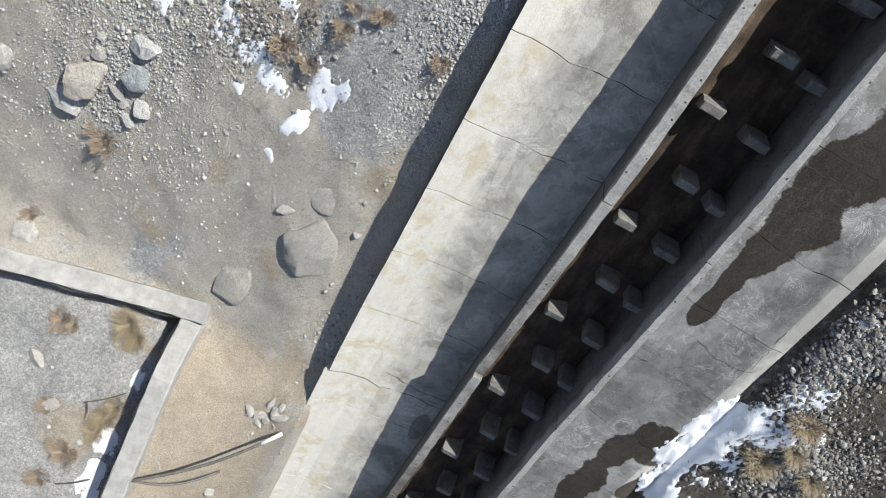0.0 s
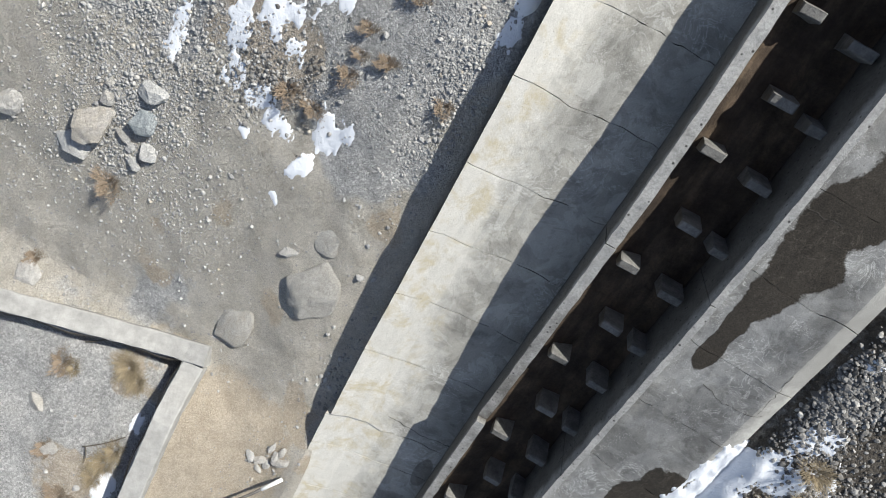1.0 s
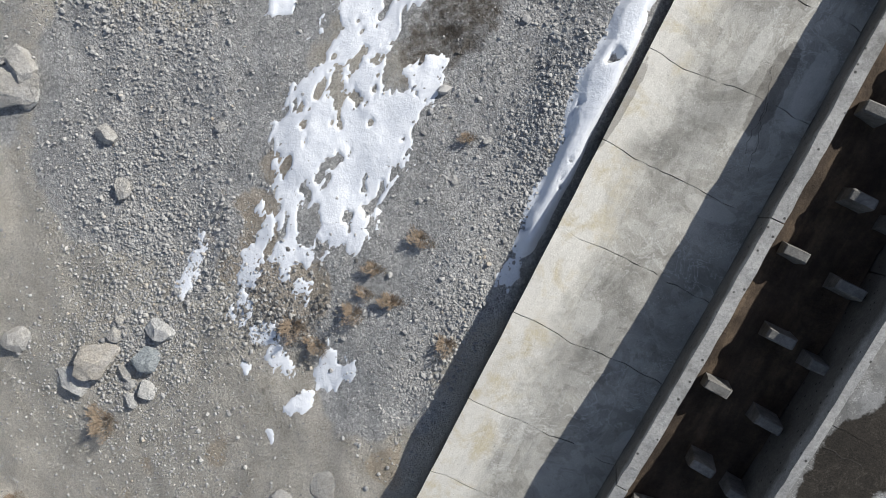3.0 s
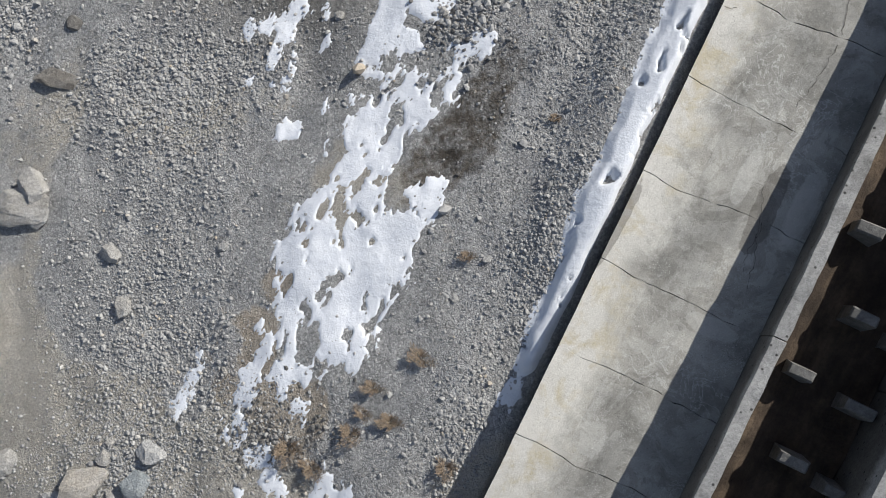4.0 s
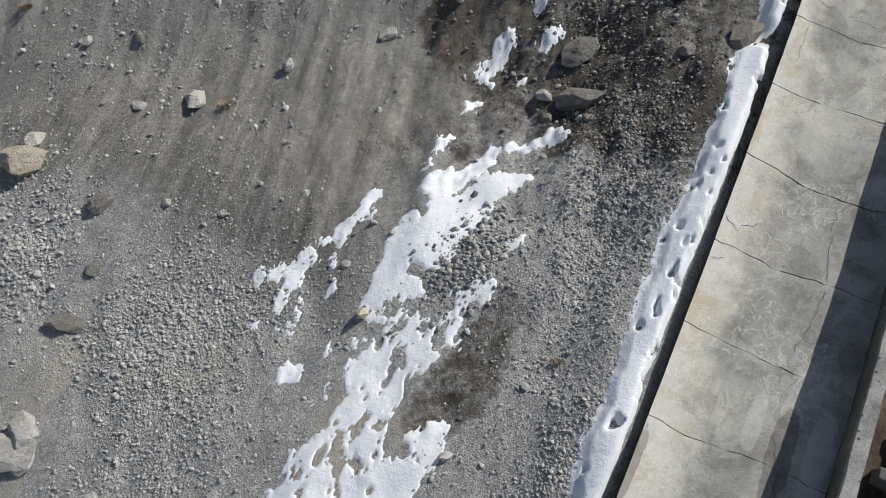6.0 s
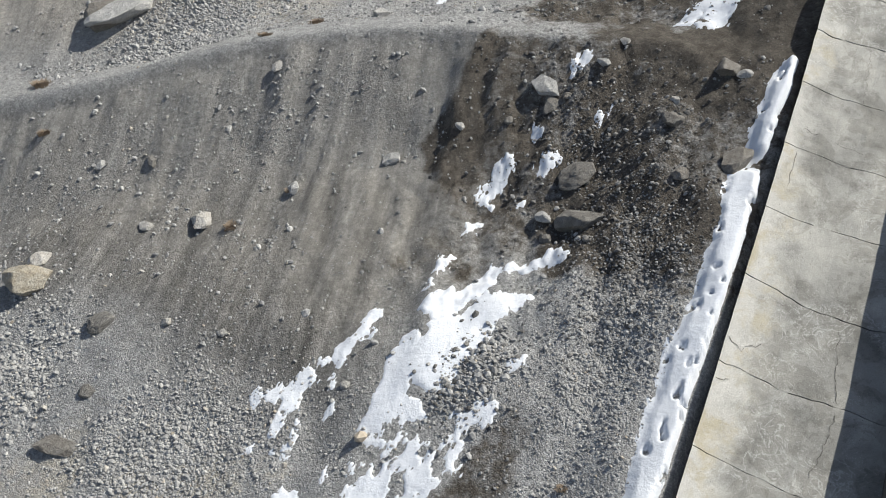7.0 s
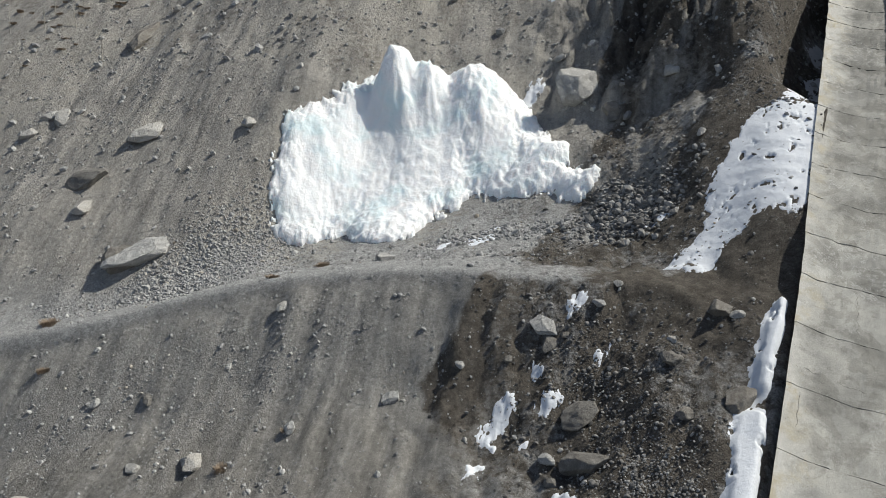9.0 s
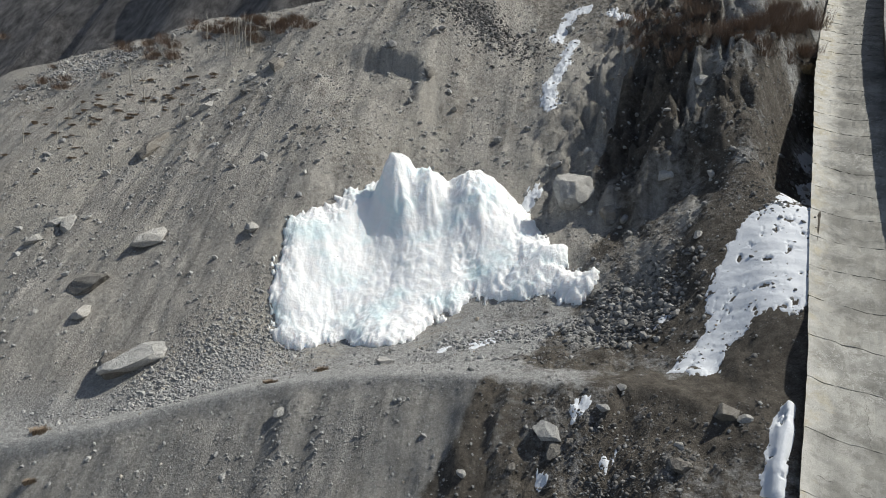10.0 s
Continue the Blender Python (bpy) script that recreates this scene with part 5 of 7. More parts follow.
def sapling(x, y, height, seed):
    """A thin bare poplar whip with a few upright twigs."""
    r = random.Random(seed)
    z = float(land(np.array([x]), np.array([y]))[0])
    tree = new("poplar_sapling")
    tree.location = (x, y, z)
    tagged(tree, "thin bare pale poplar sapling on the far slope", "sapling", "saplings on the slope")

    def stick(a, b, r0, r1):
        bm = bmesh.new()
        a, b = Vector(a), Vector(b)
        rings = []
        for i in range(5):
            p = a.lerp(b, i / 4) + Vector((r.uniform(-1, 1), r.uniform(-1, 1), 0)) * r0 * (0 if i in (0, 4) else 0.8)
            rr = r0 + (r1 - r0) * i / 4
            rings.append([bm.verts.new(p + Vector((rr * math.cos(k * 1.2566), rr * math.sin(k * 1.2566), 0))) for k in range(5)])
        for u, w in zip(rings, rings[1:]):
            for k in range(5):
                bm.faces.new((u[k], u[(k + 1) % 5], w[(k + 1) % 5], w[k]))
        bm.faces.new(rings[-1])
        return bm
    top = (r.uniform(-0.2, 0.2), r.uniform(-0.2, 0.2), height)
    part("trunk", stick((0, 0, -0.1), top, 0.035, 0.012), PALE_BARK, tree, smooth_faces=True)
    for i in range(7):
        t, a = r.uniform(0.3, 0.9), r.uniform(0, 6.28)
        b0 = (top[0] * t, top[1] * t, height * t)
        ln = height * r.uniform(0.12, 0.25)
        part("branch", stick(b0, (b0[0] + 0.35 * ln * math.cos(a), b0[1] + 0.35 * ln * math.sin(a), b0[2] + ln), 0.014, 0.006), PALE_BARK, tree)
    return tree


# ---- marks and mends on the concrete ----
def lining_h(s, v):
    return np.interp(v, [p[0] for p in LINING], [p[1] for p in LINING]) * hollow(s)


def berm_h(s, v):
    return np.interp(v, (7.02, 8.0, 9.5, 10.0), (0.52, 0.58, 0.68, 0.42))


def crack(points, surface, width=0.022, lift=0.012, seed=0):
    """A wandering crack along (s, v) points."""
    r = random.Random(seed)
    pts = []
    for (s0, v0), (s1, v1) in zip(points, points[1:]):
        n = max(2, int(math.hypot(s1 - s0, v1 - v0) / 0.12))
        for i in range(n):
            t = i / n
            pts.append((s0 + (s1 - s0) * t + r.uniform(-0.05, 0.05), v0 + (v1 - v0) * t + r.uniform(-0.05, 0.05)))
    pts.append(points[-1])
    p = np.array(pts)
    d = np.gradient(p, axis=0)
    d /= np.linalg.norm(d, axis=1)[:, None] + 1e-9
    wd = width * np.array([r.uniform(0.35, 1.0) for _ in pts])[:, None]
    a, b = p + np.stack([-d[:, 1], d[:, 0]], 1) * wd / 2, p - np.stack([-d[:, 1], d[:, 0]], 1) * wd / 2
    co = np.concatenate([on_chute(e[:, 0], e[:, 1], surface(e[:, 0], e[:, 1]) + lift) for e in (a, b)])
    n = len(p)
    f = np.array([(i, i + 1, n + i + 1, n + i) for i in range(n - 1)])
    mesh_object("crack", co, f, CRACK, the_chute)


# ---- the low walls, pipes and sticks in the yard ----
def low_walls():
    thing = new("boundary_wall")
    tagged(thing, "low pale cement boundary wall with a squared corner", "wall", kind="structure")
    n_a, n_b = np.array((-LEG_A[1], LEG_A[0])), np.array((LEG_B[1], -LEG_B[0]))
    r = random.Random(4)

    def crown(c, side):
        """The wall's top, a hand above the highest ground under it."""
        u, along = np.array((-0.4, -0.2, 0.0, 0.12)), (side[1], -side[0])
        near = [float(land(c[0] + d * along[0] + side[0] * u, c[1] + d * along[1] + side[1] * u, False).max()) for d in (-0.7, -0.35, 0.0, 0.35, 0.7)]
        return sum(near) / 5 + 0.14

    def leg(start, way, side, length, outer=-0.36, wide=0.36):
        bm = bmesh.new()
        rings = []
        steps = int(length / 0.35)
        for i in range(steps + 1):
            c = start + way * length * i / steps
            top = crown(c, side)
            ring = []
            for u, h in ((outer, -1.9), (outer, -0.03), (outer + 0.04, 0.0), (wide - 0.04, 0.02), (wide, -0.02), (wide, -1.9)):
                p = c + side * (u + r.uniform(-0.015, 0.015))
                ring.append(bm.verts.new((p[0], p[1], top + h + r.uniform(-0.012, 0.012))))
            rings.append(ring)
        for a, b in zip(rings, rings[1:]):
            for i in range(6):
                bm.faces.new((a[i], a[(i + 1) % 6], b[(i + 1) % 6], b[i]))
        bm.faces.new(rings[0])
        bm.faces.new(rings[-1][::-1])
        bmesh.ops.recalc_face_normals(bm, faces=bm.faces)
        part("wall_leg", bm, PLASTER, thing)
    leg(CORNER - LEG_A * 0.46, LEG_A, n_a, 11.0, -0.44, 0.27)
    leg(CORNER + LEG_B * 0.28, LEG_B, n_b, 13.0, -0.46, 0.26)

    # sagging wire netting along the inner faces
    def netting(start, way, side, length):
        co, fa = [], []

        def wire(a, b):
            p0, p1 = Vector(a), Vector(b)
            k = len(co)
            for p in (p0, p1):
                co.extend([tuple(p + Vector((0, 0, 0.008))), tuple(p - Vector((0, 0, 0.008))), tuple(p + Vector((side[0] * 0.012, side[1] * 0.012, 0)))])
            fa.extend([(k, k + 1, k + 4, k + 3), (k + 1, k + 2, k + 5, k + 4), (k + 2, k, k + 3, k + 5)])
        n = int(length / 0.14)
        top = [crown(start + way * length * i / n, side) - 0.16 for i in range(n)]
        for i in range(n):
            for j, (u0, u1, h0, h1) in enumerate(((0.40, 0.50, 0.10, -0.25), (0.50, 0.62, -0.25, -0.60), (0.62, 0.80, -0.60, -0.92))):
                for dx in (0.14, -0.14):
                    a = start + way * (length * i / n) + side * (u0 - 0.11 + 0.05 * math.sin(i * 0.3))
                    b = start + way * (length * i / n + dx) + side * (u1 - 0.11 + 0.05 * math.sin(i * 0.3))
                    wire((a[0], a[1], top[i] + h0), (b[0], b[1], top[i] + h1))
        mesh_object("wire_netting", co, np.array(fa), WIRE, thing, "rusty sagging wire netting", False)["kind"] = "stuff"
    netting(CORNER + LEG_A * 0.4, LEG_A, n_a, 9.0)
    netting(CORNER + LEG_B * 0.4, LEG_B, n_b, 10.0)


low_walls()


def rod(name, a, b, radius, mat, label, category, bend=0.1, lift=0.03, cap=None):
    """A pipe or stick that lies on the ground from a to b (x, y)."""
    thing = new(name)
    n = 14
    a, b = np.array(a), np.array(b)
    side = np.array((-(b - a)[1], (b - a)[0]))
    side = side / (np.linalg.norm(side) + 1e-9)
    pts = [a + (b - a) * i / n + side * bend * math.sin(math.pi * i / n) for i in range(n + 1)]
    zs = land(np.array([p[0] for p in pts]), np.array([p[1] for p in pts]), False) + radius + lift
    zs = np.maximum(zs, np.linspace(zs[0], zs[-1], n + 1))

    def tube(i0, i1, rad):
        bm = bmesh.new()
        rings = []
        for i in range(i0, i1 + 1):
            p, w = pts[i], pts[min(i + 1, n)] - pts[max(i - 1, 0)]
            w = w / np.linalg.norm(w)
            ring = []
            for k in range(8):
                c, s = math.cos(k * math.pi / 4) * rad, math.sin(k * math.pi / 4) * rad
                ring.append(bm.verts.new((p[0] - w[1] * c, p[1] + w[0] * c, zs[i] + s)))
            rings.append(ring)
        for u, w in zip(rings, rings[1:]):
            for k in range(8):
                bm.faces.new((u[k], u[(k + 1) % 8], w[(k + 1) % 8], w[k]))
        bm.faces.new(rings[0][::-1])
        bm.faces.new(rings[-1])
        return bm
    part("shaft", tube(0, n - 2 if cap else n, radius), mat, thing, smooth_faces=True)
    if cap:
        part("end_sleeve", tube(n - 2, n, radius * 1.35), cap, thing, "white plastic end sleeve", True)
    return tagged(thing, label, category)


# ---- placed stones, plants and yard things ----
boulder(-8.42, 4.89, 0.42, "smooth blue-grey boulder resting on gravel", 101, BLUE_ROCK, 0.45, 1.20, 0.36, 0.1)
boulder(-7.93, 5.50, 0.38, "pale angular boulder resting on loose gravel", 102, PALE_ROCK, 0.40, 1.25, 0.36, 2.7)
boulder(-9.49, 5.55, 0.24, "small grey boulder resting on gravel", 103, ROCK, 0.50, 1.20, 0.36, 1.0)
boulder(-9.22, 4.54, 0.27, "small grey boulder resting on gravel", 104, ROCK, 0.50, 1.20, 0.36, 1.9)
boulder(-9.10, 3.80, 0.23, "pale splintered stone beside a grass tuft", 105, PALE_ROCK, 0.50, 1.30, 0.36, 2.2)
boulder(-8.50, 4.03, 0.31, "pale angular boulder resting on loose gravel", 106, PALE_ROCK, 0.50, 1.15, 0.36, 1.4)
boulder(-9.09, 4.21, 0.17, "small grey boulder resting on gravel", 107, ROCK, 0.50, 1.20, 0.36, 0.4)
boulder(-9.25, 5.87, 0.14, "pale broken grey boulder resting on loose gravel", 108, ROCK, 0.6, 1.25, 0.38)
boulder(-10.13, 4.95, 0.62, "large tan weathered boulder resting on gravel", 109, TAN_ROCK, 0.45, 1.25, 0.36, 0.2)
boulder(-10.99, 4.37, 0.46, "pale whitish broken boulder beside a tan one", 110, PALE_ROCK, 0.40, 1.20, 0.36, 2.4)
boulder(-12.82, 5.68, 0.44, "pale broken grey boulder resting on loose gravel", 111, ROCK, 0.6, 1.25, 0.38)
boulder(-13.77, 0.65, 0.48, "flat grey stone half buried in sand", 112, ROCK, 0.35, 1.25, 0.4)
boulder(-13.98, -3.80, 0.30, "pale broken grey boulder resting on loose gravel", 113, ROCK, 0.6, 1.25, 0.38)
boulder(-4.57, 1.15, 0.19, "pale broken grey boulder resting on loose gravel", 114, ROCK, 0.6, 1.5, 0.38)
boulder(-6.82, -1.03, 0.64, "rounded grey rock half buried in sandy ground", 115, DUSTY, 0.22, 1.25, 0.44, 1.1)
boulder(-4.02, -0.02, 0.80, "broad flat sandy rock ledge in the ground", 116, DUSTY, 0.27, 1.15, 0.42, 0.9)
boulder(-8.61, -9.07, 0.23, "pale broken grey boulder resting on loose gravel", 117, ROCK, 0.6, 1.25, 0.38)
boulder(-13.58, -5.41, 0.28, "pale broken grey boulder resting on loose gravel", 118, ROCK, 0.6, 1.25, 0.38)
boulder(-3.33, 1.40, 0.36, "flat sandy rock in the ground", 119, DUSTY, 0.16, 1.2, 0.4)
boulder(-6.61, -5.67, 0.19, "splintered piece of broken rock in a small pile", 120, ROCK, 0.5, 1.5, 0.38)
boulder(-6.27, -5.79, 0.21, "splintered piece of broken rock in a small pile", 121, ROCK, 0.5, 1.5, 0.38)
boulder(-6.06, -5.98, 0.17, "splintered piece of broken rock in a small pile", 122, ROCK, 0.5, 1.5, 0.38)
boulder(-5.72, -5.70, 0.19, "splintered piece of broken rock in a small pile", 123, ROCK, 0.5, 1.5, 0.38)
boulder(-5.60, -5.88, 0.21, "splintered piece of broken rock in a small pile", 124, ROCK, 0.5, 1.5, 0.38)
boulder(-6.44, -6.11, 0.15, "splintered piece of broken rock in a small pile", 125, ROCK, 0.5, 1.5, 0.38)
boulder(-5.83, -5.37, 0.14, "splintered piece of broken rock in a small pile", 126, ROCK, 0.5, 1.5, 0.38)
boulder(-5.46, -5.51, 0.14, "splintered piece of broken rock in a small pile", 127, ROCK, 0.5, 1.5, 0.38)
boulder(-9.36, 10.52, 0.30, "pale broken grey boulder resting on loose gravel", 128, ROCK, 0.6, 1.25, 0.38)
boulder(-8.94, 9.09, 0.33, "pale broken grey boulder resting on loose gravel", 129, ROCK, 0.6, 1.25, 0.4)
boulder(-5.94, 10.17, 0.13, "pale broken grey boulder resting on loose gravel", 130, ROCK, 0.6, 1.25, 0.38)
boulder(-5.83, 7.22, 0.10, "pale broken grey boulder resting on loose gravel", 131, ROCK, 0.6, 1.25, 0.38)
boulder(1.11, 9.03, 0.11, "pale broken grey boulder resting on loose gravel", 132, ROCK, 0.6, 1.25, 0.38)
boulder(-12.00, 11.84, 0.49, "pale broken grey boulder resting on loose gravel", 133, ROCK, 0.6, 1.25, 0.38)
boulder(-11.84, 12.37, 0.57, "pale broken grey boulder resting on loose gravel", 137, ROCK, 0.6, 1.1, 0.38)
boulder(-12.28, 11.91, 0.69, "large tan weathered boulder resting on gravel", 138, ROCK, 0.55, 1.4, 0.38)
boulder(-11.04, 18.78, 0.36, "dark earthy boulder half sunk in the damp bank", 139, DARK_ROCK, 0.6, 1.25, 0.38)
boulder(-10.76, 16.60, 0.27, "dark earthy boulder half sunk in the damp bank", 140, DARK_ROCK, 0.5, 1.25, 0.38)
boulder(-11.18, 15.22, 0.46, "dark earthy boulder half sunk in the damp bank", 141, DARK_ROCK, 0.3, 1.6, 0.4)
boulder(-6.74, 17.64, 0.16, "pale broken grey boulder resting on loose gravel", 142, ROCK, 0.6, 1.25, 0.38)
boulder(-8.70, 18.35, 0.17, "pale broken grey boulder resting on loose gravel", 143, ROCK, 0.6, 1.25, 0.38)
boulder(0.28, 8.29, 0.11, "pale broken grey boulder resting on loose gravel", 144, ROCK, 0.6, 1.25, 0.38)
boulder(-14.37, 20.90, 0.76, "large pale ochre boulder on the scree", 145, SANDY, 0.8, 1.3, 0.38)
boulder(-14.37, 21.89, 0.41, "pale broken grey boulder resting on loose gravel", 146, ROCK, 0.6, 1.25, 0.38)
boulder(-2.75, 15.41, 0.13, "pale broken grey boulder resting on loose gravel", 151, ROCK, 0.6, 1.25, 0.38)
boulder(-8.57, 22.66, 0.50, "pale angular rock with a dark hollow under it", 152, ROCK, 0.6, 1.25, 0.38)
boulder(-5.31, 23.16, 0.29, "pale broken grey boulder resting on loose gravel", 153, ROCK, 0.6, 1.25, 0.38)
boulder(-1.94, 23.94, 0.29, "pale broken grey boulder resting on loose gravel", 154, ROCK, 0.6, 1.25, 0.38)
boulder(-13.52, 26.19, 0.22, "pale broken grey boulder resting on loose gravel", 155, ROCK, 0.6, 1.25, 0.38)
boulder(-8.31, 26.44, 0.16, "pale broken grey boulder resting on loose gravel", 156, ROCK, 0.6, 1.25, 0.38)
boulder(-6.44, 27.97, 0.24, "pale broken grey boulder resting on loose gravel", 157, ROCK, 0.6, 1.25, 0.38)
boulder(-10.66, 22.69, 0.26, "pale broken grey boulder resting on loose gravel", 158, ROCK, 0.6, 1.25, 0.38)
boulder(-11.32, 25.86, 0.24, "dark earthy boulder half sunk in the damp bank", 159, DARK_ROCK, 0.6, 1.25, 0.38)
boulder(4.39, 21.55, 0.60, "dark earthy boulder half sunk in the damp bank", 160, DARK_ROCK, 0.6, 1.25, 0.38)
boulder(4.24, 19.67, 0.60, "dark earthy boulder half sunk in the damp bank", 161, DARK_ROCK, 0.6, 1.25, 0.38)
boulder(3.49, 24.34, 0.41, "pale broken grey boulder resting on loose gravel", 162, ROCK, 0.6, 1.25, 0.38)
boulder(3.66, 23.90, 0.28, "dark earthy boulder half sunk in the damp bank", 163, DARK_ROCK, 0.6, 1.25, 0.38)
boulder(8.50, 19.60, 0.47, "large tan weathered boulder resting on gravel", 164, DARK_ROCK, 0.6, 1.25, 0.38)
boulder(9.12, 23.10, 0.45, "dark earthy boulder half sunk in the damp bank", 165, DARK_ROCK, 0.6, 1.25, 0.38)
boulder(9.57, 22.70, 0.22, "pale broken grey boulder resting on loose gravel", 166, ROCK, 0.6, 1.25, 0.38)
boulder(7.18, 21.69, 0.34, "dark earthy boulder half sunk in the damp bank", 167, DARK_ROCK, 0.6, 1.25, 0.38)
boulder(7.01, 19.67, 0.28, "dark earthy boulder half sunk in the damp bank", 168, DARK_ROCK, 0.6, 1.25, 0.38)
boulder(5.47, 24.39, 0.21, "pale broken grey boulder resting on loose gravel", 169, ROCK, 0.6, 1.25, 0.38)
boulder(7.41, 22.43, 0.16, "pale broken grey boulder resting on loose gravel", 170, ROCK, 0.6, 1.25, 0.38)
boulder(3.12, 20.35, 0.29, "blue-grey boulder half sunk in the damp bank", 171, ROCK, 0.6, 1.25, 0.38)
boulder(3.13, 19.61, 0.21, "dark earthy boulder half sunk in the damp bank", 172, DARK_ROCK, 0.6, 1.25, 0.38)
boulder(4.22, 23.90, 0.16, "dark earthy boulder half sunk in the damp bank", 173, DARK_ROCK, 0.6, 1.25, 0.38)
boulder(6.28, 25.16, 0.15, "pale broken grey boulder resting on loose gravel", 174, ROCK, 0.6, 1.25, 0.38)
boulder(2.22, 23.74, 0.16, "dark earthy boulder half sunk in the damp bank", 175, DARK_ROCK, 0.6, 1.25, 0.38)
boulder(0.57, 23.99, 0.16, "pale broken grey boulder resting on loose gravel", 176, ROCK, 0.6, 1.25, 0.38)
boulder(-14.34, 33.77, 1.10, "large split pale boulder above the track", 187, ROCK, 0.55, 1.7, 0.36, 0.5)
boulder(-15.40, 33.44, 0.77, "dark earthy boulder half sunk in the damp bank", 188, DARK_ROCK, 0.8, 1.25, 0.38)
boulder(7.29, 40.74, 1.15, "large cracked grey boulder beside the ice", 189, ROCK, 0.9, 1.1, 0.38)
boulder(8.86, 39.17, 0.53, "dark earthy boulder half sunk in the damp bank", 190, DARK_ROCK, 0.6, 1.25, 0.38)
boulder(-2.64, 31.26, 0.38, "rounded grey stone at the edge of the track", 191, ROCK, 0.6, 1.25, 0.38)
boulder(-19.96, 49.76, 0.99, "dark earthy boulder half sunk in the damp bank", 192, DARK_ROCK, 0.5, 1.5, 0.38)
boulder(-16.60, 41.01, 0.90, "pale broken grey boulder resting on loose gravel", 193, ROCK, 0.6, 1.25, 0.38)
boulder(-18.91, 38.34, 0.81, "dark earthy boulder half sunk in the damp bank", 194, DARK_ROCK, 0.6, 1.25, 0.38)
boulder(-18.61, 36.76, 0.55, "pale broken grey boulder resting on loose gravel", 195, ROCK, 0.6, 1.25, 0.38)
boulder(-22.86, 43.85, 0.61, "pale broken grey boulder resting on loose gravel", 196, ROCK, 0.6, 1.25, 0.38)
boulder(-24.30, 42.80, 0.45, "pale broken grey boulder resting on loose gravel", 197, ROCK, 0.6, 1.25, 0.38)
boulder(-10.65, 39.88, 0.46, "pale broken grey boulder resting on loose gravel", 198, ROCK, 0.6, 1.25, 0.38)
boulder(-17.02, 52.17, 0.51, "pale broken grey boulder resting on loose gravel", 199, ROCK, 0.6, 1.25, 0.38)
boulder(-12.35, 54.00, 0.74, "dark earthy boulder half sunk in the damp bank", 200, DARK_ROCK, 0.6, 1.25, 0.38)
boulder(-14.33, 54.38, 0.53, "pale broken grey boulder resting on loose gravel", 201, ROCK, 0.6, 1.25, 0.38)
boulder(-16.70, 53.85, 0.44, "pale broken grey boulder resting on loose gravel", 202, ROCK, 0.6, 1.25, 0.38)
boulder(-14.21, 52.27, 0.38, "dark earthy boulder half sunk in the damp bank", 203, DARK_ROCK, 0.6, 1.25, 0.38)
boulder(-1.01, 51.14, 0.50, "pale broken grey boulder resting on loose gravel", 204, DARK_ROCK, 0.6, 1.5, 0.38)
boulder(2.15, 50.87, 0.28, "pale broken grey boulder resting on loose gravel", 205, ROCK, 0.6, 1.25, 0.38)
boulder(8.68, 43.88, 0.32, "pale broken grey boulder resting on loose gravel", 206, ROCK, 0.6, 1.25, 0.38)
boulder(8.98, 39.05, 0.43, "dark earthy boulder half sunk in the damp bank", 207, DARK_ROCK, 0.6, 1.25, 0.38)
boulder(11.79, 38.86, 0.38, "pale broken grey boulder resting on loose gravel", 208, ROCK, 0.6, 1.25, 0.38)
boulder(11.61, 33.06, 0.25, "pale broken grey boulder resting on loose gravel", 209, ROCK, 0.6, 1.25, 0.38)
boulder(11.67, 36.96, 0.29, "dark earthy boulder half sunk in the damp bank", 210, DARK_ROCK, 0.6, 1.25, 0.38)
boulder(17.56, 45.66, 0.54, "pale broken grey boulder resting on loose gravel", 211, ROCK, 0.6, 1.6, 0.38)
boulder(18.22, 44.93, 0.45, "pale broken grey boulder resting on loose gravel", 212, ROCK, 0.6, 1.25, 0.38)
boulder(12.99, 46.69, 0.36, "pale broken grey boulder resting on loose gravel", 213, ROCK, 0.6, 1.25, 0.38)
boulder(15.95, 42.56, 0.25, "pale broken grey boulder resting on loose gravel", 214, ROCK, 0.6, 1.25, 0.38)
boulder(14.73, 41.85, 0.32, "pale broken grey boulder resting on loose gravel", 215, ROCK, 0.6, 1.25, 0.38)
boulder(-15.08, 47.76, 0.31, "pale broken grey boulder resting on loose gravel", 216, ROCK, 0.6, 1.25, 0.38)
boulder(-13.72, 49.67, 0.28, "pale broken grey boulder resting on loose gravel", 217, ROCK, 0.6, 1.25, 0.38)
boulder(-23.64, 44.00, 0.46, "pale broken grey boulder resting on loose gravel", 218, ROCK, 0.6, 1.25, 0.38)
boulder(-21.21, 36.97, 0.23, "pale broken grey boulder resting on loose gravel", 219, ROCK, 0.6, 1.25, 0.38)
rubble(0.85, 15.18, 0.69, 1.15, -0.50, 1000, 0.045, GRAVEL, "field of coarse broken stones on the slope", 222)
rubble(2.33, 8.93, 0.84, 2.09, -0.50, 2600, 0.026, GRAVEL, "field of coarse broken stones on the slope", 225)
rubble(0.20, 5.05, 0.73, 2.18, -0.50, 1400, 0.030, GRAVEL, "field of coarse broken stones on the slope", 228)
rubble(-7.73, 13.84, 2.06, 3.43, 0.00, 4500, 0.031, GRAVEL, "field of coarse broken stones on the slope", 231)
rubble(-8.25, 8.36, 2.89, 3.23, 0.00, 5500, 0.031, GRAVEL, "field of coarse broken stones on the slope", 234)
rubble(-7.62, 14.57, 3.11, 1.21, 0.00, 3500, 0.036, GRAVEL, "field of coarse broken stones on the slope", 237)
rubble(-13.25, 17.74, 1.66, 2.28, 0.00, 1400, 0.045, GRAVEL, "field of coarse broken stones on the slope", 240)
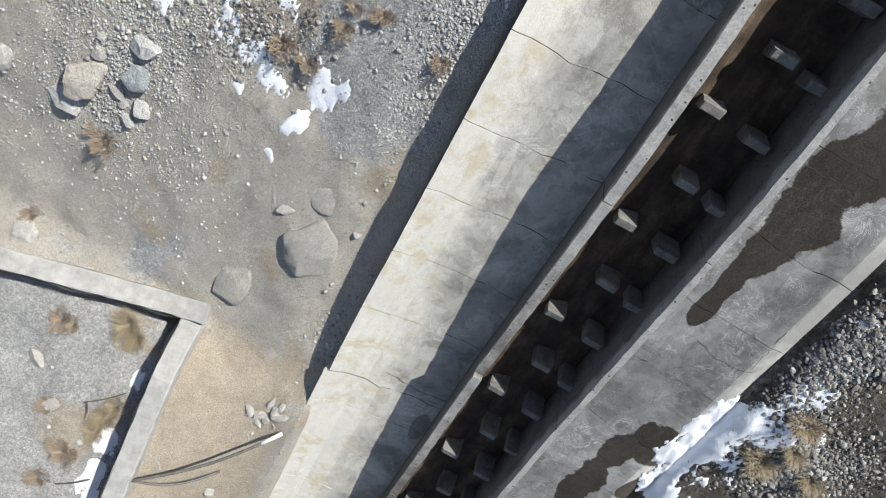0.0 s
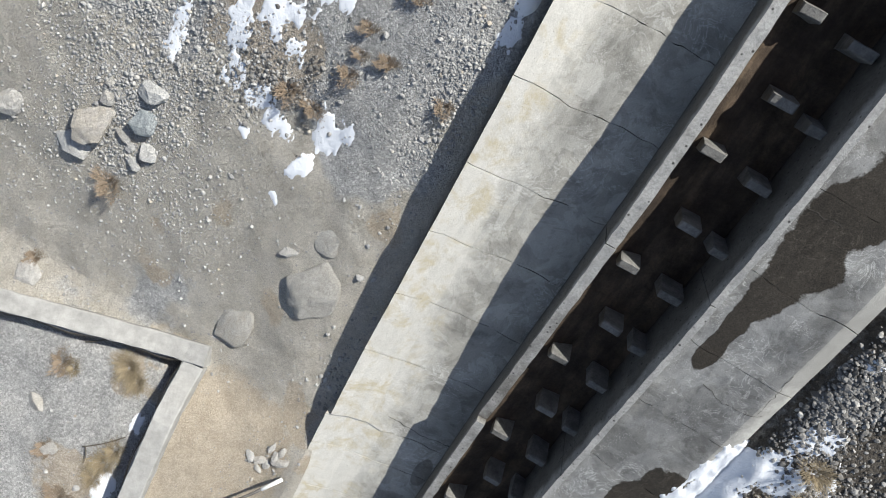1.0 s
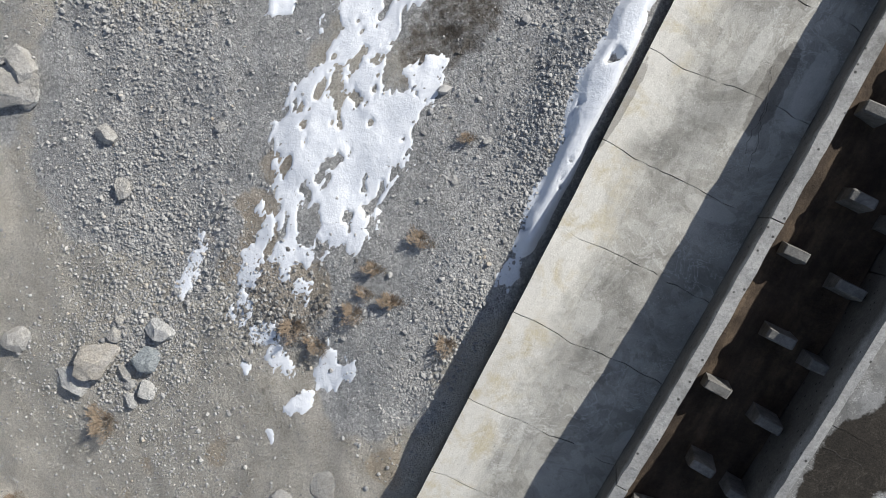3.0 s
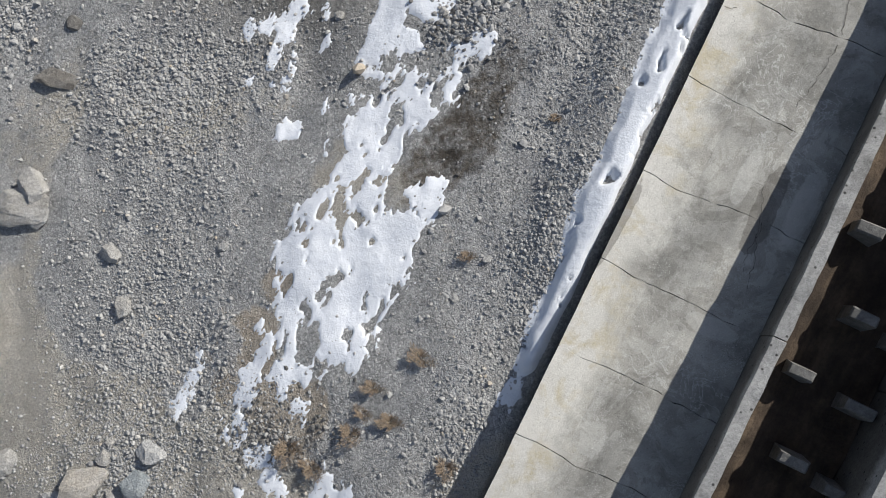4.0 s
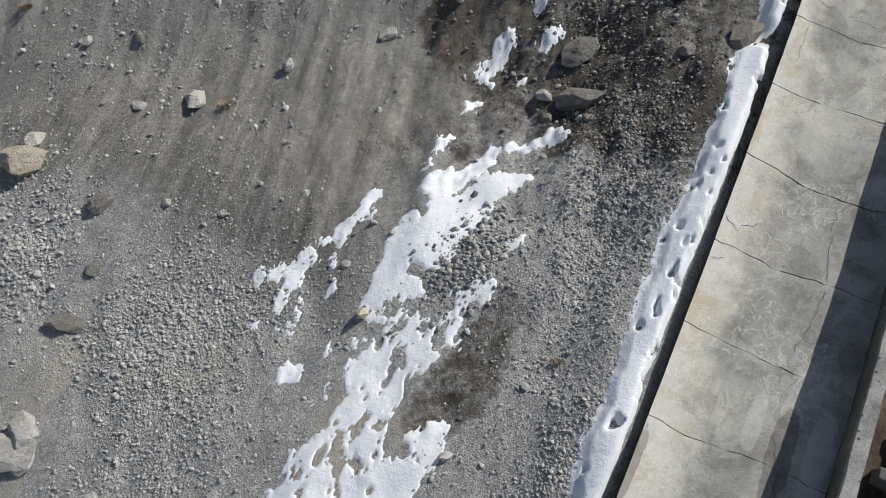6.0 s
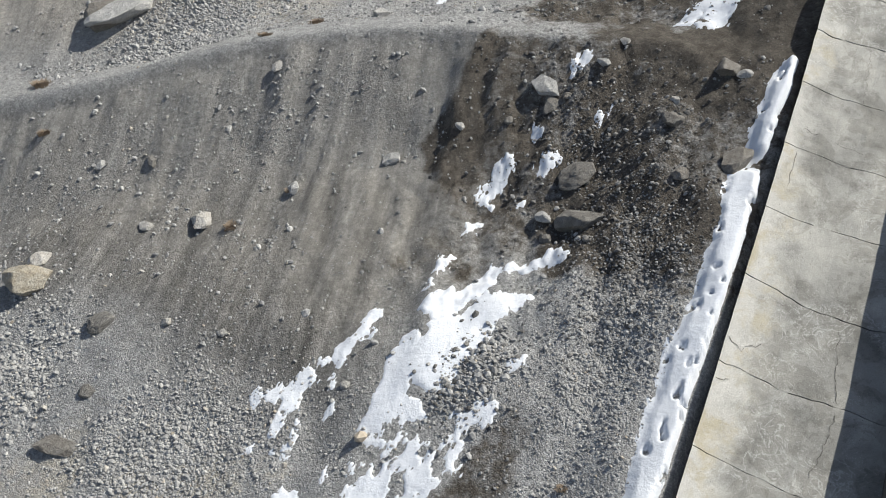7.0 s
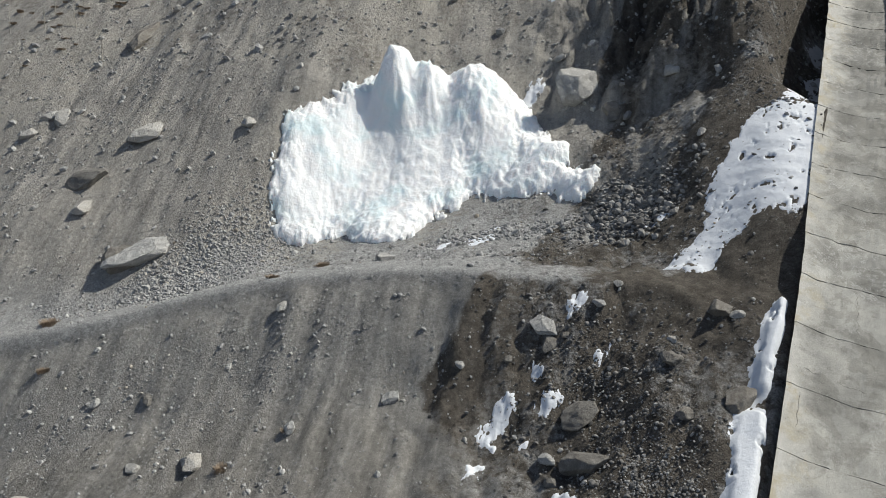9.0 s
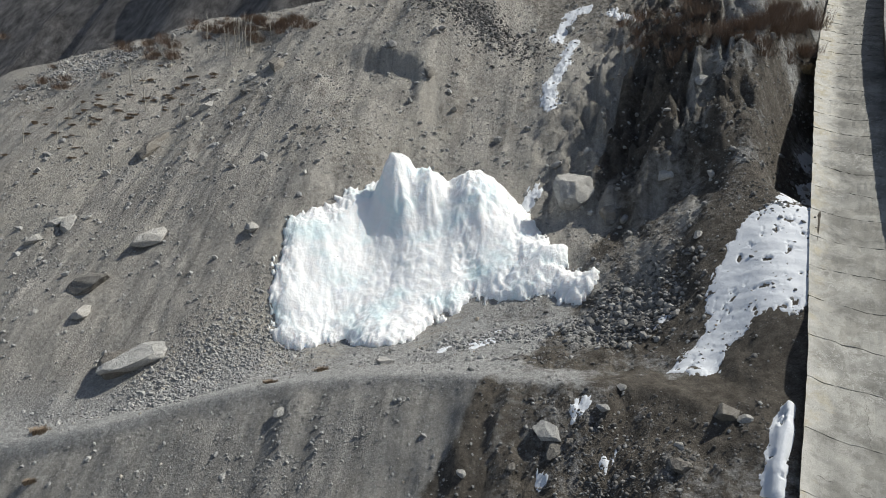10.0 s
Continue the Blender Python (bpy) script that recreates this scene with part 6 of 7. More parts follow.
rubble(8.33, 31.73, 1.96, 1.96, -0.40, 2200, 0.085, DARK_GRAVEL, "field of coarse dark damp rubble", 243)
rubble(-10.84, 33.68, 4.49, 1.68, 0.60, 4200, 0.050, GRAVEL, "field of coarse broken stones on the slope", 246)
rubble(2.84, 56.87, 4.19, 1.86, -0.30, 2200, 0.075, DARK_GRAVEL, "field of coarse dark damp rubble", 249)
rubble(2.93, 32.74, 2.98, 0.74, 0.00, 700, 0.070, GRAVEL, "field of coarse broken stones on the slope", 252)
rubble(-11.39, 32.23, 2.87, 0.91, 0.60, 900, 0.045, GRAVEL, "field of coarse broken stones on the slope", 255)
rubble(9.74, -2.77, 0.95, 1.43, -0.60, 3200, 0.042, DARK_GRAVEL, "field of coarse dark damp rubble", 258)
rubble(9.83, -5.96, 1.59, 1.24, 0.00, 2600, 0.042, DARK_GRAVEL, "field of coarse dark damp rubble", 261)
rubble(-8.63, 5.24, 4.07, 1.77, 0.30, 4200, 0.028, GRAVEL, "field of coarse broken stones on the slope", 264)
rubble(-4.48, 5.58, 1.57, 0.94, 0.00, 900, 0.035, DARK_GRAVEL, "field of coarse dark damp rubble", 267)
rubble(-30.28, 61.56, 6.83, 3.91, 0.00, 2200, 0.085, GRAVEL, "field of coarse broken stones on the slope", 270)
rubble(4.91, 22.38, 3.49, 2.91, 0.00, 1500, 0.036, DARK_GRAVEL, "field of coarse dark damp rubble", 273)
rubble(-6.17, 26.43, 8.68, 2.97, 0.00, 900, 0.040, GRAVEL, "field of coarse broken stones on the slope", 276)
rubble(-8.10, 2.41, 4.57, 3.29, 0.00, 1800, 0.025, GRAVEL, "field of coarse broken stones on the slope", 279)
rubble(-3.03, -3.46, 1.18, 2.75, -0.50, 900, 0.035, GRAVEL, "field of coarse broken stones on the slope", 282)
rubble(4.06, 14.60, 1.82, 3.48, -0.50, 3600, 0.030, GRAVEL, "field of coarse broken stones on the slope", 301)
rubble(5.31, 17.13, 1.30, 2.60, -0.50, 1800, 0.034, DARK_GRAVEL, "field of coarse dark damp rubble", 304)
rubble(5.26, 19.11, 2.25, 3.46, -0.30, 1100, 0.030, DARK_GRAVEL, "field of coarse dark damp rubble", 307)
rubble(0.55, 15.25, 0.93, 1.24, -0.50, 900, 0.040, DARK_GRAVEL, "field of coarse dark damp rubble", 310)
planted(RUST_TUFT, -10.13, 3.31, 1.14, "low russet dry grass cushion on the gravel", "dry grass")
planted(RUST_TUFT, -4.04, 5.36, 0.93, "low russet dry grass cushion on the gravel", "dry grass")
planted(RUST_TUFT, -3.40, 4.87, 0.74, "low russet dry grass cushion on the gravel", "dry grass")
planted(RUST_TUFT, -2.35, 5.54, 0.78, "low russet dry grass cushion on the gravel", "dry grass")
planted(RUST_TUFT, -1.33, 5.69, 0.58, "low russet dry grass cushion on the gravel", "dry grass")
planted(RUST_TUFT, -12.96, -2.39, 0.97, "low russet dry grass cushion on the gravel", "dry grass")
planted(RUST_TUFT, -13.36, -7.18, 1.12, "low russet dry grass cushion on the gravel", "dry grass")
planted(RUST_TUFT, -13.72, -5.42, 0.83, "low russet dry grass cushion on the gravel", "dry grass")
planted(RUST_TUFT, -13.49, 1.17, 0.69, "low russet dry grass cushion on the gravel", "dry grass")
planted(RUST_TUFT, -14.37, -8.13, 0.86, "low russet dry grass cushion on the gravel", "dry grass")
planted(RUST_TUFT, 0.06, 4.70, 0.70, "low russet dry grass cushion on the gravel", "dry grass")
planted(STRAW_TUFT, -10.68, -2.59, 1.00, "sprawling straw-coloured dry grass tuft", "dry grass")
planted(STRAW_TUFT, -10.44, -3.08, 0.82, "sprawling straw-coloured dry grass tuft", "dry grass")
planted(STRAW_TUFT, -11.74, -5.91, 0.92, "sprawling straw-coloured dry grass tuft", "dry grass")
planted(STRAW_TUFT, -11.31, -5.50, 0.73, "sprawling straw-coloured dry grass tuft", "dry grass")
planted(STRAW_TUFT, -12.58, -2.59, 0.55, "sprawling straw-coloured dry grass tuft", "dry grass")
planted(STRAW_TUFT, -12.18, -6.43, 0.75, "sprawling straw-coloured dry grass tuft", "dry grass")
planted(STRAW_TUFT, 9.50, -4.65, 0.83, "sprawling straw-coloured dry grass tuft", "dry grass")
planted(STRAW_TUFT, 8.79, -5.80, 0.93, "sprawling straw-coloured dry grass tuft", "dry grass")
planted(STRAW_TUFT, 10.05, -6.31, 0.80, "sprawling straw-coloured dry grass tuft", "dry grass")
planted(STRAW_TUFT, 9.44, -5.45, 0.69, "sprawling straw-coloured dry grass tuft", "dry grass")
planted(RUST_TUFT, -0.56, 7.00, 0.68, "low russet dry grass cushion on the gravel", "dry grass")
planted(RUST_TUFT, -1.32, 5.71, 0.64, "low russet dry grass cushion on the gravel", "dry grass")
planted(RUST_TUFT, -1.76, 6.45, 0.58, "low russet dry grass cushion on the gravel", "dry grass")
planted(RUST_TUFT, 2.83, 12.01, 0.37, "low russet dry grass cushion on the gravel", "dry grass")
planted(RUST_TUFT, -2.04, 5.94, 0.53, "low russet dry grass cushion on the gravel", "dry grass")
planted(RUST_TUFT, 0.63, 9.15, 0.45, "low russet dry grass cushion on the gravel", "dry grass")
planted(RUST_TUFT, -16.17, 27.61, 0.69, "low russet dry grass cushion on the gravel", "dry grass")
planted(RUST_TUFT, -7.39, 21.96, 0.61, "low russet dry grass cushion on the gravel", "dry grass")
planted(RUST_TUFT, -5.40, 23.13, 0.49, "low russet dry grass cushion on the gravel", "dry grass")
planted(RUST_TUFT, -17.07, 29.94, 1.01, "low russet dry grass cushion on the gravel", "dry grass")
planted(RUST_TUFT, -5.35, 30.91, 0.68, "low russet dry grass cushion on the gravel", "dry grass")
planted(RUST_TUFT, -7.30, 29.89, 0.59, "low russet dry grass cushion on the gravel", "dry grass")
planted(STRAW_TUFT, 24.81, 49.80, 1.87, "sprawling straw-coloured dry grass tuft", "dry grass")
planted(BRUSH, 15.48, 47.97, 1.00, "tangle of bare brown brushwood on the slope", "brushwood", "brushwood by the chute")
planted(BRUSH, 18.08, 44.07, 0.71, "tangle of bare brown brushwood on the slope", "brushwood", "brushwood by the chute")
planted(BRUSH, 13.40, 49.77, 0.93, "tangle of bare brown brushwood on the slope", "brushwood", "brushwood by the chute")
planted(BRUSH, 14.56, 45.18, 0.99, "tangle of bare brown brushwood on the slope", "brushwood", "brushwood by the chute")
planted(BRUSH, 22.77, 48.93, 1.14, "tangle of bare brown brushwood on the slope", "brushwood", "brushwood by the chute")
planted(BRUSH, 14.77, 48.96, 1.33, "tangle of bare brown brushwood on the slope", "brushwood", "brushwood by the chute")
planted(BRUSH, 17.30, 44.25, 1.06, "tangle of bare brown brushwood on the slope", "brushwood", "brushwood by the chute")
planted(BRUSH, 13.95, 49.59, 1.15, "tangle of bare brown brushwood on the slope", "brushwood", "brushwood by the chute")
planted(BRUSH, 17.31, 51.33, 1.44, "tangle of bare brown brushwood on the slope", "brushwood", "brushwood by the chute")
planted(BRUSH, 16.72, 44.11, 1.20, "tangle of bare brown brushwood on the slope", "brushwood", "brushwood by the chute")
planted(BRUSH, 18.90, 43.26, 0.89, "tangle of bare brown brushwood on the slope", "brushwood", "brushwood by the chute")
planted(BRUSH, 21.67, 47.42, 1.30, "tangle of bare brown brushwood on the slope", "brushwood", "brushwood by the chute")
planted(BRUSH, 24.37, 51.32, 0.88, "tangle of bare brown brushwood on the slope", "brushwood", "brushwood by the chute")
planted(BRUSH, 14.52, 45.63, 0.98, "tangle of bare brown brushwood on the slope", "brushwood", "brushwood by the chute")
planted(BRUSH, 18.49, 44.53, 1.00, "tangle of bare brown brushwood on the slope", "brushwood", "brushwood by the chute")
planted(BRUSH, 16.66, 46.58, 1.12, "tangle of bare brown brushwood on the slope", "brushwood", "brushwood by the chute")
planted(BRUSH, 17.70, 43.62, 1.04, "tangle of bare brown brushwood on the slope", "brushwood", "brushwood by the chute")
planted(BRUSH, 24.48, 50.15, 1.38, "tangle of bare brown brushwood on the slope", "brushwood", "brushwood by the chute")
planted(BRUSH, 19.32, 45.41, 1.24, "tangle of bare brown brushwood on the slope", "brushwood", "brushwood by the chute")
planted(BRUSH, 25.19, 50.71, 1.14, "tangle of bare brown brushwood on the slope", "brushwood", "brushwood by the chute")
planted(BRUSH, 19.98, 45.85, 1.22, "tangle of bare brown brushwood on the slope", "brushwood", "brushwood by the chute")
planted(BRUSH, 17.97, 44.67, 0.75, "tangle of bare brown brushwood on the slope", "brushwood", "brushwood by the chute")
planted(BRUSH, 22.37, 47.55, 0.75, "tangle of bare brown brushwood on the slope", "brushwood", "brushwood by the chute")
planted(BRUSH, 21.71, 47.53, 0.82, "tangle of bare brown brushwood on the slope", "brushwood", "brushwood by the chute")
planted(BRUSH, 15.32, 45.56, 1.25, "tangle of bare brown brushwood on the slope", "brushwood", "brushwood by the chute")
planted(BRUSH, 14.10, 51.03, 0.81, "tangle of bare brown brushwood on the slope", "brushwood", "brushwood by the chute")
planted(BRUSH, 19.86, 45.46, 1.24, "tangle of bare brown brushwood on the slope", "brushwood", "brushwood by the chute")
planted(BRUSH, 26.25, 52.52, 1.52, "tangle of bare brown brushwood on the slope", "brushwood", "brushwood by the chute")
planted(BRUSH, 17.14, 50.52, 1.24, "tangle of bare brown brushwood on the slope", "brushwood", "brushwood by the chute")
planted(BRUSH, 15.04, 55.11, 1.13, "tangle of bare brown brushwood on the slope", "brushwood", "brushwood by the chute")
planted(BRUSH, 18.51, 45.03, 0.74, "tangle of bare brown brushwood on the slope", "brushwood", "brushwood by the chute")
planted(BRUSH, 23.83, 50.41, 1.39, "tangle of bare brown brushwood on the slope", "brushwood", "brushwood by the chute")
planted(BRUSH, 24.41, 50.89, 1.08, "tangle of bare brown brushwood on the slope", "brushwood", "brushwood by the chute")
planted(BRUSH, 17.31, 44.37, 1.03, "tangle of bare brown brushwood on the slope", "brushwood", "brushwood by the chute")
planted(BRUSH, 17.65, 44.20, 1.23, "tangle of bare brown brushwood on the slope", "brushwood", "brushwood by the chute")
planted(BRUSH, 17.26, 44.63, 1.14, "tangle of bare brown brushwood on the slope", "brushwood", "brushwood by the chute")
planted(BRUSH, 16.10, 49.99, 1.46, "tangle of bare brown brushwood on the slope", "brushwood", "brushwood by the chute")
planted(BRUSH, 17.36, 44.49, 0.70, "tangle of bare brown brushwood on the slope", "brushwood", "brushwood by the chute")
planted(BRUSH, 16.31, 44.70, 0.72, "tangle of bare brown brushwood on the slope", "brushwood", "brushwood by the chute")
planted(BRUSH, 18.17, 44.00, 0.71, "tangle of bare brown brushwood on the slope", "brushwood", "brushwood by the chute")
planted(BRUSH, 18.38, 44.22, 1.09, "tangle of bare brown brushwood on the slope", "brushwood", "brushwood by the chute")
planted(BRUSH, 15.74, 44.96, 1.16, "tangle of bare brown brushwood on the slope", "brushwood", "brushwood by the chute")
planted(BRUSH, 15.33, 56.63, 1.35, "tangle of bare brown brushwood on the slope", "brushwood", "brushwood by the chute")
planted(BRUSH, 26.32, 53.14, 1.16, "tangle of bare brown brushwood on the slope", "brushwood", "brushwood by the chute")
planted(BRUSH, 18.16, 44.62, 0.92, "tangle of bare brown brushwood on the slope", "brushwood", "brushwood by the chute")
planted(BRUSH, 16.27, 47.81, 1.15, "tangle of bare brown brushwood on the slope", "brushwood", "brushwood by the chute")
planted(BRUSH, -31.13, 58.68, 0.61, "tangle of bare brown brushwood on the slope", "brushwood", "brushwood on the ridge")
planted(BRUSH, -26.56, 57.56, 0.70, "tangle of bare brown brushwood on the slope", "brushwood", "brushwood on the ridge")
planted(BRUSH, -24.63, 61.33, 0.80, "tangle of bare brown brushwood on the slope", "brushwood", "brushwood on the ridge")
planted(BRUSH, -26.75, 62.38, 0.74, "tangle of bare brown brushwood on the slope", "brushwood", "brushwood on the ridge")
planted(BRUSH, -23.24, 58.91, 0.64, "tangle of bare brown brushwood on the slope", "brushwood", "brushwood on the ridge")
planted(BRUSH, -30.41, 58.36, 0.86, "tangle of bare brown brushwood on the slope", "brushwood", "brushwood on the ridge")
planted(BRUSH, -33.12, 60.27, 0.73, "tangle of bare brown brushwood on the slope", "brushwood", "brushwood on the ridge")
planted(BRUSH, -25.26, 63.03, 0.72, "tangle of bare brown brushwood on the slope", "brushwood", "brushwood on the ridge")
planted(BRUSH, -23.97, 59.78, 0.74, "tangle of bare brown brushwood on the slope", "brushwood", "brushwood on the ridge")
planted(BRUSH, -35.18, 61.27, 0.80, "tangle of bare brown brushwood on the slope", "brushwood", "brushwood on the ridge")
planted(BRUSH, -30.87, 59.54, 0.85, "tangle of bare brown brushwood on the slope", "brushwood", "brushwood on the ridge")
planted(BRUSH, -22.34, 60.08, 1.07, "tangle of bare brown brushwood on the slope", "brushwood", "brushwood on the ridge")
planted(BRUSH, -23.22, 60.77, 1.08, "tangle of bare brown brushwood on the slope", "brushwood", "brushwood on the ridge")
planted(BRUSH, -21.64, 58.40, 0.99, "tangle of bare brown brushwood on the slope", "brushwood", "brushwood on the ridge")
planted(BRUSH, -28.57, 65.30, 0.76, "tangle of bare brown brushwood on the slope", "brushwood", "brushwood on the ridge")
planted(BRUSH, -32.83, 59.79, 0.79, "tangle of bare brown brushwood on the slope", "brushwood", "brushwood on the ridge")
planted(BRUSH, -23.37, 58.35, 0.91, "tangle of bare brown brushwood on the slope", "brushwood", "brushwood on the ridge")
planted(BRUSH, -21.88, 58.93, 0.86, "tangle of bare brown brushwood on the slope", "brushwood", "brushwood on the ridge")
planted(BRUSH, -131.86, 218.62, 2.98, "tangle of bare brown brushwood on the slope", "brushwood", "brushwood on the ridge")
planted(BRUSH, -28.05, 64.10, 1.09, "tangle of bare brown brushwood on the slope", "brushwood", "brushwood on the ridge")
planted(BRUSH, -13.94, 61.33, 0.62, "tangle of bare brown brushwood on the slope", "brushwood", "brushwood on the ridge")
planted(BRUSH, -11.59, 60.11, 0.87, "tangle of bare brown brushwood on the slope", "brushwood", "brushwood on the ridge")
planted(BRUSH, -16.49, 62.61, 0.78, "tangle of bare brown brushwood on the slope", "brushwood", "brushwood on the ridge")
planted(BRUSH, -12.23, 61.46, 0.89, "tangle of bare brown brushwood on the slope", "brushwood", "brushwood on the ridge")
planted(BRUSH, -10.84, 58.74, 0.87, "tangle of bare brown brushwood on the slope", "brushwood", "brushwood on the ridge")
planted(BRUSH, -19.19, 61.62, 0.93, "tangle of bare brown brushwood on the slope", "brushwood", "brushwood on the ridge")
planted(BRUSH, -19.34, 63.33, 0.65, "tangle of bare brown brushwood on the slope", "brushwood", "brushwood on the ridge")
planted(BRUSH, -14.64, 61.21, 0.73, "tangle of bare brown brushwood on the slope", "brushwood", "brushwood on the ridge")
planted(BRUSH, -12.74, 62.30, 0.53, "tangle of bare brown brushwood on the slope", "brushwood", "brushwood on the ridge")
planted(BRUSH, -18.96, 64.35, 0.55, "tangle of bare brown brushwood on the slope", "brushwood", "brushwood on the ridge")
planted(BRUSH, -10.35, 58.42, 0.51, "tangle of bare brown brushwood on the slope", "brushwood", "brushwood on the ridge")
planted(BRUSH, -14.96, 61.69, 0.66, "tangle of bare brown brushwood on the slope", "brushwood", "brushwood on the ridge")
planted(BRUSH, -16.03, 60.77, 0.78, "tangle of bare brown brushwood on the slope", "brushwood", "brushwood on the ridge")
planted(BRUSH, -16.41, 62.62, 0.67, "tangle of bare brown brushwood on the slope", "brushwood", "brushwood on the ridge")
planted(BRUSH, -18.20, 61.64, 0.86, "tangle of bare brown brushwood on the slope", "brushwood", "brushwood on the ridge")
planted(BRUSH, -16.38, 63.16, 0.60, "tangle of bare brown brushwood on the slope", "brushwood", "brushwood on the ridge")
planted(BRUSH, -15.86, 60.87, 0.88, "tangle of bare brown brushwood on the slope", "brushwood", "brushwood on the ridge")
planted(BRUSH, -15.63, 60.16, 0.79, "tangle of bare brown brushwood on the slope", "brushwood", "brushwood on the ridge")
planted(BRUSH, -15.56, 61.63, 0.75, "tangle of bare brown brushwood on the slope", "brushwood", "brushwood on the ridge")
planted(BRUSH, -13.07, 60.81, 0.83, "tangle of bare brown brushwood on the slope", "brushwood", "brushwood on the ridge")
planted(BRUSH, -15.41, 62.08, 0.77, "tangle of bare brown brushwood on the slope", "brushwood", "brushwood on the ridge")
planted(BRUSH, -13.42, 62.22, 0.72, "tangle of bare brown brushwood on the slope", "brushwood", "brushwood on the ridge")
planted(BRUSH, -15.16, 59.80, 0.94, "tangle of bare brown brushwood on the slope", "brushwood", "brushwood on the ridge")
planted(BRUSH, -15.59, 59.84, 0.87, "tangle of bare brown brushwood on the slope", "brushwood", "brushwood on the ridge")
planted(BRUSH, -17.02, 61.67, 0.56, "tangle of bare brown brushwood on the slope", "brushwood", "brushwood on the ridge")
planted(BRUSH, -11.90, 59.59, 0.91, "tangle of bare brown brushwood on the slope", "brushwood", "brushwood on the ridge")
planted(RUST_TUFT, -19.31, 53.69, 0.55, "low russet dry grass cushion on the gravel", "dry grass", "tufts on the far slope")
planted(RUST_TUFT, -28.94, 52.92, 0.41, "low russet dry grass cushion on the gravel", "dry grass", "tufts on the far slope")
planted(RUST_TUFT, -25.54, 58.61, 0.42, "low russet dry grass cushion on the gravel", "dry grass", "tufts on the far slope")
planted(RUST_TUFT, -23.20, 59.11, 0.71, "low russet dry grass cushion on the gravel", "dry grass", "tufts on the far slope")
planted(RUST_TUFT, -25.19, 49.05, 0.62, "low russet dry grass cushion on the gravel", "dry grass", "tufts on the far slope")
planted(RUST_TUFT, -17.98, 54.73, 0.37, "low russet dry grass cushion on the gravel", "dry grass", "tufts on the far slope")
planted(RUST_TUFT, -20.66, 53.78, 0.39, "low russet dry grass cushion on the gravel", "dry grass", "tufts on the far slope")
planted(RUST_TUFT, -19.12, 56.43, 0.49, "low russet dry grass cushion on the gravel", "dry grass", "tufts on the far slope")
planted(RUST_TUFT, -21.61, 54.13, 0.42, "low russet dry grass cushion on the gravel", "dry grass", "tufts on the far slope")
planted(RUST_TUFT, -25.23, 49.79, 0.47, "low russet dry grass cushion on the gravel", "dry grass", "tufts on the far slope")
planted(RUST_TUFT, -26.39, 52.70, 0.51, "low russet dry grass cushion on the gravel", "dry grass", "tufts on the far slope")
planted(RUST_TUFT, -27.06, 47.95, 0.47, "low russet dry grass cushion on the gravel", "dry grass", "tufts on the far slope")
planted(RUST_TUFT, -23.29, 54.15, 0.63, "low russet dry grass cushion on the gravel", "dry grass", "tufts on the far slope")
planted(RUST_TUFT, -22.07, 54.17, 0.59, "low russet dry grass cushion on the gravel", "dry grass", "tufts on the far slope")
planted(RUST_TUFT, -23.03, 58.79, 0.68, "low russet dry grass cushion on the gravel", "dry grass", "tufts on the far slope")
planted(RUST_TUFT, -19.42, 56.36, 0.63, "low russet dry grass cushion on the gravel", "dry grass", "tufts on the far slope")
planted(RUST_TUFT, -30.13, 53.54, 0.57, "low russet dry grass cushion on the gravel", "dry grass", "tufts on the far slope")
planted(RUST_TUFT, -27.23, 50.95, 0.68, "low russet dry grass cushion on the gravel", "dry grass", "tufts on the far slope")
planted(RUST_TUFT, -24.89, 51.48, 0.64, "low russet dry grass cushion on the gravel", "dry grass", "tufts on the far slope")
planted(RUST_TUFT, -25.39, 55.28, 0.38, "low russet dry grass cushion on the gravel", "dry grass", "tufts on the far slope")
planted(RUST_TUFT, -25.79, 54.51, 0.50, "low russet dry grass cushion on the gravel", "dry grass", "tufts on the far slope")
planted(RUST_TUFT, -24.73, 52.81, 0.71, "low russet dry grass cushion on the gravel", "dry grass", "tufts on the far slope")
planted(RUST_TUFT, -23.60, 52.67, 0.65, "low russet dry grass cushion on the gravel", "dry grass", "tufts on the far slope")
planted(RUST_TUFT, -20.16, 55.31, 0.63, "low russet dry grass cushion on the gravel", "dry grass", "tufts on the far slope")
planted(RUST_TUFT, -20.38, 54.51, 0.70, "low russet dry grass cushion on the gravel", "dry grass", "tufts on the far slope")
planted(RUST_TUFT, -27.03, 54.69, 0.63, "low russet dry grass cushion on the gravel", "dry grass", "tufts on the far slope")
planted(RUST_TUFT, -18.50, 51.93, 0.42, "low russet dry grass cushion on the gravel", "dry grass", "tufts on the far slope")
planted(RUST_TUFT, -30.24, 53.70, 0.61, "low russet dry grass cushion on the gravel", "dry grass", "tufts on the far slope")
planted(RUST_TUFT, -17.75, 56.37, 0.68, "low russet dry grass cushion on the gravel", "dry grass", "tufts on the far slope")
planted(RUST_TUFT, -25.89, 50.52, 0.37, "low russet dry grass cushion on the gravel", "dry grass", "tufts on the far slope")
planted(RUST_TUFT, -26.31, 50.45, 0.47, "low russet dry grass cushion on the gravel", "dry grass", "tufts on the far slope")
planted(RUST_TUFT, -22.95, 55.63, 0.49, "low russet dry grass cushion on the gravel", "dry grass", "tufts on the far slope")
planted(RUST_TUFT, -25.38, 53.72, 0.57, "low russet dry grass cushion on the gravel", "dry grass", "tufts on the far slope")
planted(RUST_TUFT, -19.67, 56.31, 0.41, "low russet dry grass cushion on the gravel", "dry grass", "tufts on the far slope")
planted(RUST_TUFT, -26.03, 52.77, 0.67, "low russet dry grass cushion on the gravel", "dry grass", "tufts on the far slope")
